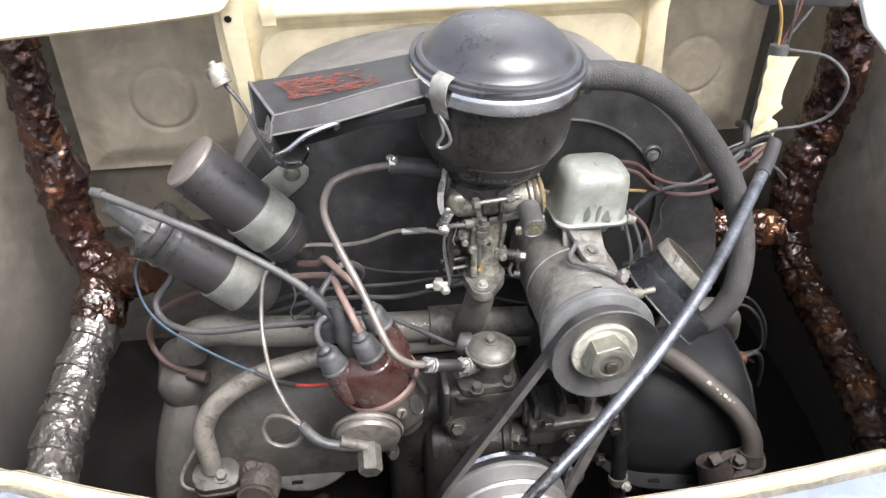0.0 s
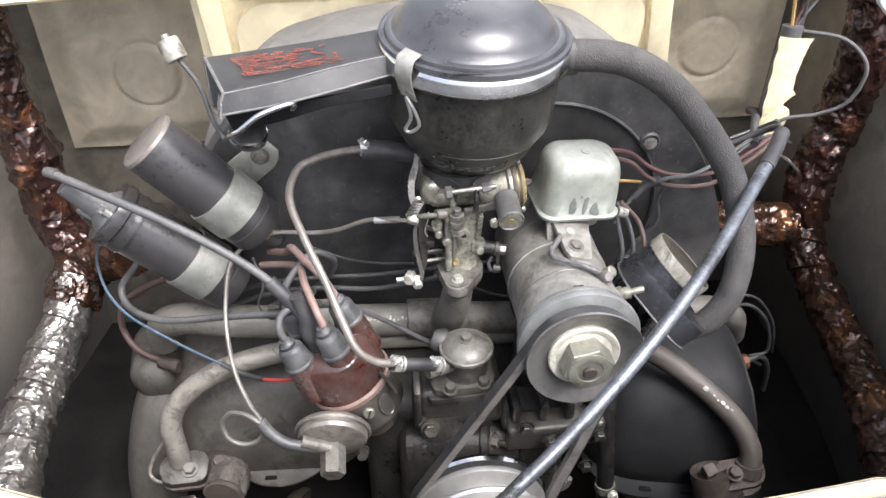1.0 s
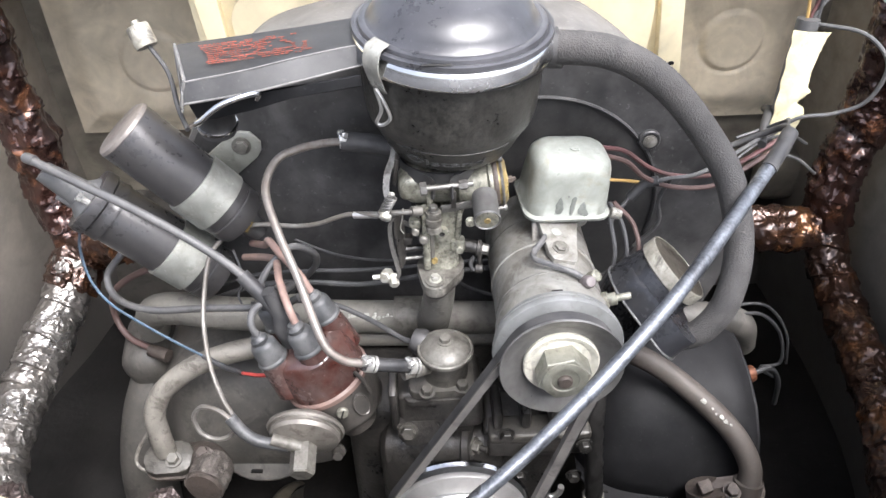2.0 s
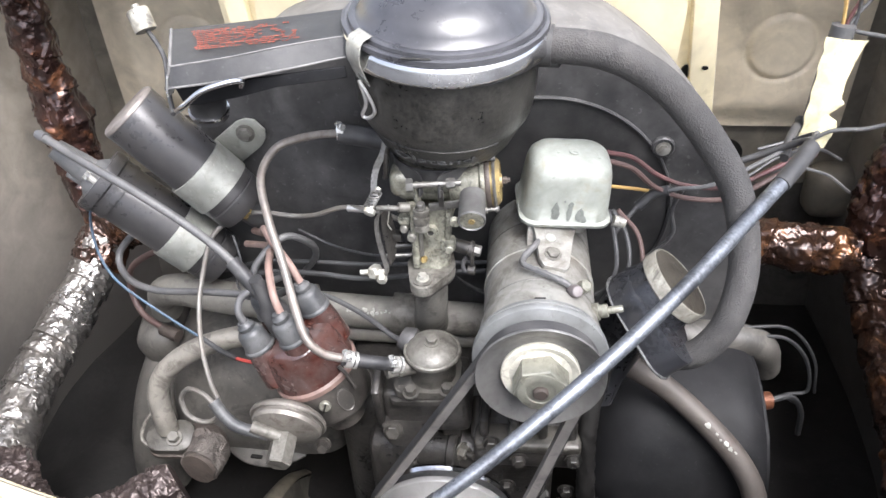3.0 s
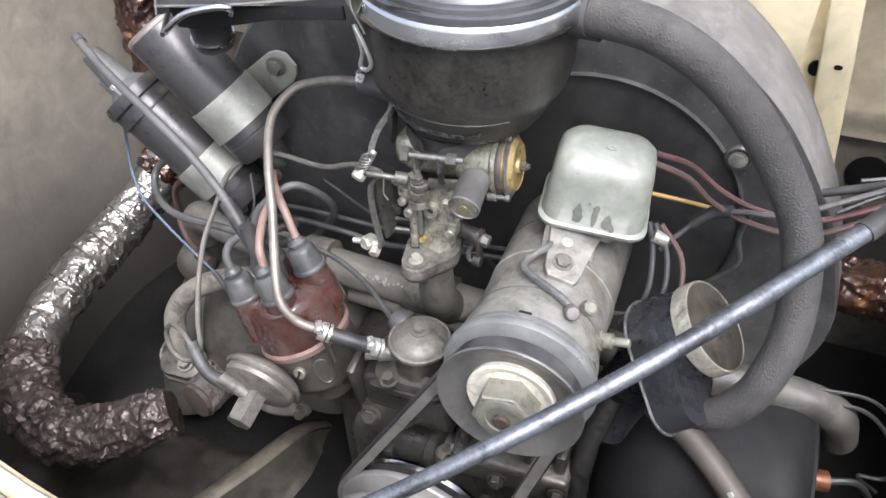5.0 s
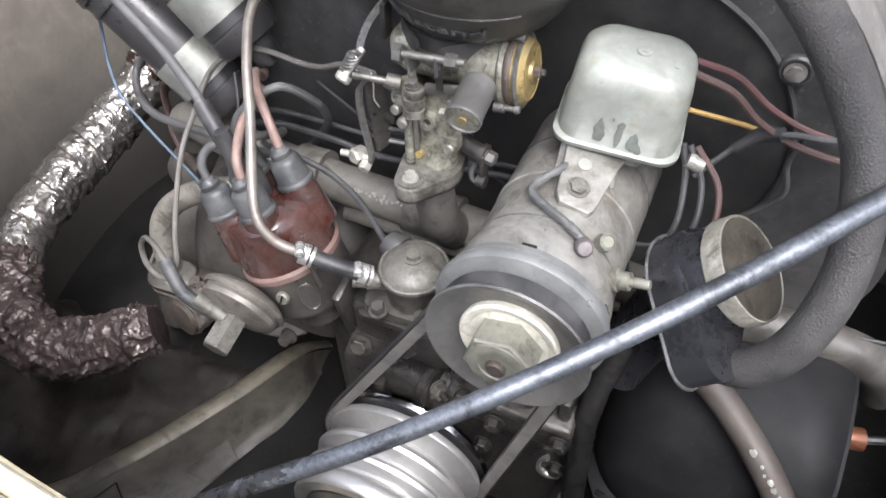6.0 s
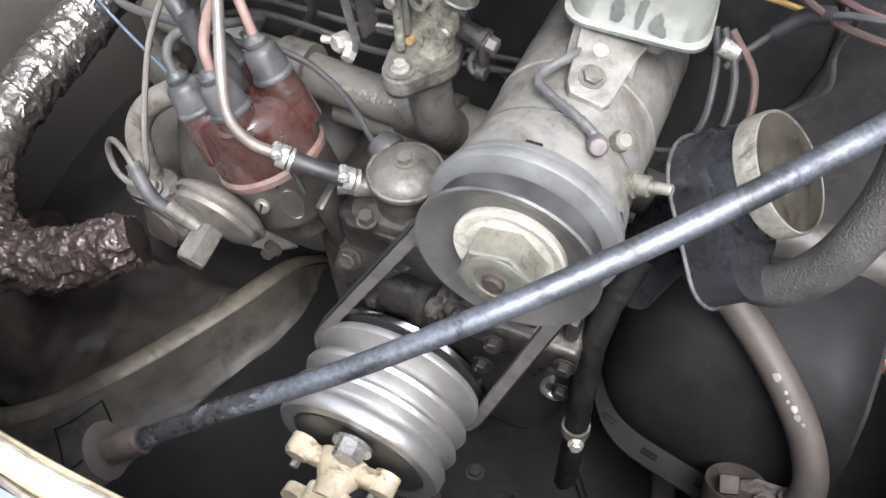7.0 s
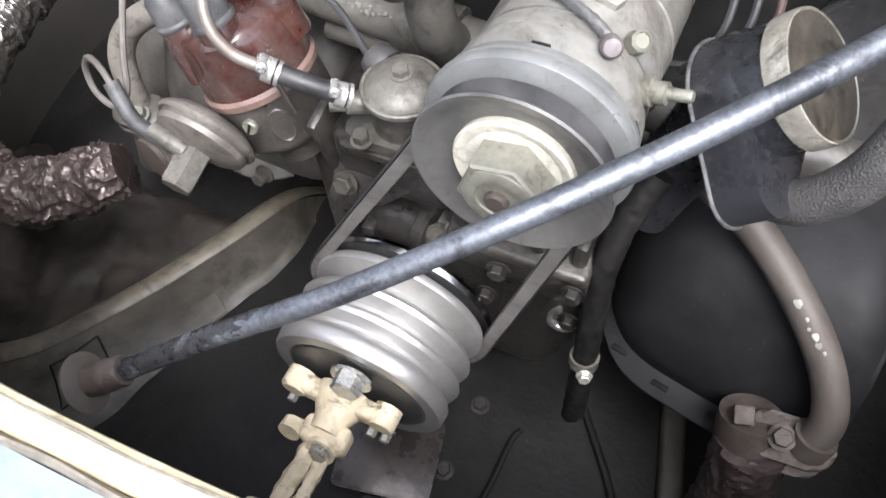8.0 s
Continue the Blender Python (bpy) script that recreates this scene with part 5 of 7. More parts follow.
part("throttle_body", column([(0.146, 0.678, 0.618, 0.036, 0.038, 0.012), (0.146, 0.678, 0.626, 0.036, 0.038, 0.012), (0.147, 0.682, 0.634, 0.033, 0.037, 0.011), (0.148, 0.684, 0.655, 0.034, 0.040, 0.011), (0.148, 0.686, 0.676, 0.038, 0.044, 0.010), (0.148, 0.690, 0.690, 0.050, 0.046, 0.014)]), CARB, carb, "streaked tapering throttle body")
flange_m = pose(0.1455, 0.6675, 0.0, 0, 0, -13)


def lozenge(reach, wide, tip):
    """A two-bolt flange: a round middle that narrows to a round lug at each end, along y."""
    out = []
    for cy, r, a0, a1 in ((-reach, tip, 205, 335), (0.0, wide, -28, 28), (reach, tip, 25, 155), (0.0, wide, 152, 208)):
        for k in range(9):
            t = radians(a0 + (a1 - a0) * k / 8)
            out.append((r * math.cos(t), cy + r * math.sin(t)))
    return out


part("base_flange", plate(lozenge(0.0265, 0.0235, 0.0125), 0.0105, flange_m @ pose(0, 0, 0.6125), 0.002), CAST, carb, "oil-stained two-bolt flange")
part("insulator", plate(lozenge(0.0262, 0.0230, 0.0120), 0.0030, flange_m @ pose(0, 0, 0.6095), 0), DARKCAST, carb, "dark flange gasket")
for side in (-1, 1):
    spot = flange_m @ Vector((0, 0.0265 * side, 0.623))
    part("washer", lathe([(0.0098, 0), (0.0098, 0.0016), (0.0088, 0.0020), (0, 0.0020)], pose(*spot), 22), CAST, carb, "broad flat washer")
    bolt(tuple(spot + Vector((0, 0, 0.002))), (0, 0, 1), carb, 0.0046, 0.0055, ZINC)
part("idle_screw", lathe([(0.0036, 0), (0.0034, 0.003), (0.0026, 0.0042), (0, 0.0036)], frame_at((0.1395, 0.6605, 0.6345), (0, -1, 0.25)), 18), BRASS, carb, "small brass mixture screw")
part("screw_boss", lathe([(0.0085, -0.006), (0.0078, 0.002), (0, 0.002)], frame_at((0.1395, 0.6625, 0.6342), (0, -1, 0.25)), 20), CARB, carb)
part("cover_boss", open_lathe([(0.0030, 0.001), (0.0030, 0.005), (0.0062, 0.005), (0.0072, -0.004)], frame_at((0.1475, 0.6625, 0.6668), (0, -1, 0.12)), 20), CARB, carb)
part("cover_hole", lathe([(0.0032, 0), (0.0032, 0.0030), (0, 0.0020)], frame_at((0.1475, 0.6625, 0.6668), (0, -1, 0.12)), 14), DARKCAST, carb)
part("drop_tube", tube([(0.1325, 0.6580, 0.627), (0.1322, 0.6585, 0.660), (0.1320, 0.6600, 0.700)], 0.0036, 14), CARB, carb, "upright cast passage")
part("drop_tube", tube([(0.1378, 0.6590, 0.640), (0.1376, 0.6595, 0.685)], 0.0024, 12), CAST, carb)
part("passage_plug", lathe([(0.0045, -0.006), (0.0045, 0.004), (0.0030, 0.0055), (0, 0.0055)], frame_at((0.1300, 0.6570, 0.6640), (0, -1, 0.1)), 14), CAST, carb)
part("side_rib", box((0.005, 0.014, 0.046), pose(0.1635, 0.668, 0.668, 6, 4, 0), 0.002), CARB, carb)
part("lug", box((0.014, 0.012, 0.014), pose(0.163, 0.666, 0.650), 0.003), CARB, carb)
part("lug", box((0.012, 0.010, 0.010), pose(0.122, 0.668, 0.676), 0.003), CARB, carb)
part("screw", lathe([(0.0040, -0.006), (0.0040, 0.004), (0.0030, 0.005), (0, 0.005)], frame_at((0.1225, 0.6620, 0.6700), (-0.1, -1, 0.2)), 12), CAST, carb)
part("screw", lathe([(0.0042, -0.006), (0.0042, 0.004), (0.003, 0.005), (0, 0.005)], frame_at((0.164, 0.6600, 0.6480), (0.1, -1, 0.2)), 12), CARB, carb)
part("stop_block", box((0.010, 0.010, 0.009), pose(0.1135, 0.668, 0.656, 0, 8, 0), 0.002), DARKCAST, carb)

# clamp screw between the two hooked band ends
part("clamp_screw", merge(lathe([(0.0028, 0), (0.0028, 0.044), (0, 0.044)], frame_at((0.1335, 0.6530, 0.7240), (1, 0.10, 0.02)), 12), lathe([(0.0062, -0.005), (0.0066, -0.004), (0.0066, 0.001), (0, 0.001)], frame_at((0.1335, 0.6530, 0.7240), (1, 0.10, 0.02)), 6)), DULL, carb, "dull clamp screw")
part("clamp_nut", lathe([(0.0048, 0), (0.0052, 0.004), (0.0048, 0.008), (0, 0.008)], frame_at((0.1640, 0.6562, 0.7246), (1, 0.10, 0.02)), 6), DULL, carb)
for pts in ([(0.117, 0.687, 0.722), (0.130, 0.674, 0.7215), (0.139, 0.666, 0.7205), (0.1425, 0.6590, 0.720), (0.1405, 0.6520, 0.7195), (0.1385, 0.6545, 0.719)], [(0.184, 0.687, 0.722), (0.170, 0.673, 0.7215), (0.159, 0.666, 0.7205), (0.1560, 0.6590, 0.720), (0.1575, 0.6515, 0.7195), (0.1598, 0.6545, 0.719)]):
    part("clamp_hook", sheet([[tuple(q + Vector((0, 0, dz))) for q in smooth_path([Vector(p) for p in pts], 5)] for dz in (0.0065, -0.0075)], 0.0018, (0, 1, 0)), BLACK, carb, "hooked end of the black band")
part("hanging_tab", box((0.0050, 0.0030, 0.020), pose(0.1590, 0.6560, 0.7090, 6, 0, 0), 0.001), DARKCAST, carb)

# levers and shafts
part("choke_shaft", tube([(0.1000, 0.6420, 0.7060), (0.110, 0.6490, 0.7015), (0.124, 0.6560, 0.6965)], 0.0027, 12), DULL, carb, "bare steel choke shaft")
part("shaft_sleeve", lathe([(0.0050, 0), (0.0050, 0.010), (0.0036, 0.0105), (0, 0.0105)], frame_at((0.1195, 0.6545, 0.6985), (0.93, 0.33, -0.2)), 16), CAST, carb)
part("adjuster", lathe([(0.0062, -0.012), (0.0072, -0.011), (0.0072, -0.006), (0.0060, -0.0055), (0.0060, -0.0025), (0.0078, -0.002), (0.0078, 0.003), (0.0064, 0.0035), (0.0064, 0.0060), (0.0074, 0.0065), (0.0074, 0.0105), (0.0040, 0.0125), (0, 0.0125)], pose(0.1400, 0.6550, 0.6860, -6, 0, 0), 24), CAST, carb, "ringed spring adjuster")
part("adjuster_nut", hexagon(0.0042, 0.006, pose(0.1400, 0.6540, 0.6985), 1.2), DULL, carb, sharp=20)
part("post", lathe([(0.0030, 0), (0.0030, 0.026), (0, 0.026)], pose(0.1370, 0.6600, 0.6960), 10), CARB, carb)
part("lever", box((0.034, 0.0032, 0.0085), pose(0.1640, 0.6600, 0.6985, 0, -6, 6), 0.0014), DULL, carb, "flat steel choke lever")
part("lever", box((0.018, 0.0030, 0.0070), pose(0.1290, 0.6585, 0.6965, 0, 8, 12), 0.0012), CAST, carb)
part("throttle_shaft", tube([(0.097, 0.6660, 0.6440), (0.132, 0.6700, 0.6440)], 0.0034, 12), DARKCAST, carb, "black throttle shaft")
part("throttle_shaft", tube([(0.100, 0.6650, 0.6330), (0.132, 0.6690, 0.6330)], 0.0022, 10), DULL, carb)
part("banjo_union", lathe([(0.0060, 0), (0.0066, 0.003), (0.0066, 0.020), (0.0082, 0.0205), (0.0082, 0.0240), (0.0062, 0.0245), (0.0062, 0.0260), (0, 0.0260)], frame_at((0.1625, 0.6790, 0.6400), (0.97, -0.16, -0.17)), 24), DARKCAST, carb, "black union beside the body")
part("union_nut", lathe([(0.0056, 0), (0.0056, 0.0055), (0.0046, 0.0065), (0, 0.0065)], frame_at((0.1878, 0.6748, 0.6356), (0.97, -0.16, -0.17)), 6), DULL, carb)
part("union_lug", merge(box((0.0040, 0.0100, 0.0280), pose(0.1850, 0.6740, 0.6260, 8, 0, 0), 0.0014), lathe([(0.0050, -0.004), (0.0050, 0.003), (0, 0.003)], frame_at((0.1850, 0.6710, 0.6130), (1, -0.1, 0)), 14)), DARKCAST, carb, "black hanging lug")
part("union_pipe", tube([(0.180, 0.674, 0.628), (0.176, 0.672, 0.620), (0.178, 0.670, 0.613), (0.184, 0.670, 0.612)], 0.0022, 10), RUBBER, carb)

choke_m = frame_at((0.165, 0.692, 0.700), (0.985, 0.02, 0.10)) @ Matrix.Diagonal((0.90, 0.90, 1, 1))
choke = part("choke_housing", lathe([(0.021, 0), (0.025, 0.006), (0.0255, 0.028), (0.0285, 0.030), (0.0285, 0.0335), (0, 0.0335)], choke_m, 40), CARB, carb, "pale olive choke housing")
part("choke_ring", lathe([(0.0275, 0.0335), (0.0283, 0.0345), (0.0283, 0.0375), (0.0275, 0.0385), (0, 0.0385)], choke_m, 40), RUST, choke, "brown fibre ring")
part("choke_cap", lathe([(0.0268, 0.0385), (0.0268, 0.0425), (0.0215, 0.0470), (0.0205, 0.0462), (0.008, 0.0462), (0.007, 0.0485), (0, 0.0485)], choke_m, 40), BRASS, choke, "dirty golden choke cap")
part("retainer", open_lathe([(0.0255, 0.0415), (0.0287, 0.0405), (0.0292, 0.0420), (0.0260, 0.0435)], choke_m, 40), DULL, choke, "steel retaining ring")
for a_ in (80, 200, 320):
    a = radians(a_)
    spot = choke_m @ pose(0.0305 * math.cos(a), 0.0305 * math.sin(a), 0)
    part("clamp_screw", merge(lathe([(0.0042, 0.026), (0.0042, 0.0335), (0, 0.0335)], spot, 12), lathe([(0.0024, 0.033), (0.0024, 0.0405), (0.0036, 0.041), (0.0036, 0.0435), (0.0026, 0.0445), (0, 0.0445)], spot, 12)), DULL, choke)
part("terminal_bolt", lathe([(0.0042, 0), (0.0042, 0.005), (0.0026, 0.0052), (0.0026, 0.0080), (0, 0.0080)], choke_m @ pose(0, 0, 0.0480), 6), RUST, choke, "rusty centre bolt")
piston_m = frame_at((0.1876, 0.6570, 0.7115), (0.02, -0.97, -0.22))
part("vacuum_piston", lathe([(0.0118, 0), (0.0120, 0.0265), (0.0125, 0.0275), (0.0125, 0.0305), (0.0118, 0.0313), (0.0110, 0.0306), (0.0108, 0.0300), (0, 0.0300)], piston_m, 32), SHEAVE, choke, "round grey piston housing")
part("piston_end", lathe([(0.0106, 0.0290), (0.0104, 0.0306), (0.0050, 0.0308), (0, 0.0308)], piston_m, 28), CARB, choke, "pale end disc")
part("piston_screw", lathe([(0.0030, 0.0300), (0.0030, 0.0322), (0.0010, 0.0324), (0, 0.0318)], piston_m, 14), BRASS, choke, "small brass screw")
part("piston_ear", lathe([(0.0042, -0.004), (0.0042, 0.001), (0, 0.001)], piston_m @ pose(-0.0150, -0.0050, 0.0285), 14), CARB, choke)

lever_path = smooth_path([(0.1035, 0.6510, 0.6950), (0.0985, 0.6490, 0.6860), (0.0985, 0.6480, 0.6660), (0.1020, 0.6470, 0.6430), (0.1040, 0.6465, 0.6290), (0.1010, 0.6460, 0.6205)], 6)
part("throttle_lever", sheet([[tuple(q + Vector((-0.0016, 0, 0))), tuple(q + Vector((0.0018, 0.0010, 0)))] for q in lever_path], 0.0030, (0.2, 1, 0)), DULL, carb, "bent steel throttle lever")
part("lever_plate", sheet([[(0.1030, 0.6530, 0.694), (0.1080, 0.6640, 0.690)], [(0.1020, 0.6540, 0.670), (0.1105, 0.6660, 0.668)], [(0.1050, 0.6540, 0.646), (0.1115, 0.6670, 0.645)], [(0.1060, 0.6540, 0.630), (0.1090, 0.6640, 0.630)]], 0.0018, (0.6, 0.3, 0)), DARKCAST, carb, "dark plate behind the lever")
part("coil_spring", tube([(0.0945 + 0.0046 * math.cos(k * 0.85) + 0.00020 * k, 0.6450 + 0.0046 * math.sin(k * 0.85), 0.7050 + 0.00038 * k) for k in range(44)], 0.0012, 6, 2), DULL, carb, "return spring")
part("spring_bolt", merge(lathe([(0.0028, -0.022), (0.0028, 0), (0, 0)], frame_at((0.0965, 0.6390, 0.7060), (-0.3, -0.75, -0.6)), 10), lathe([(0.0056, 0), (0.0056, 0.004), (0.0040, 0.0055), (0, 0.0055)], frame_at((0.0968, 0.6395, 0.7065), (-0.3, -0.75, -0.6)), 16)), ZINC, carb, "zinc spring bolt")
part("stop_lever", sheet([[tuple(Vector(p) + Vector((-0.0030, 0.001, 0))), tuple(Vector(p) + Vector((0.0030, -0.001, 0)))] for p in smooth_path([(0.1060, 0.6900, 0.7480), (0.1040, 0.6860, 0.7370), (0.0985, 0.6740, 0.7270), (0.0970, 0.6640, 0.7180), (0.0985, 0.6560, 0.7110)], 6)], 0.0025, (0, 1, 0.3)), DULL, carb, "bent steel stop lever")
part("stop_plate", box((0.0040, 0.012, 0.032), pose(0.1060, 0.6860, 0.7260, 10, 8, 0), 0.001), DARKCAST, carb, "dark plate behind the stop lever")
part("thin_wire", tube([(0.1120, 0.6480, 0.706), (0.1110, 0.6510, 0.694), (0.1085, 0.6540, 0.680), (0.1110, 0.6560, 0.672)], 0.0006, 6), ZINC, carb)
part("cable_clamp", merge(lathe([(0.0066, -0.006), (0.0066, 0.004), (0.0050, 0.0055), (0, 0.0055)], frame_at((0.0915, 0.6495, 0.6255), (-0.35, -0.9, 0.2)), 6), lathe([(0.0028, -0.014), (0.0028, 0.012), (0, 0.012)], frame_at((0.0900, 0.6490, 0.6255), (-1, -0.1, 0)), 10), lathe([(0.0050, -0.004), (0.0050, 0.004), (0.0040, 0.005), (0, 0.005)], frame_at((0.0990, 0.6465, 0.6205), (0.1, -0.9, -0.2)), 6)), ZINC, carb, "zinc cable clamp screws")
part("fuel_inlet", tube([(0.052, 0.741, 0.726), (0.085, 0.739, 0.722), (0.115, 0.735, 0.716)], 0.0105, 14), RUBBER, carb, "black fuel hose")

# ---- fuel pump ----
pump = thing("fuel_pump", (0.140, 0.625, 0.50), "oily grey fuel pump with a domed lid and flange bolts", "fuel pump")
pm = pose(0.1471, 0.6229, 0.5481)
part("lid", lathe([(0, -0.004), (0.0280, -0.004), (0.0288, -0.003), (0.0288, 0.0005), (0.0278, 0.0014), (0.0262, 0.0012), (0.0245, 0.0040), (0.020, 0.0075), (0.013, 0.0102), (0.006, 0.0114), (0, 0.0116)], pm, 44), CAST, pump)
bolt((0.1471, 0.6229, 0.5592), (0, 0, 1), pump, 0.006, 0.006, CAST)
part("body", lathe([(0, -0.044), (0.026, -0.044), (0.027, -0.040), (0.0235, -0.034), (0.0235, -0.012), (0.0255, -0.009), (0.0255, -0.003), (0, -0.003)], pm, 44), OILCAST, pump)
part("flange", plate(rounded(0.068, 0.054, 0.012), 0.009, pose(0.142, 0.622, 0.506, 0, -3, 0), 0.002), OILCAST, pump)
part("lower_flange", plate(rounded(0.074, 0.058, 0.010), 0.006, pose(0.140, 0.622, 0.498, 0, -3, 0), 0.001), DARKCAST, pump)
for q in ((0.127, 0.594, 0.515), (0.163, 0.599, 0.515), (0.116, 0.640, 0.515)):
    bolt(q, (0, -0.1, 1), pump, 0.006, 0.009, OILCAST)
part("inlet", lathe([(0.008, 0), (0.008, 0.018), (0.0065, 0.019), (0.0065, 0.03), (0, 0.03)], frame_at((0.130, 0.612, 0.536), (-0.85, -0.45, 0.12)), 14), CAST, pump)
part("side_cap", lathe([(0.014, 0), (0.015, 0.004), (0.011, 0.014), (0, 0.016)], frame_at((0.126, 0.640, 0.540), (-0.8, 0.3, 0.2)), 20), BLACK, pump)

# ---- distributor ----
dist = thing("distributor", (0.045, 0.63, 0.44), "dusty distributor with a red-brown bakelite cap and vacuum unit", "distributor")
DA = Vector((-0.36, 0.05, 0.92)).normalized()
dm = frame_at((0.022, 0.628, 0.512), DA, (1, 0, 0.4))
part("housing", lathe([(0, -0.075), (0.022, -0.075), (0.026, -0.060), (0.040, -0.050), (0.0435, -0.044), (0.0435, -0.004), (0, -0.004)], dm, 44), DISTCAST, dist)
part("badge", lathe([(0, 0), (0.0150, 0), (0.0150, 0.0014), (0.0135, 0.0020), (0.0125, 0.0010), (0, 0.0010)], dm @ pose(0, 0, -0.026) @ frame_at((0.030, -0.0315, 0), (0.69, -0.72, 0), (0, 0, 1)), 28, 0.62), DISTCAST, dist, "oval maker's plate without legible text")
part("cap_edge", lathe([(0, -0.005), (0.0455, -0.005), (0.0460, 0.0), (0.0440, 0.003), (0, 0.003)], dm, 44), CREST, dist, "pinkish worn cap edge")
cap = bmesh.new()
cap_rings = []
lobe_at = dm.inverted() @ Vector((-0.030, 0.612, 0.553))
lobe_turn = math.atan2(lobe_at.y, lobe_at.x)
for h, r, lobe in ((0.002, 0.0440, 0.0), (0.012, 0.0434, 0.015), (0.024, 0.0420, 0.03), (0.036, 0.0400, 0.045), (0.043, 0.0385, 0.055), (0.0465, 0.0355, 0.06), (0.052, 0.024, 0.05), (0.055, 0.010, 0.0)):
    cap_rings.append([cap.verts.new(dm @ Vector((r * (1 + lobe * math.cos(4 * (a - lobe_turn))) * math.cos(a), r * (1 + lobe * math.cos(4 * (a - lobe_turn))) * math.sin(a), h))) for a in [2 * math.pi * k / 48 for k in range(48)]])
for a, b in zip(cap_rings, cap_rings[1:]):
    for k in range(48):
        cap.faces.new((a[k], a[(k + 1) % 48], b[(k + 1) % 48], b[k]))
cap.faces.new(cap_rings[-1])
cap_ob = part("cap", cap, BAKELITE, dist, "glossy red-brown bakelite cap", sharp=28)
BOOTS = [(-0.0325, 0.616, 0.568), (0.0065, 0.612, 0.585), (0.0195, 0.651, 0.591), (-0.031, 0.660, 0.576)]
for q in BOOTS:
    bmx = frame_at(q, DA)
    part("tower", lathe([(0.0185, -0.060), (0.0170, -0.034), (0.0150, -0.018), (0.0120, -0.004), (0, -0.004)], bmx, 24), BAKELITE, cap_ob)
    part("boot", lathe([(0.0145, -0.018), (0.0160, -0.018), (0.0164, -0.0160), (0.0158, -0.0145), (0.0146, -0.0135), (0.0132, 0.003), (0.0112, 0.0065), (0.0082, 0.0078), (0.0088, 0.0095), (0.0088, 0.0120), (0.0068, 0.0135), (0.0058, 0.017), (0, 0.017)], bmx, 28), BOOT, cap_ob, "grey rubber lead boot")
part("boot", lathe([(0.0140, -0.02), (0.0145, 0.006), (0.0100, 0.016), (0.0075, 0.036), (0.0065, 0.050), (0, 0.050)], frame_at((-0.010, 0.634, 0.578), (-0.25, -0.02, 0.95)), 24), RUBBER, cap_ob, "black centre lead boot")
part("cap_clip", tube([tuple(dm @ Vector((0.040, -0.024, 0.012))), tuple(dm @ Vector((0.044, -0.026, 0.0))), tuple(dm @ Vector((0.045, -0.027, -0.018)))], 0.002, 8), DISTCAST, dist)
part("clamp_screw", lathe([(0.0062, 0), (0.0062, 0.003), (0.0050, 0.0042), (0, 0.0042)], frame_at((0.0405, 0.584, 0.503), (0.1, -1, 0.2)), 18), NUT, dist, "slotted clamp screw")
part("screw_slot", box((0.0095, 0.0016, 0.0016), frame_at((0.0410, 0.5800, 0.5040), (0.1, -1, 0.2), (0.3, 0, 1)), 0), SOOT_SHADE, dist)
bolt((0.029, 0.590, 0.434), (0, -1, 0.3), dist, 0.0060, 0.012, DISTCAST)
vm = frame_at((0.002, 0.571, 0.487), (-0.06, -0.97, -0.22)) @ Matrix.Diagonal((1.06, 1.06, 1, 1))
vac = part("vacuum_unit", lathe([(0, -0.020), (0.010, -0.018), (0.028, -0.013), (0.034, -0.009), (0.0365, -0.0065), (0.0375, -0.004), (0.0360, -0.0015), (0.0338, -0.0025), (0.0328, -0.001), (0.0340, 0.002), (0.0325, 0.006), (0.026, 0.0095), (0.016, 0.012), (0.011, 0.013), (0, 0.013)], vm, 48), VACCAN, dist, "round pressed vacuum can")
part("hexagon", lathe([(0.0105, 0.012), (0.0122, 0.013), (0.0122, 0.042), (0.0108, 0.044), (0, 0.044)], vm @ pose(0, 0, 0, 0, 3, 0), 6), CAST, vac, "hexagonal union", sharp=20)
part("vacuum_nipple", lathe([(0.0065, 0), (0.0065, 0.03), (0, 0.03)], frame_at((0.000, 0.552, 0.490), (-0.9, 0.1, 0.35)), 12), CAST, vac)

# ---- coils on the shroud ----
def coil(a, b, name, label, tower):
    """A cylindrical ignition coil from a (top) to b (foot), with its strap."""
    a, b = Vector(a), Vector(b)
    d = (b - a).normalized()
    t = thing(name, tuple((a + b) / 2), label, "ignition coil", "ignition coils")
    m = frame_at(a, d, (0, 1, 0))
    ln = (b - a).length
    part("can", lathe([(0, 0.0), (0.027, 0.0), (0.031, 0.0015), (0.0325, 0.005), (0.0325, ln * 0.86), (0.0318, ln * 0.865), (0.0318, ln * 0.875), (0.0325, ln * 0.88), (0.0320, ln - 0.006), (0.029, ln), (0.0, ln)], m, 48), COILCAN, t)
    part("strap", open_lathe([(0.0327, ln * 0.56), (0.0350, ln * 0.56), (0.0350, ln * 0.80), (0.0327, ln * 0.80)], m, 48), STRAP, t, "greenish zinc strap")
    part("end_disc", lathe([(0.0322, 0.006), (0.0329, 0.0045), (0.0318, 0.0012), (0.0290, -0.0006), (0, -0.0008)], m, 48), COILEND, t, "brown-grey worn end disc")
    return t, m, ln


coil_a, ma, la = coil((-0.160, 0.738, 0.752), (-0.064, 0.744, 0.633), "ignition_coil", "worn black cylindrical coil under a zinc strap", False)
part("bracket_ear", plate([(-0.0183, -0.010), (0.0183, -0.010), (0.0183, 0.050), (0.0150, 0.060), (0.0075, 0.067), (-0.0075, 0.067), (-0.0150, 0.060), (-0.0183, 0.050)], 0.003, frame_at((-0.095, 0.781, 0.671), (0, -1, 0.0), (0.63, 0, -0.777)), 0.001), STRAP, coil_a, "strap end bolted to the shroud")
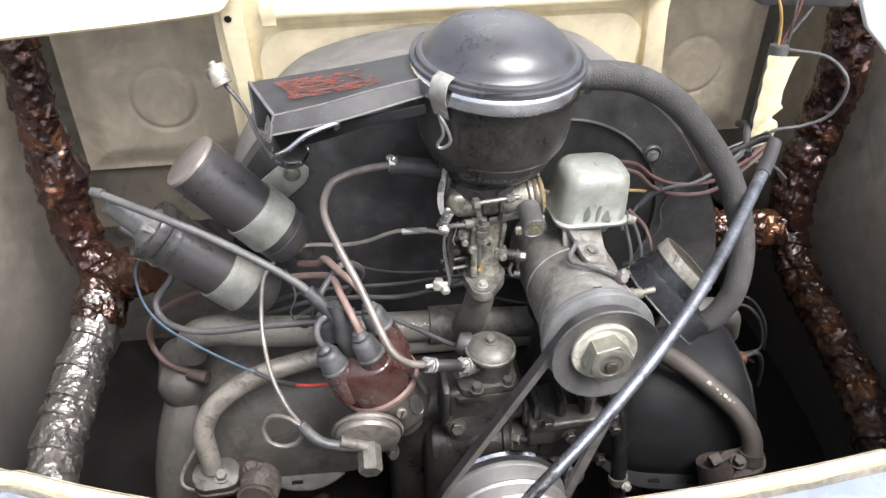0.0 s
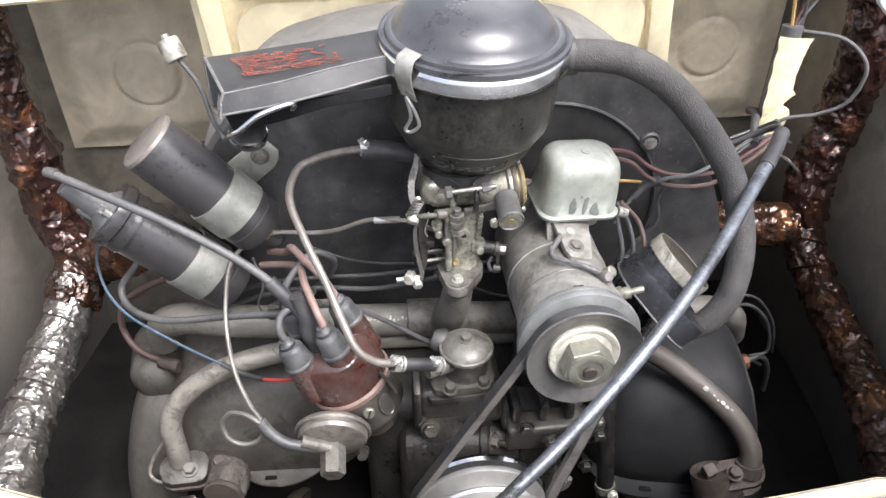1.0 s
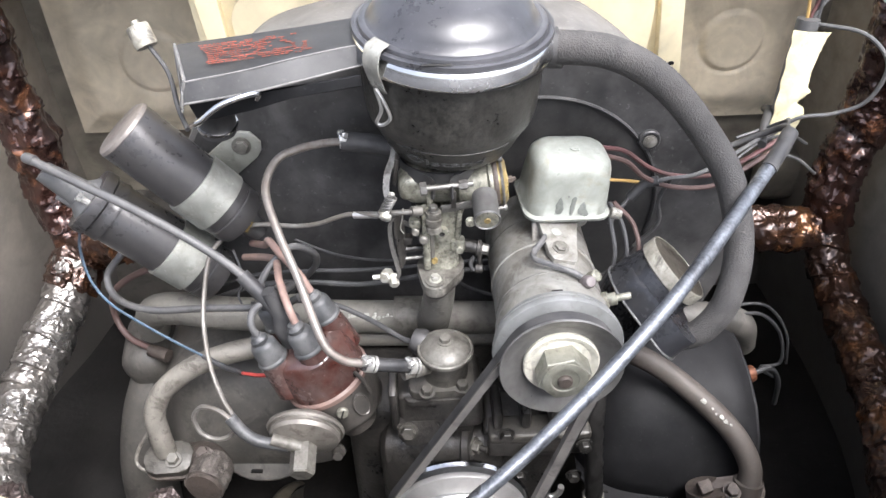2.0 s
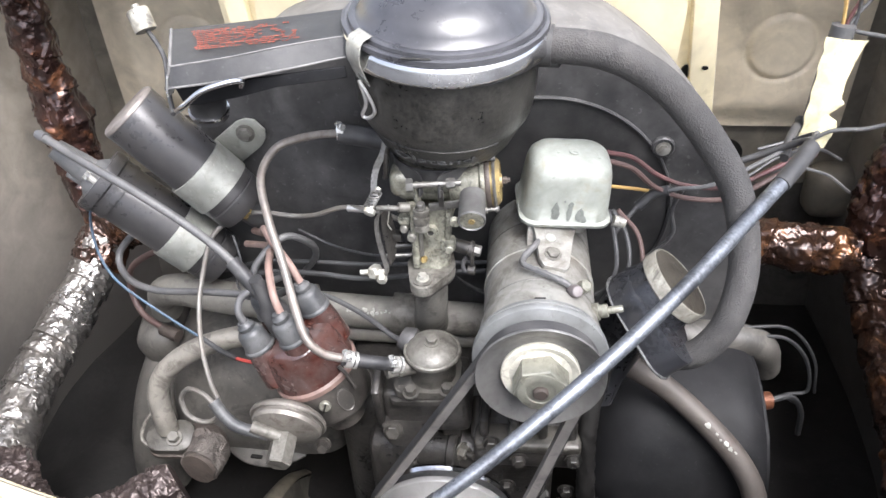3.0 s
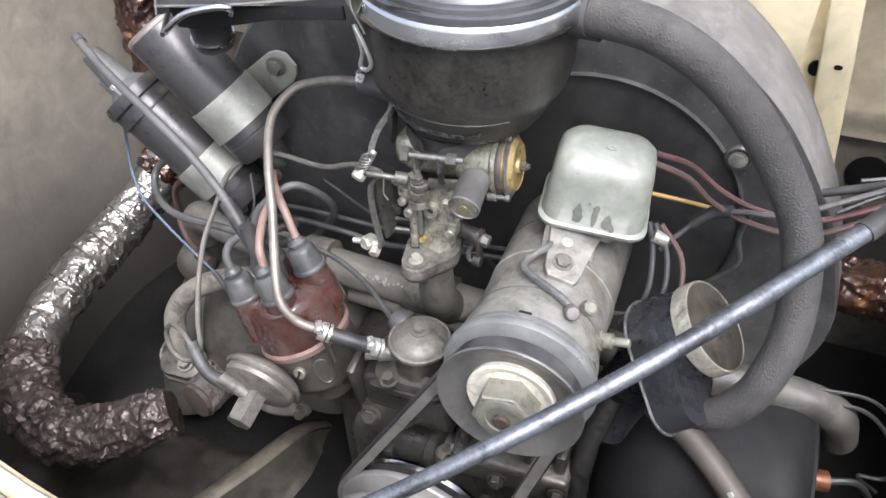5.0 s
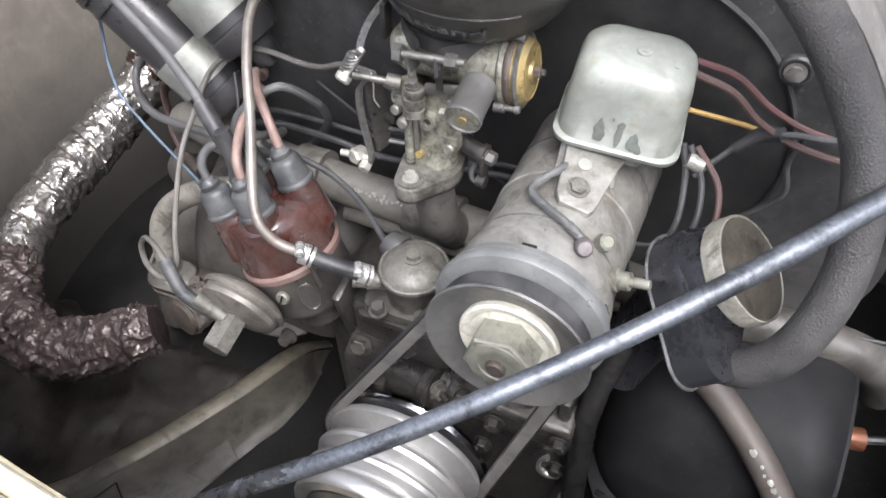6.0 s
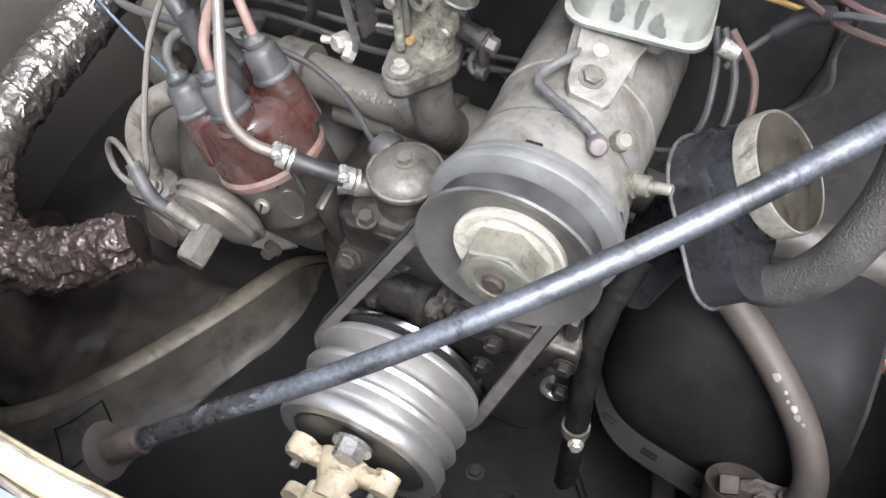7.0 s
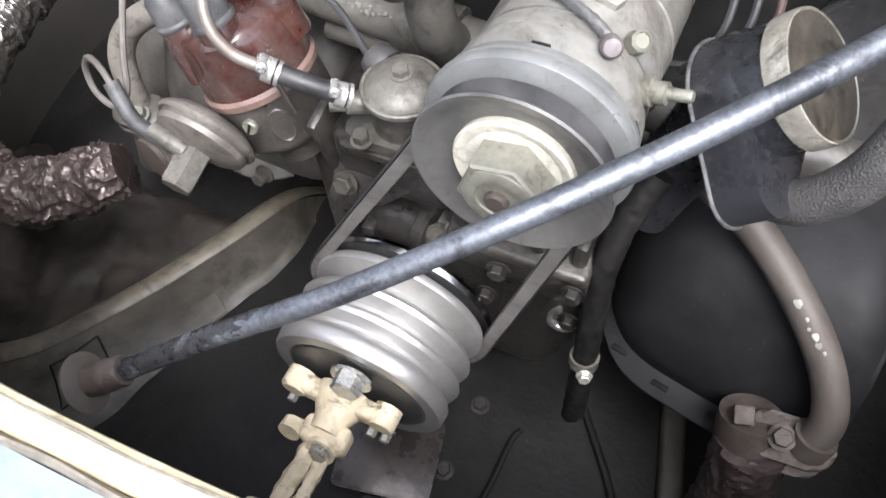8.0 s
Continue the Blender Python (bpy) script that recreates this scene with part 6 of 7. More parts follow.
bolt((-0.057, 0.772, 0.707), (0, -1, 0), coil_a, 0.0075, 0.006, CAST)
part("spade", box((0.010, 0.0015, 0.016), pose(-0.056, 0.722, 0.640, 10, 30, 10), 0.0005), BRASS, coil_a, "brass spade terminal")
part("cup", lathe([(0.015, 0), (0.013, 0.018), (0.008, 0.024), (0, 0.024)], frame_at((-0.062, 0.744, 0.632), (0.6, 0.05, -0.75)), 20), RUBBER, coil_a)
coil_b, mb, lb = coil((-0.212, 0.740, 0.666), (-0.106, 0.748, 0.552), "ignition_coil", "worn black cylindrical coil with a plastic tower", True)
part("crimp_ring", lathe([(0, -0.006), (0.0345, -0.006), (0.0360, -0.002), (0.0360, 0.006), (0.0335, 0.008), (0.0335, 0.016), (0.0345, 0.018), (0.0345, 0.022), (0, 0.022)], mb, 48), COILCAN, coil_b)
part("tower", lathe([(0.026, 0.004), (0.025, -0.006), (0.015, -0.016), (0.0125, -0.040), (0.0105, -0.056), (0, -0.056)], mb, 28), TOWER, coil_b, "grey plastic tower")
part("tower_fin", box((0.022, 0.006, 0.020), mb @ pose(0, -0.012, -0.022), 0.002), TOWER, coil_b)
for a, h in ((150, BRIGHT), (-60, BRASS)):
    q = mb @ Vector((0.023 * math.cos(radians(a)), 0.023 * math.sin(radians(a)), -0.004))
    part("terminal", lathe([(0.0035, 0), (0.0035, 0.010), (0.005, 0.0105), (0.005, 0.015), (0, 0.015)], frame_at(q, mb.to_3x3() @ Vector((0, 0, -1))), 8), h, coil_b, "screw terminal")

# ---- oil filler ----
fill = thing("oil_filler", (0.35, 0.67, 0.50), "black oil filler neck with a worn metal screw cap", "oil filler")
fm = frame_at((0.3852, 0.6591, 0.6155), (0.697, 0.004, 0.717)) @ Matrix.Diagonal((0.95, 0.95, 1, 1))
tip_dir = fm.to_3x3().inverted() @ Vector((0.0133, -0.0584, -0.0234))
tip_turn = math.atan2(tip_dir.y, tip_dir.x)


def teardrop(r0, r1, reach, n=20):
    """A round outline drawn out to a smaller round tip along x."""
    lean = math.acos((r0 - r1) / reach)
    big = [(r0 * math.cos(t), r0 * math.sin(t)) for t in np.linspace(lean, 2 * math.pi - lean, n)]
    small = [(reach + r1 * math.cos(t), r1 * math.sin(t)) for t in np.linspace(-lean, lean, n)]
    return big + small


drop_m = fm @ pose(0, 0, 0, 0, 0, math.degrees(tip_turn))
part("body", plate(teardrop(0.0415, 0.0195, 0.058), 0.030, drop_m @ pose(0, 0, -0.058), 0.007), FILLER, fill, "blue-black drop-shaped filler body")
part("rolled_edge", tube([tuple(drop_m @ Vector((x, y, -0.056))) for x, y in teardrop(0.0425, 0.0205, 0.058) + [teardrop(0.0425, 0.0205, 0.058)[0]]], 0.0013, 8, straight=True), EDGE_GREY, fill, "worn rolled edge")
part("neck", lathe([(0.041, -0.058), (0.0395, -0.028), (0.0380, -0.0145), (0, -0.0145)], fm, 44), FILLER, fill)
part("cap", lathe([(0, -0.0150), (0.0385, -0.0150), (0.0402, -0.0135), (0.0402, -0.002), (0.0396, 0.0002), (0.0388, 0.0006), (0.0380, -0.0008), (0, -0.0008)], fm, 56), CAPBAND, fill, "worn pale metal cap")
part("cap_face", lathe([(0.0379, -0.0012), (0.0376, 0.0002), (0.033, -0.0006), (0.029, -0.0001), (0.026, -0.0008), (0.022, 0.0000), (0.010, -0.0006), (0, -0.0002)], fm, 40), CAPFACE, fill, "scuffed dark cap face")
part("lower_body", tube([(0.352, 0.683, 0.560), (0.340, 0.677, 0.525), (0.325, 0.667, 0.490), (0.315, 0.655, 0.455)], (0.032, 0.022), 24), FILLER, fill)
part("drain_pipe", tube([(0.322, 0.640, 0.520), (0.311, 0.620, 0.490), (0.306, 0.605, 0.455), (0.308, 0.592, 0.400), (0.312, 0.580, 0.330), (0.315, 0.572, 0.24)], 0.0098, 24, 24, rough=0.0018, scale=85), SOOT_SHADE, fill, "oil-caked black drain pipe")
part("drain_clamp", open_lathe([(0.0100, 0), (0.0122, 0), (0.0122, 0.010), (0.0100, 0.010)], frame_at((0.3116, 0.5808, 0.335), (-0.06, 0.15, 0.99)), 20), CAST, fill)
bolt((0.316, 0.567, 0.342), (0.3, -1, 0.3), fill, 0.005, 0.006, ZINC)
part("eye", tube([(0.276 + 0.012 * math.cos(radians(a)), 0.640, 0.276 + 0.017 * math.sin(radians(a))) for a in range(100, 400, 30)], 0.0040, 12), STEEL, fill, "bright bent hook")


# ---- hoses, pipes and leads ----
def run(name, pts, r, mat, label, category, seg=10, steps=8, group=""):
    """A loose pipe, hose or lead as a thing of its own."""
    t = thing(name, pts[0], label, category, group)
    part("length", tube(pts, r, seg, steps), mat, t)
    return t


breather = run("breather_hose", [(0.246, 0.708, 0.833), (0.300, 0.700, 0.829), (0.350, 0.700, 0.800), (0.394, 0.694, 0.752), (0.424, 0.676, 0.705), (0.434, 0.645, 0.650), (0.424, 0.620, 0.604), (0.405, 0.615, 0.569), (0.386, 0.621, 0.553), (0.376, 0.628, 0.550)], (0.0152, 0.0128), BRAID, "thick grey-black braided breather hose from the air cleaner", "hose", 22)
part("end_collar", tube([(0.238, 0.709, 0.833), (0.254, 0.707, 0.833)], 0.0172, 20, straight=True), BLACK, breather, "black hose collar")
lead = run("coil_lead", [(-0.253, 0.732, 0.722), (-0.201, 0.703, 0.712), (-0.145, 0.682, 0.692), (-0.093, 0.666, 0.664), (-0.052, 0.648, 0.640), (-0.025, 0.634, 0.612)], 0.0044, GREYWIRE, "grey high-tension lead from the coil to the distributor", "cable")
part("lead_end", tube([(-0.262, 0.738, 0.722), (-0.250, 0.731, 0.722)], 0.0055, 10, straight=True), GREYWIRE, lead)
part("sleeve", tube([(-0.048, 0.646, 0.637), (-0.034, 0.639, 0.622), (-0.020, 0.634, 0.604)], 0.0075, 12), RUBBER, lead, "black rubber sleeve")
fuel = run("fuel_pipe", [(0.060, 0.740, 0.727), (0.030, 0.743, 0.723), (0.005, 0.743, 0.717), (-0.015, 0.733, 0.711), (-0.024, 0.705, 0.696), (-0.012, 0.671, 0.673), (0.007, 0.636, 0.643), (0.023, 0.603, 0.613), (0.034, 0.586, 0.594), (0.050, 0.581, 0.580), (0.073, 0.586, 0.569)], 0.0042, FUELPIPE, "bent brownish steel fuel pipe with bright hose clips", "fuel pipe", 12)
part("short_hose", tube([(0.066, 0.585, 0.571), (0.097, 0.593, 0.558), (0.117, 0.604, 0.545)], 0.0068, 16), RUBBER, fuel, "short black rubber hose")
for q, d in (((0.072, 0.586, 0.569), (0.8, 0.2, -0.35)), ((0.112, 0.601, 0.548), (0.8, 0.4, -0.4)), ((0.054, 0.741, 0.727), (1, -0.05, -0.1))):
    cq = frame_at(q, d)
    cl = part("hose_clip", merge(open_lathe([(0.0070, -0.0035), (0.0084, -0.0035), (0.0084, 0.0035), (0.0070, 0.0035)], cq, 24), open_lathe([(0.0070, 0.005), (0.0084, 0.005), (0.0084, 0.0075), (0.0070, 0.0075)], cq, 24)), BRIGHT, fuel, "bright zinc hose clip")
    top = Vector(q) + Vector((0, -0.004, 0.0092))
    part("clip_screw", merge(lathe([(0.0038, -0.006), (0.0038, 0.006), (0.0026, 0.007), (0, 0.007)], frame_at(tuple(top), (0.5, -0.8, 0.2)), 10), box((0.009, 0.008, 0.008), frame_at(tuple(top - Vector((0, 0, 0.003))), d), 0.001)), BRIGHT, cl)
vpipe = run("vacuum_pipe", [(0.120, 0.690, 0.655), (0.093, 0.690, 0.668), (0.055, 0.708, 0.660), (0.020, 0.722, 0.640), (-0.006, 0.730, 0.632), (-0.050, 0.732, 0.634), (-0.080, 0.727, 0.624), (-0.099, 0.716, 0.607), (-0.105, 0.690, 0.580), (-0.104, 0.660, 0.558), (-0.097, 0.630, 0.530), (-0.082, 0.600, 0.512), (-0.068, 0.580, 0.503), (-0.072, 0.572, 0.490), (-0.088, 0.573, 0.482), (-0.104, 0.577, 0.488), (-0.109, 0.583, 0.505), (-0.098, 0.583, 0.520), (-0.080, 0.576, 0.522), (-0.066, 0.568, 0.516)], 0.0026, TUBEGREY, "thin bent metal vacuum pipe with a loop", "vacuum pipe", 8)
part("rubber_end", tube([(-0.068, 0.570, 0.518), (-0.056, 0.562, 0.505), (-0.040, 0.555, 0.498), (-0.012, 0.553, 0.492)], 0.0062, 12), BOOT, vpipe, "grey rubber sleeve")
part("ferrule", tube([(0.060, 0.705, 0.661), (0.085, 0.695, 0.667)], 0.0036, 10, straight=True), STEEL, vpipe)
blue = run("blue_wire", [(-0.232, 0.735, 0.640), (-0.245, 0.740, 0.605), (-0.240, 0.728, 0.572), (-0.220, 0.712, 0.550), (-0.190, 0.703, 0.527), (-0.155, 0.695, 0.503), (-0.122, 0.685, 0.487), (-0.092, 0.668, 0.485)], 0.0016, BLUEW, "thin blue wire with a brass end hanging from the coil", "wire", 6)
part("wire_end", tube([(-0.228, 0.735, 0.652), (-0.232, 0.735, 0.640)], 0.0042, 8, straight=True), BRASS, blue, "brass spade end")
part("splice", tube([(-0.125, 0.686, 0.488), (-0.100, 0.672, 0.484), (-0.075, 0.655, 0.490)], 0.0030, 8), BLACKW, blue, "black taped splice")
part("red_end", tube([(-0.078, 0.657, 0.489), (-0.055, 0.642, 0.500), (-0.034, 0.630, 0.512)], 0.0020, 6), REDBRIGHT, blue, "red wire end")
run("plug_lead", [(0.004, 0.613, 0.597), (-0.003, 0.621, 0.615), (-0.014, 0.650, 0.625), (-0.022, 0.683, 0.622), (-0.040, 0.714, 0.604), (-0.07, 0.74, 0.585)], 0.0040, PINK, "faded pink spark plug lead from the distributor", "cable", 10, 8, "plug leads")
run("plug_lead", [(0.016, 0.652, 0.603), (0.004, 0.660, 0.624), (-0.015, 0.677, 0.637), (-0.028, 0.695, 0.640), (-0.038, 0.715, 0.620), (-0.06, 0.745, 0.60)], 0.0040, PINK, "faded pink spark plug lead from the distributor", "cable", 10, 8, "plug leads")
run("plug_lead", [(-0.036, 0.616, 0.580), (-0.042, 0.620, 0.594), (-0.040, 0.628, 0.604), (-0.028, 0.636, 0.611), (-0.015, 0.655, 0.605), (-0.012, 0.690, 0.585), (-0.04, 0.725, 0.55), (-0.08, 0.76, 0.50)], 0.0038, GREYWIRE, "grey spark plug lead from the distributor", "cable", 10, 8, "plug leads")
run("plug_lead", [(-0.034, 0.661, 0.588), (-0.036, 0.670, 0.610), (-0.010, 0.695, 0.630), (0.010, 0.715, 0.608), (0.008, 0.735, 0.575), (-0.015, 0.755, 0.535), (-0.05, 0.765, 0.49)], 0.0038, GREYWIRE, "grey spark plug lead looping behind the distributor", "cable", 10, 8, "plug leads")
run("plug_lead", [(-0.205, 0.790, 0.590), (-0.216, 0.770, 0.575), (-0.236, 0.757, 0.551), (-0.221, 0.734, 0.536), (-0.177, 0.711, 0.538), (-0.109, 0.697, 0.550), (-0.033, 0.684, 0.560), (-0.005, 0.68, 0.575)], 0.0042, GREYWIRE, "grey spark plug lead lying over the intake pipe", "cable", 10, 8, "plug leads")
bl = run("plug_lead", [(-0.150, 0.768, 0.556), (-0.205, 0.785, 0.535), (-0.255, 0.800, 0.495), (-0.272, 0.808, 0.450), (-0.255, 0.790, 0.423), (-0.215, 0.770, 0.415)], 0.0042, BROWNW, "brown spark plug lead to the cylinder cover", "cable", 10, 8, "plug leads")
part("plug_cap", tube([(-0.225, 0.773, 0.415), (-0.200, 0.762, 0.414)], 0.0085, 12, straight=True), RUST, bl, "rusty brown plug cap")
run("throttle_cable", [(-0.016, 0.762, 0.590), (0.025, 0.751, 0.577), (0.064, 0.722, 0.590), (0.098, 0.690, 0.612)], 0.0015, BLACKW, "thin dark throttle cable in front of the shroud", "cable", 6)
run("ground_lead", [(-0.075, 0.735, 0.520), (-0.040, 0.705, 0.548), (-0.005, 0.690, 0.562), (0.02, 0.686, 0.562), (0.038, 0.688, 0.552), (0.069, 0.678, 0.540), (0.106, 0.650, 0.536), (0.122, 0.642, 0.540)], 0.0028, BLACKW, "thin black lead to the fuel pump side", "cable", 8)
run("harness_lead", [(-0.12, 0.760, 0.51), (-0.06, 0.745, 0.54), (0.0, 0.740, 0.545), (0.06, 0.745, 0.535), (0.14, 0.765, 0.530), (0.24, 0.770, 0.535)], 0.0032, BLACKW, "black lead behind the intake riser", "cable", 8)
run("harness_lead", [(-0.12, 0.770, 0.52), (-0.06, 0.752, 0.55), (0.0, 0.748, 0.555), (0.06, 0.755, 0.548), (0.14, 0.770, 0.540), (0.24, 0.775, 0.542)], 0.0026, BLACKW, "black lead behind the intake riser", "cable", 8)
run("choke_wire", [(-0.075, 0.722, 0.610), (-0.066, 0.705, 0.585), (-0.074, 0.700, 0.562), (-0.062, 0.690, 0.548), (-0.050, 0.688, 0.560), (-0.048, 0.695, 0.590)], 0.0013, BLACKW, "thin looped black wire beside the coil", "wire", 6)
run("regulator_lead", [(0.312, 0.735, 0.712), (0.340, 0.745, 0.700), (0.368, 0.752, 0.676), (0.400, 0.755, 0.662), (0.440, 0.750, 0.665), (0.480, 0.760, 0.680), (0.53, 0.79, 0.69)], 0.0025, REDW, "dull red lead from the regulator to the loom", "cable", 8, 8, "regulator leads")
run("regulator_lead", [(0.312, 0.730, 0.706), (0.340, 0.738, 0.692), (0.364, 0.744, 0.668), (0.398, 0.748, 0.652), (0.440, 0.744, 0.655), (0.480, 0.756, 0.672), (0.53, 0.79, 0.68)], 0.0027, BROWNW, "brown lead from the regulator to the loom", "cable", 8, 8, "regulator leads")
run("regulator_lead", [(0.315, 0.725, 0.680), (0.346, 0.745, 0.664), (0.369, 0.758, 0.652)], 0.0018, YELLOWW, "ochre wire from the regulator", "wire", 6)
joint = run("loom_lead", [(0.330, 0.735, 0.615), (0.345, 0.745, 0.632), (0.361, 0.750, 0.650), (0.385, 0.745, 0.664), (0.42, 0.742, 0.672), (0.47, 0.76, 0.69), (0.53, 0.80, 0.70)], 0.0024, GREYWIRE, "grey lead joining the loom", "cable", 8)
part("taped_joint", tube([(0.352, 0.748, 0.640), (0.366, 0.750, 0.655), (0.380, 0.746, 0.662)], 0.0055, 10), BLACKW, joint, "black taped joint")
run("loom_lead", [(0.395, 0.752, 0.660), (0.392, 0.770, 0.620), (0.398, 0.775, 0.585), (0.375, 0.778, 0.550)], 0.0024, GREYWIRE, "grey lead hanging beside the fan inlet", "cable", 8)
for k, off in enumerate((0.0, 0.012, 0.024)):
    run("generator_lead", [(0.318 + off * 0.4, 0.720, 0.655), (0.326 + off, 0.710, 0.630), (0.328 + off, 0.690, 0.600), (0.312 + off * 0.6, 0.680, 0.570)], 0.0024, (BLACKW, BLACKW, BROWNW)[k], "dark lead between regulator and generator", "cable", 8, 8, "generator leads")
run("loose_wire", [(0.50, 0.765, 0.44), (0.55, 0.775, 0.435), (0.585, 0.775, 0.40), (0.60, 0.775, 0.345), (0.575, 0.775, 0.335), (0.60, 0.78, 0.31)], 0.0024, BLACKW, "loose black wire beside the cylinder cover", "wire", 8)
run("loose_wire", [(0.50, 0.775, 0.45), (0.56, 0.785, 0.44), (0.60, 0.785, 0.39), (0.615, 0.785, 0.33)], 0.0020, BLACKW, "loose black wire beside the cylinder cover", "wire", 8)
rod = thing("plug_connector", (0.50, 0.705, 0.395), "rusty copper spark plug connector in the cover side", "plug connector")
part("sleeve", tube([(0.500, 0.705, 0.396), (0.528, 0.712, 0.394)], 0.0105, 14, straight=True), COPPERY, rod)
part("lead", tube([(0.528, 0.712, 0.394), (0.556, 0.722, 0.390), (0.580, 0.735, 0.350), (0.590, 0.742, 0.300)], 0.0036, 8), BLACKW, rod)

for k, pts in enumerate(([(0.500, 0.742, 0.722), (0.515, 0.775, 0.712), (0.500, 0.790, 0.695), (0.470, 0.785, 0.688)], [(0.455, 0.752, 0.676), (0.490, 0.770, 0.690), (0.535, 0.800, 0.680), (0.575, 0.830, 0.650)], [(0.445, 0.750, 0.668), (0.500, 0.775, 0.672), (0.550, 0.800, 0.650), (0.590, 0.820, 0.615)])):
    run("tail_wire", pts, 0.0018, (BLACKW, RUBBER, GREYWIRE)[k], "thin dark wire behind the stay bar end", "wire", 6, 8, "tail wires")

# ---- steel bar across the bay ----
bar = thing("stay_bar", (0.083, 0.374, 0.542), "blue-grey steel stay bar lying across the engine", "stay bar")
part("rod", tube([(0.084, 0.373, 0.540), (0.135, 0.405, 0.568), (0.205, 0.444, 0.606), (0.270, 0.487, 0.642), (0.330, 0.538, 0.668), (0.385, 0.595, 0.687), (0.432, 0.650, 0.701), (0.466, 0.690, 0.711)], (0.0056, 0.0072), 20, 10), BARMAT, bar)
part("black_end", tube([(0.083, 0.3725, 0.5395), (0.135, 0.405, 0.568), (0.172, 0.426, 0.588)], (0.0061, 0.0062), 24, 16, rough=0.0006, scale=300), BARDARK, bar, "black coating left on the lower end")
part("sheath", tube([(0.463, 0.686, 0.710), (0.484, 0.712, 0.717), (0.500, 0.734, 0.721)], 0.0082, 18), RUBBER, bar, "grey rubber end sleeve")
part("tail_cable", tube([(0.498, 0.732, 0.721), (0.503, 0.746, 0.720), (0.500, 0.765, 0.708), (0.478, 0.776, 0.690), (0.445, 0.776, 0.676)], 0.0036, 10), RUBBER, bar, "black cable tail")
sm = frame_at((0.0905, 0.3775, 0.5440), (0.80, 0.45, 0.40))
part("socket", lathe([(0.0075, -0.013), (0.0090, -0.011), (0.0086, -0.002), (0.0092, 0.000), (0.0092, 0.003), (0.0085, 0.005), (0.0088, 0.011), (0.0080, 0.013), (0, 0.013)], sm, 24), RUST, bar, "rusty ribbed socket")
part("washer", lathe([(0.0060, -0.0145), (0.0155, -0.0160), (0.0172, -0.0155), (0.0172, -0.0142), (0.0150, -0.0135), (0.0085, -0.0115), (0, -0.0115)], sm, 36), HEATPIPE, bar, "dark cup washer")

# ---- foil-wrapped air ducts ----
def foil(name, runs, label):
    t = thing(name, runs[0][1][0], label, "foil duct", "foil ducts")
    for pname, pts, r, mat, rough, lab in runs:
        fold = 42 if mat in (BURNTFOIL, COPPERFOIL) else 66
        part(pname, tube(pts, r, 72, 36, rough=rough, scale=fold, wrap=0.046), mat, t, lab, sharp=48)
    return t


foil("foil_duct", [
    ("burnt_wrap", [(-0.362, 0.910, 0.910), (-0.369, 0.935, 0.840), (-0.371, 0.945, 0.774), (-0.372, 0.948, 0.714), (-0.373, 0.950, 0.672), (-0.370, 0.950, 0.622), (-0.371, 0.948, 0.578), (-0.366, 0.940, 0.520), (-0.345, 0.928, 0.478)], (lambda s: 0.0240 + 0.0050 * min(1.0, max(0.0, (s - 0.42) / 0.10)) + 0.0055 * math.exp(-((s - 0.62) / 0.06) ** 2)), BURNTFOIL, 0.0062, "burnt dark copper foil wrap"),
    ("elbow_wrap", [(-0.27, 0.90, 0.50), (-0.310, 0.920, 0.485), (-0.345, 0.915, 0.463), (-0.362, 0.880, 0.432)], 0.034, COPPERFOIL, 0.0078, "amber-brown foil elbow"),
    ("silver_wrap", [(-0.350, 0.905, 0.458), (-0.362, 0.865, 0.425), (-0.373, 0.818, 0.403)], 0.0305, SILVERFOIL, 0.0034, "crumpled silver foil wrap"),
    ("silver_wrap", [(-0.372, 0.825, 0.406), (-0.380, 0.785, 0.391), (-0.384, 0.748, 0.381)], 0.0320, SILVERFOIL, 0.0034, "crumpled silver foil wrap"),
    ("silver_wrap", [(-0.384, 0.756, 0.382), (-0.388, 0.700, 0.370), (-0.384, 0.640, 0.355), (-0.372, 0.596, 0.344)], 0.0310, SILVERFOIL, 0.0034, "crumpled silver foil wrap"),
    ("sooty_wrap", [(-0.376, 0.606, 0.346), (-0.352, 0.568, 0.338), (-0.310, 0.540, 0.328), (-0.262, 0.535, 0.322), (-0.215, 0.555, 0.327), (-0.180, 0.578, 0.338), (-0.158, 0.596, 0.343)], (lambda s: 0.033 - 0.008 * max(0.0, (s - 0.6) / 0.4)), SOOTFOIL, 0.008, "sooty brown foil bend"),
], "foil-wrapped warm-air duct, burnt copper above and silver below")
foil("foil_duct", [
    ("burnt_wrap", [(0.655, 0.895, 0.880), (0.668, 0.900, 0.835), (0.682, 0.902, 0.780), (0.690, 0.908, 0.732), (0.697, 0.920, 0.674), (0.696, 0.925, 0.622), (0.686, 0.925, 0.571), (0.680, 0.920, 0.520), (0.684, 0.912, 0.472)], 0.0305, BURNTFOIL, 0.0085, "burnt dark copper foil wrap"),
    ("cross_wrap", [(0.480, 0.930, 0.462), (0.540, 0.915, 0.470), (0.600, 0.905, 0.472), (0.660, 0.905, 0.468)], 0.030, COPPERFOIL, 0.0075, "amber copper foil branch"),
    ("lower_wrap", [(0.684, 0.922, 0.478), (0.682, 0.890, 0.440), (0.684, 0.850, 0.415), (0.681, 0.795, 0.402), (0.671, 0.715, 0.396), (0.657, 0.635, 0.390), (0.637, 0.560, 0.386), (0.61, 0.49, 0.38)], 0.0275, COPPERFOIL, 0.0060, "dark amber foil wrap"),
], "foil-wrapped warm-air duct with glossy burnt copper wrapping")
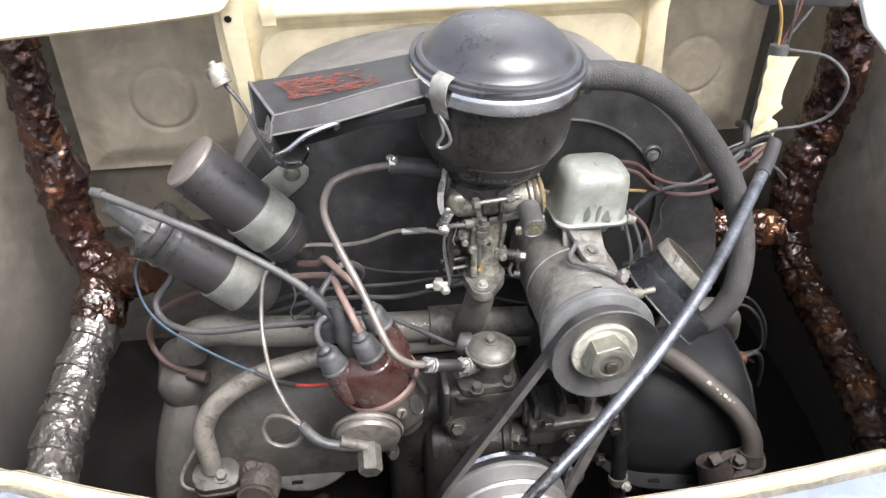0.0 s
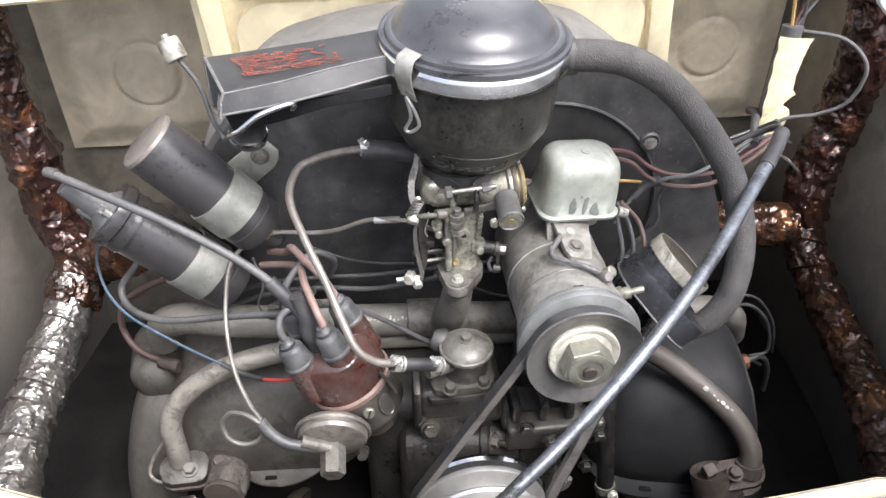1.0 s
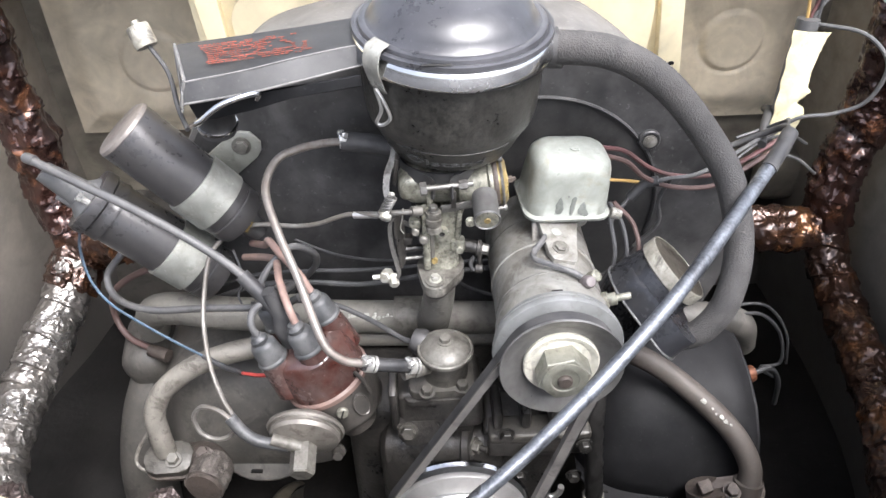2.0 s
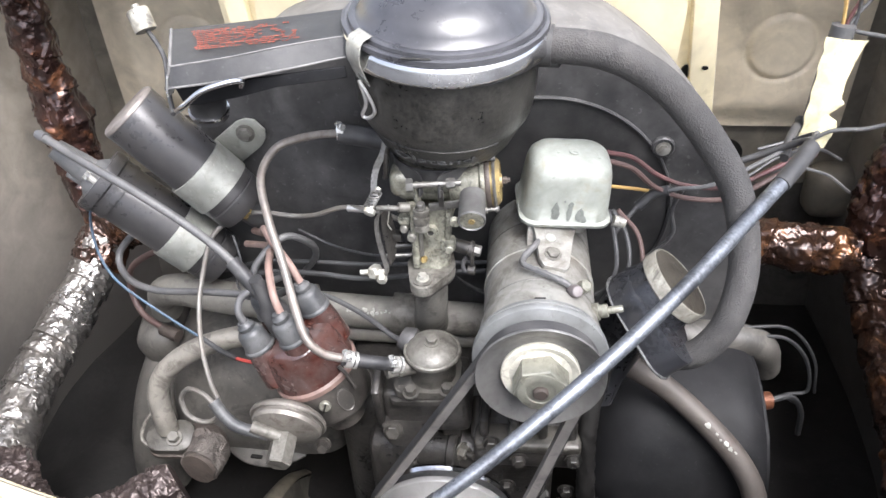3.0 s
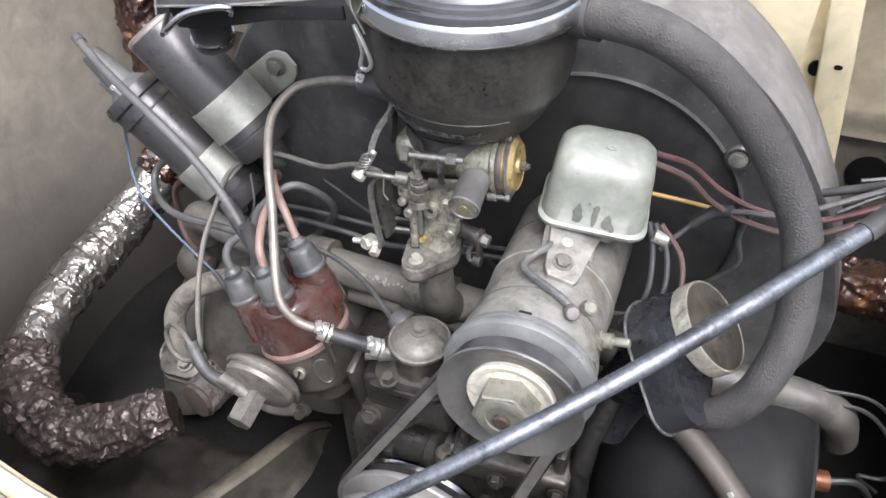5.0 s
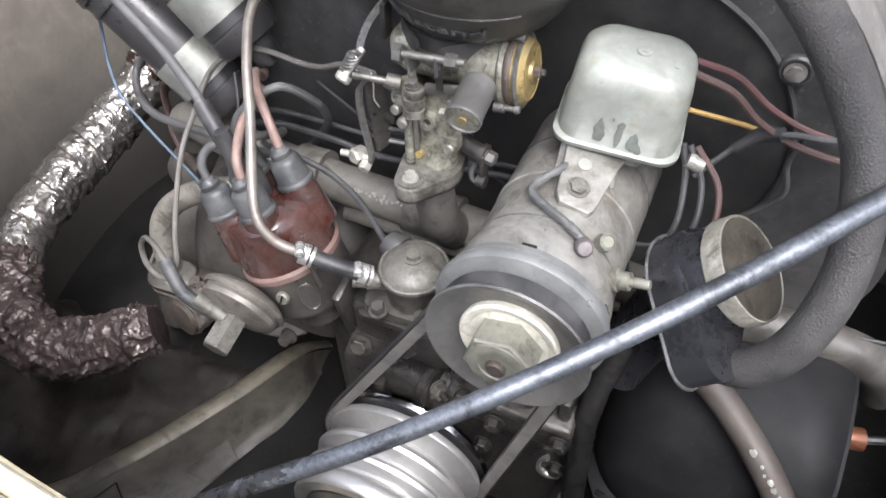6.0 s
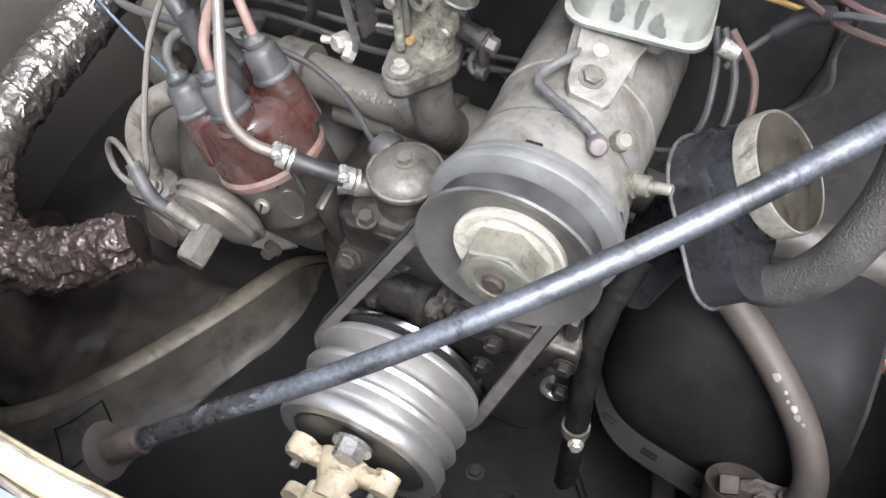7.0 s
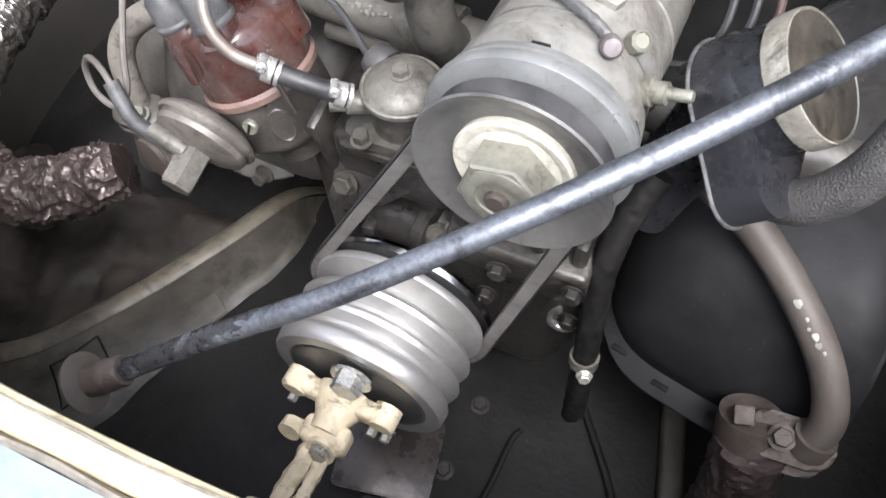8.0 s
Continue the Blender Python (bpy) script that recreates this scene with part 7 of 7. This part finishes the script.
foil("foil_duct", [("sooty_wrap", [(0.452, 0.578, 0.326), (0.457, 0.570, 0.295), (0.462, 0.557, 0.24), (0.466, 0.545, 0.145)], 0.0285, SOOTFOIL, 0.004, "sooty brown foil wrap")], "short sooty foil-wrapped duct under the heat pipe flange")

# ---- paper tag and wires at the firewall ----
tag = thing("paper_tag", (0.535, 0.818, 0.670), "torn yellowed paper tag wrapped round the wiring loom", "paper tag")
rows = []
for k in range(49):
    u = k / 48
    cen = Vector((0.536 + 0.004 * u, 0.820 + 0.012 * u, 0.668 + 0.122 * u))
    wl = -0.017 + 0.0007 * math.sin(31 * u) + 0.0007 * noise.noise((u * 14, 0, 3))
    wr = float(np.interp(u, (0, 0.03, 0.24, 0.30, 0.34, 0.44, 0.48, 0.62, 0.85, 1.0), (0.007, 0.010, 0.018, 0.014, 0.005, 0.019, 0.014, 0.013, 0.018, 0.024))) + 0.0008 * noise.noise((u * 30, 7, 0))
    fall = 0.004 * max(0.0, u - 0.96) / 0.04
    rows.append([tuple(cen + Vector((wl + (wr - wl) * s, -0.004 - 0.0045 * math.sin(math.pi * (0.12 + 0.76 * s)) + 0.0008 * noise.noise((s * 5, u * 16, 1)), -fall * s))) for s in np.linspace(0, 1, 9)])
part("paper", sheet(rows, 0.0006, (0, 1, 0)), PAPER, tag)
part("sleeve", tube([(0.532, 0.824, 0.655), (0.535, 0.829, 0.72), (0.540, 0.836, 0.798)], 0.0115, 20), GREYWIRE, tag, "grey plastic sleeve inside the paper")
for k, (mat, top) in enumerate(((YELLOWW, (0.515, 0.85, 0.88)), (REDW, (0.560, 0.85, 0.88)), (GREYWIRE, (0.60, 0.86, 0.88)), (GREYWIRE, (0.545, 0.84, 0.89)))):
    run("tag_wire", [(0.538 + 0.003 * k, 0.838, 0.77), (0.540 + 0.004 * k, 0.84, 0.80), tuple((Vector((0.54, 0.84, 0.80)) + Vector(top)) / 2 + Vector((0.004, -0.006, 0))), top], 0.0019, mat, "lead rising from the paper tag", "wire", 8, 8, "tag wires")
run("tag_wire", [(0.552, 0.835, 0.792), (0.590, 0.81, 0.79), (0.612, 0.79, 0.765), (0.604, 0.79, 0.725), (0.578, 0.80, 0.705), (0.545, 0.81, 0.695), (0.520, 0.812, 0.672), (0.51, 0.81, 0.66)], 0.0022, GREYWIRE, "grey lead looping round the paper tag", "wire", 8, 8, "tag wires")
run("loom", [(0.49, 0.765, 0.690), (0.505, 0.80, 0.694), (0.525, 0.84, 0.690), (0.55, 0.90, 0.66), (0.60, 0.97, 0.62)], 0.0048, RUBBER, "black wiring loom behind the stay bar", "cable", 10)
junction = thing("junction_box", (0.57, 0.86, 0.87), "black box where the wires end", "junction box")
part("box", box((0.12, 0.05, 0.06), pose(0.566, 0.866, 0.872, 0, 4, 0), 0.004), BLACK, junction)
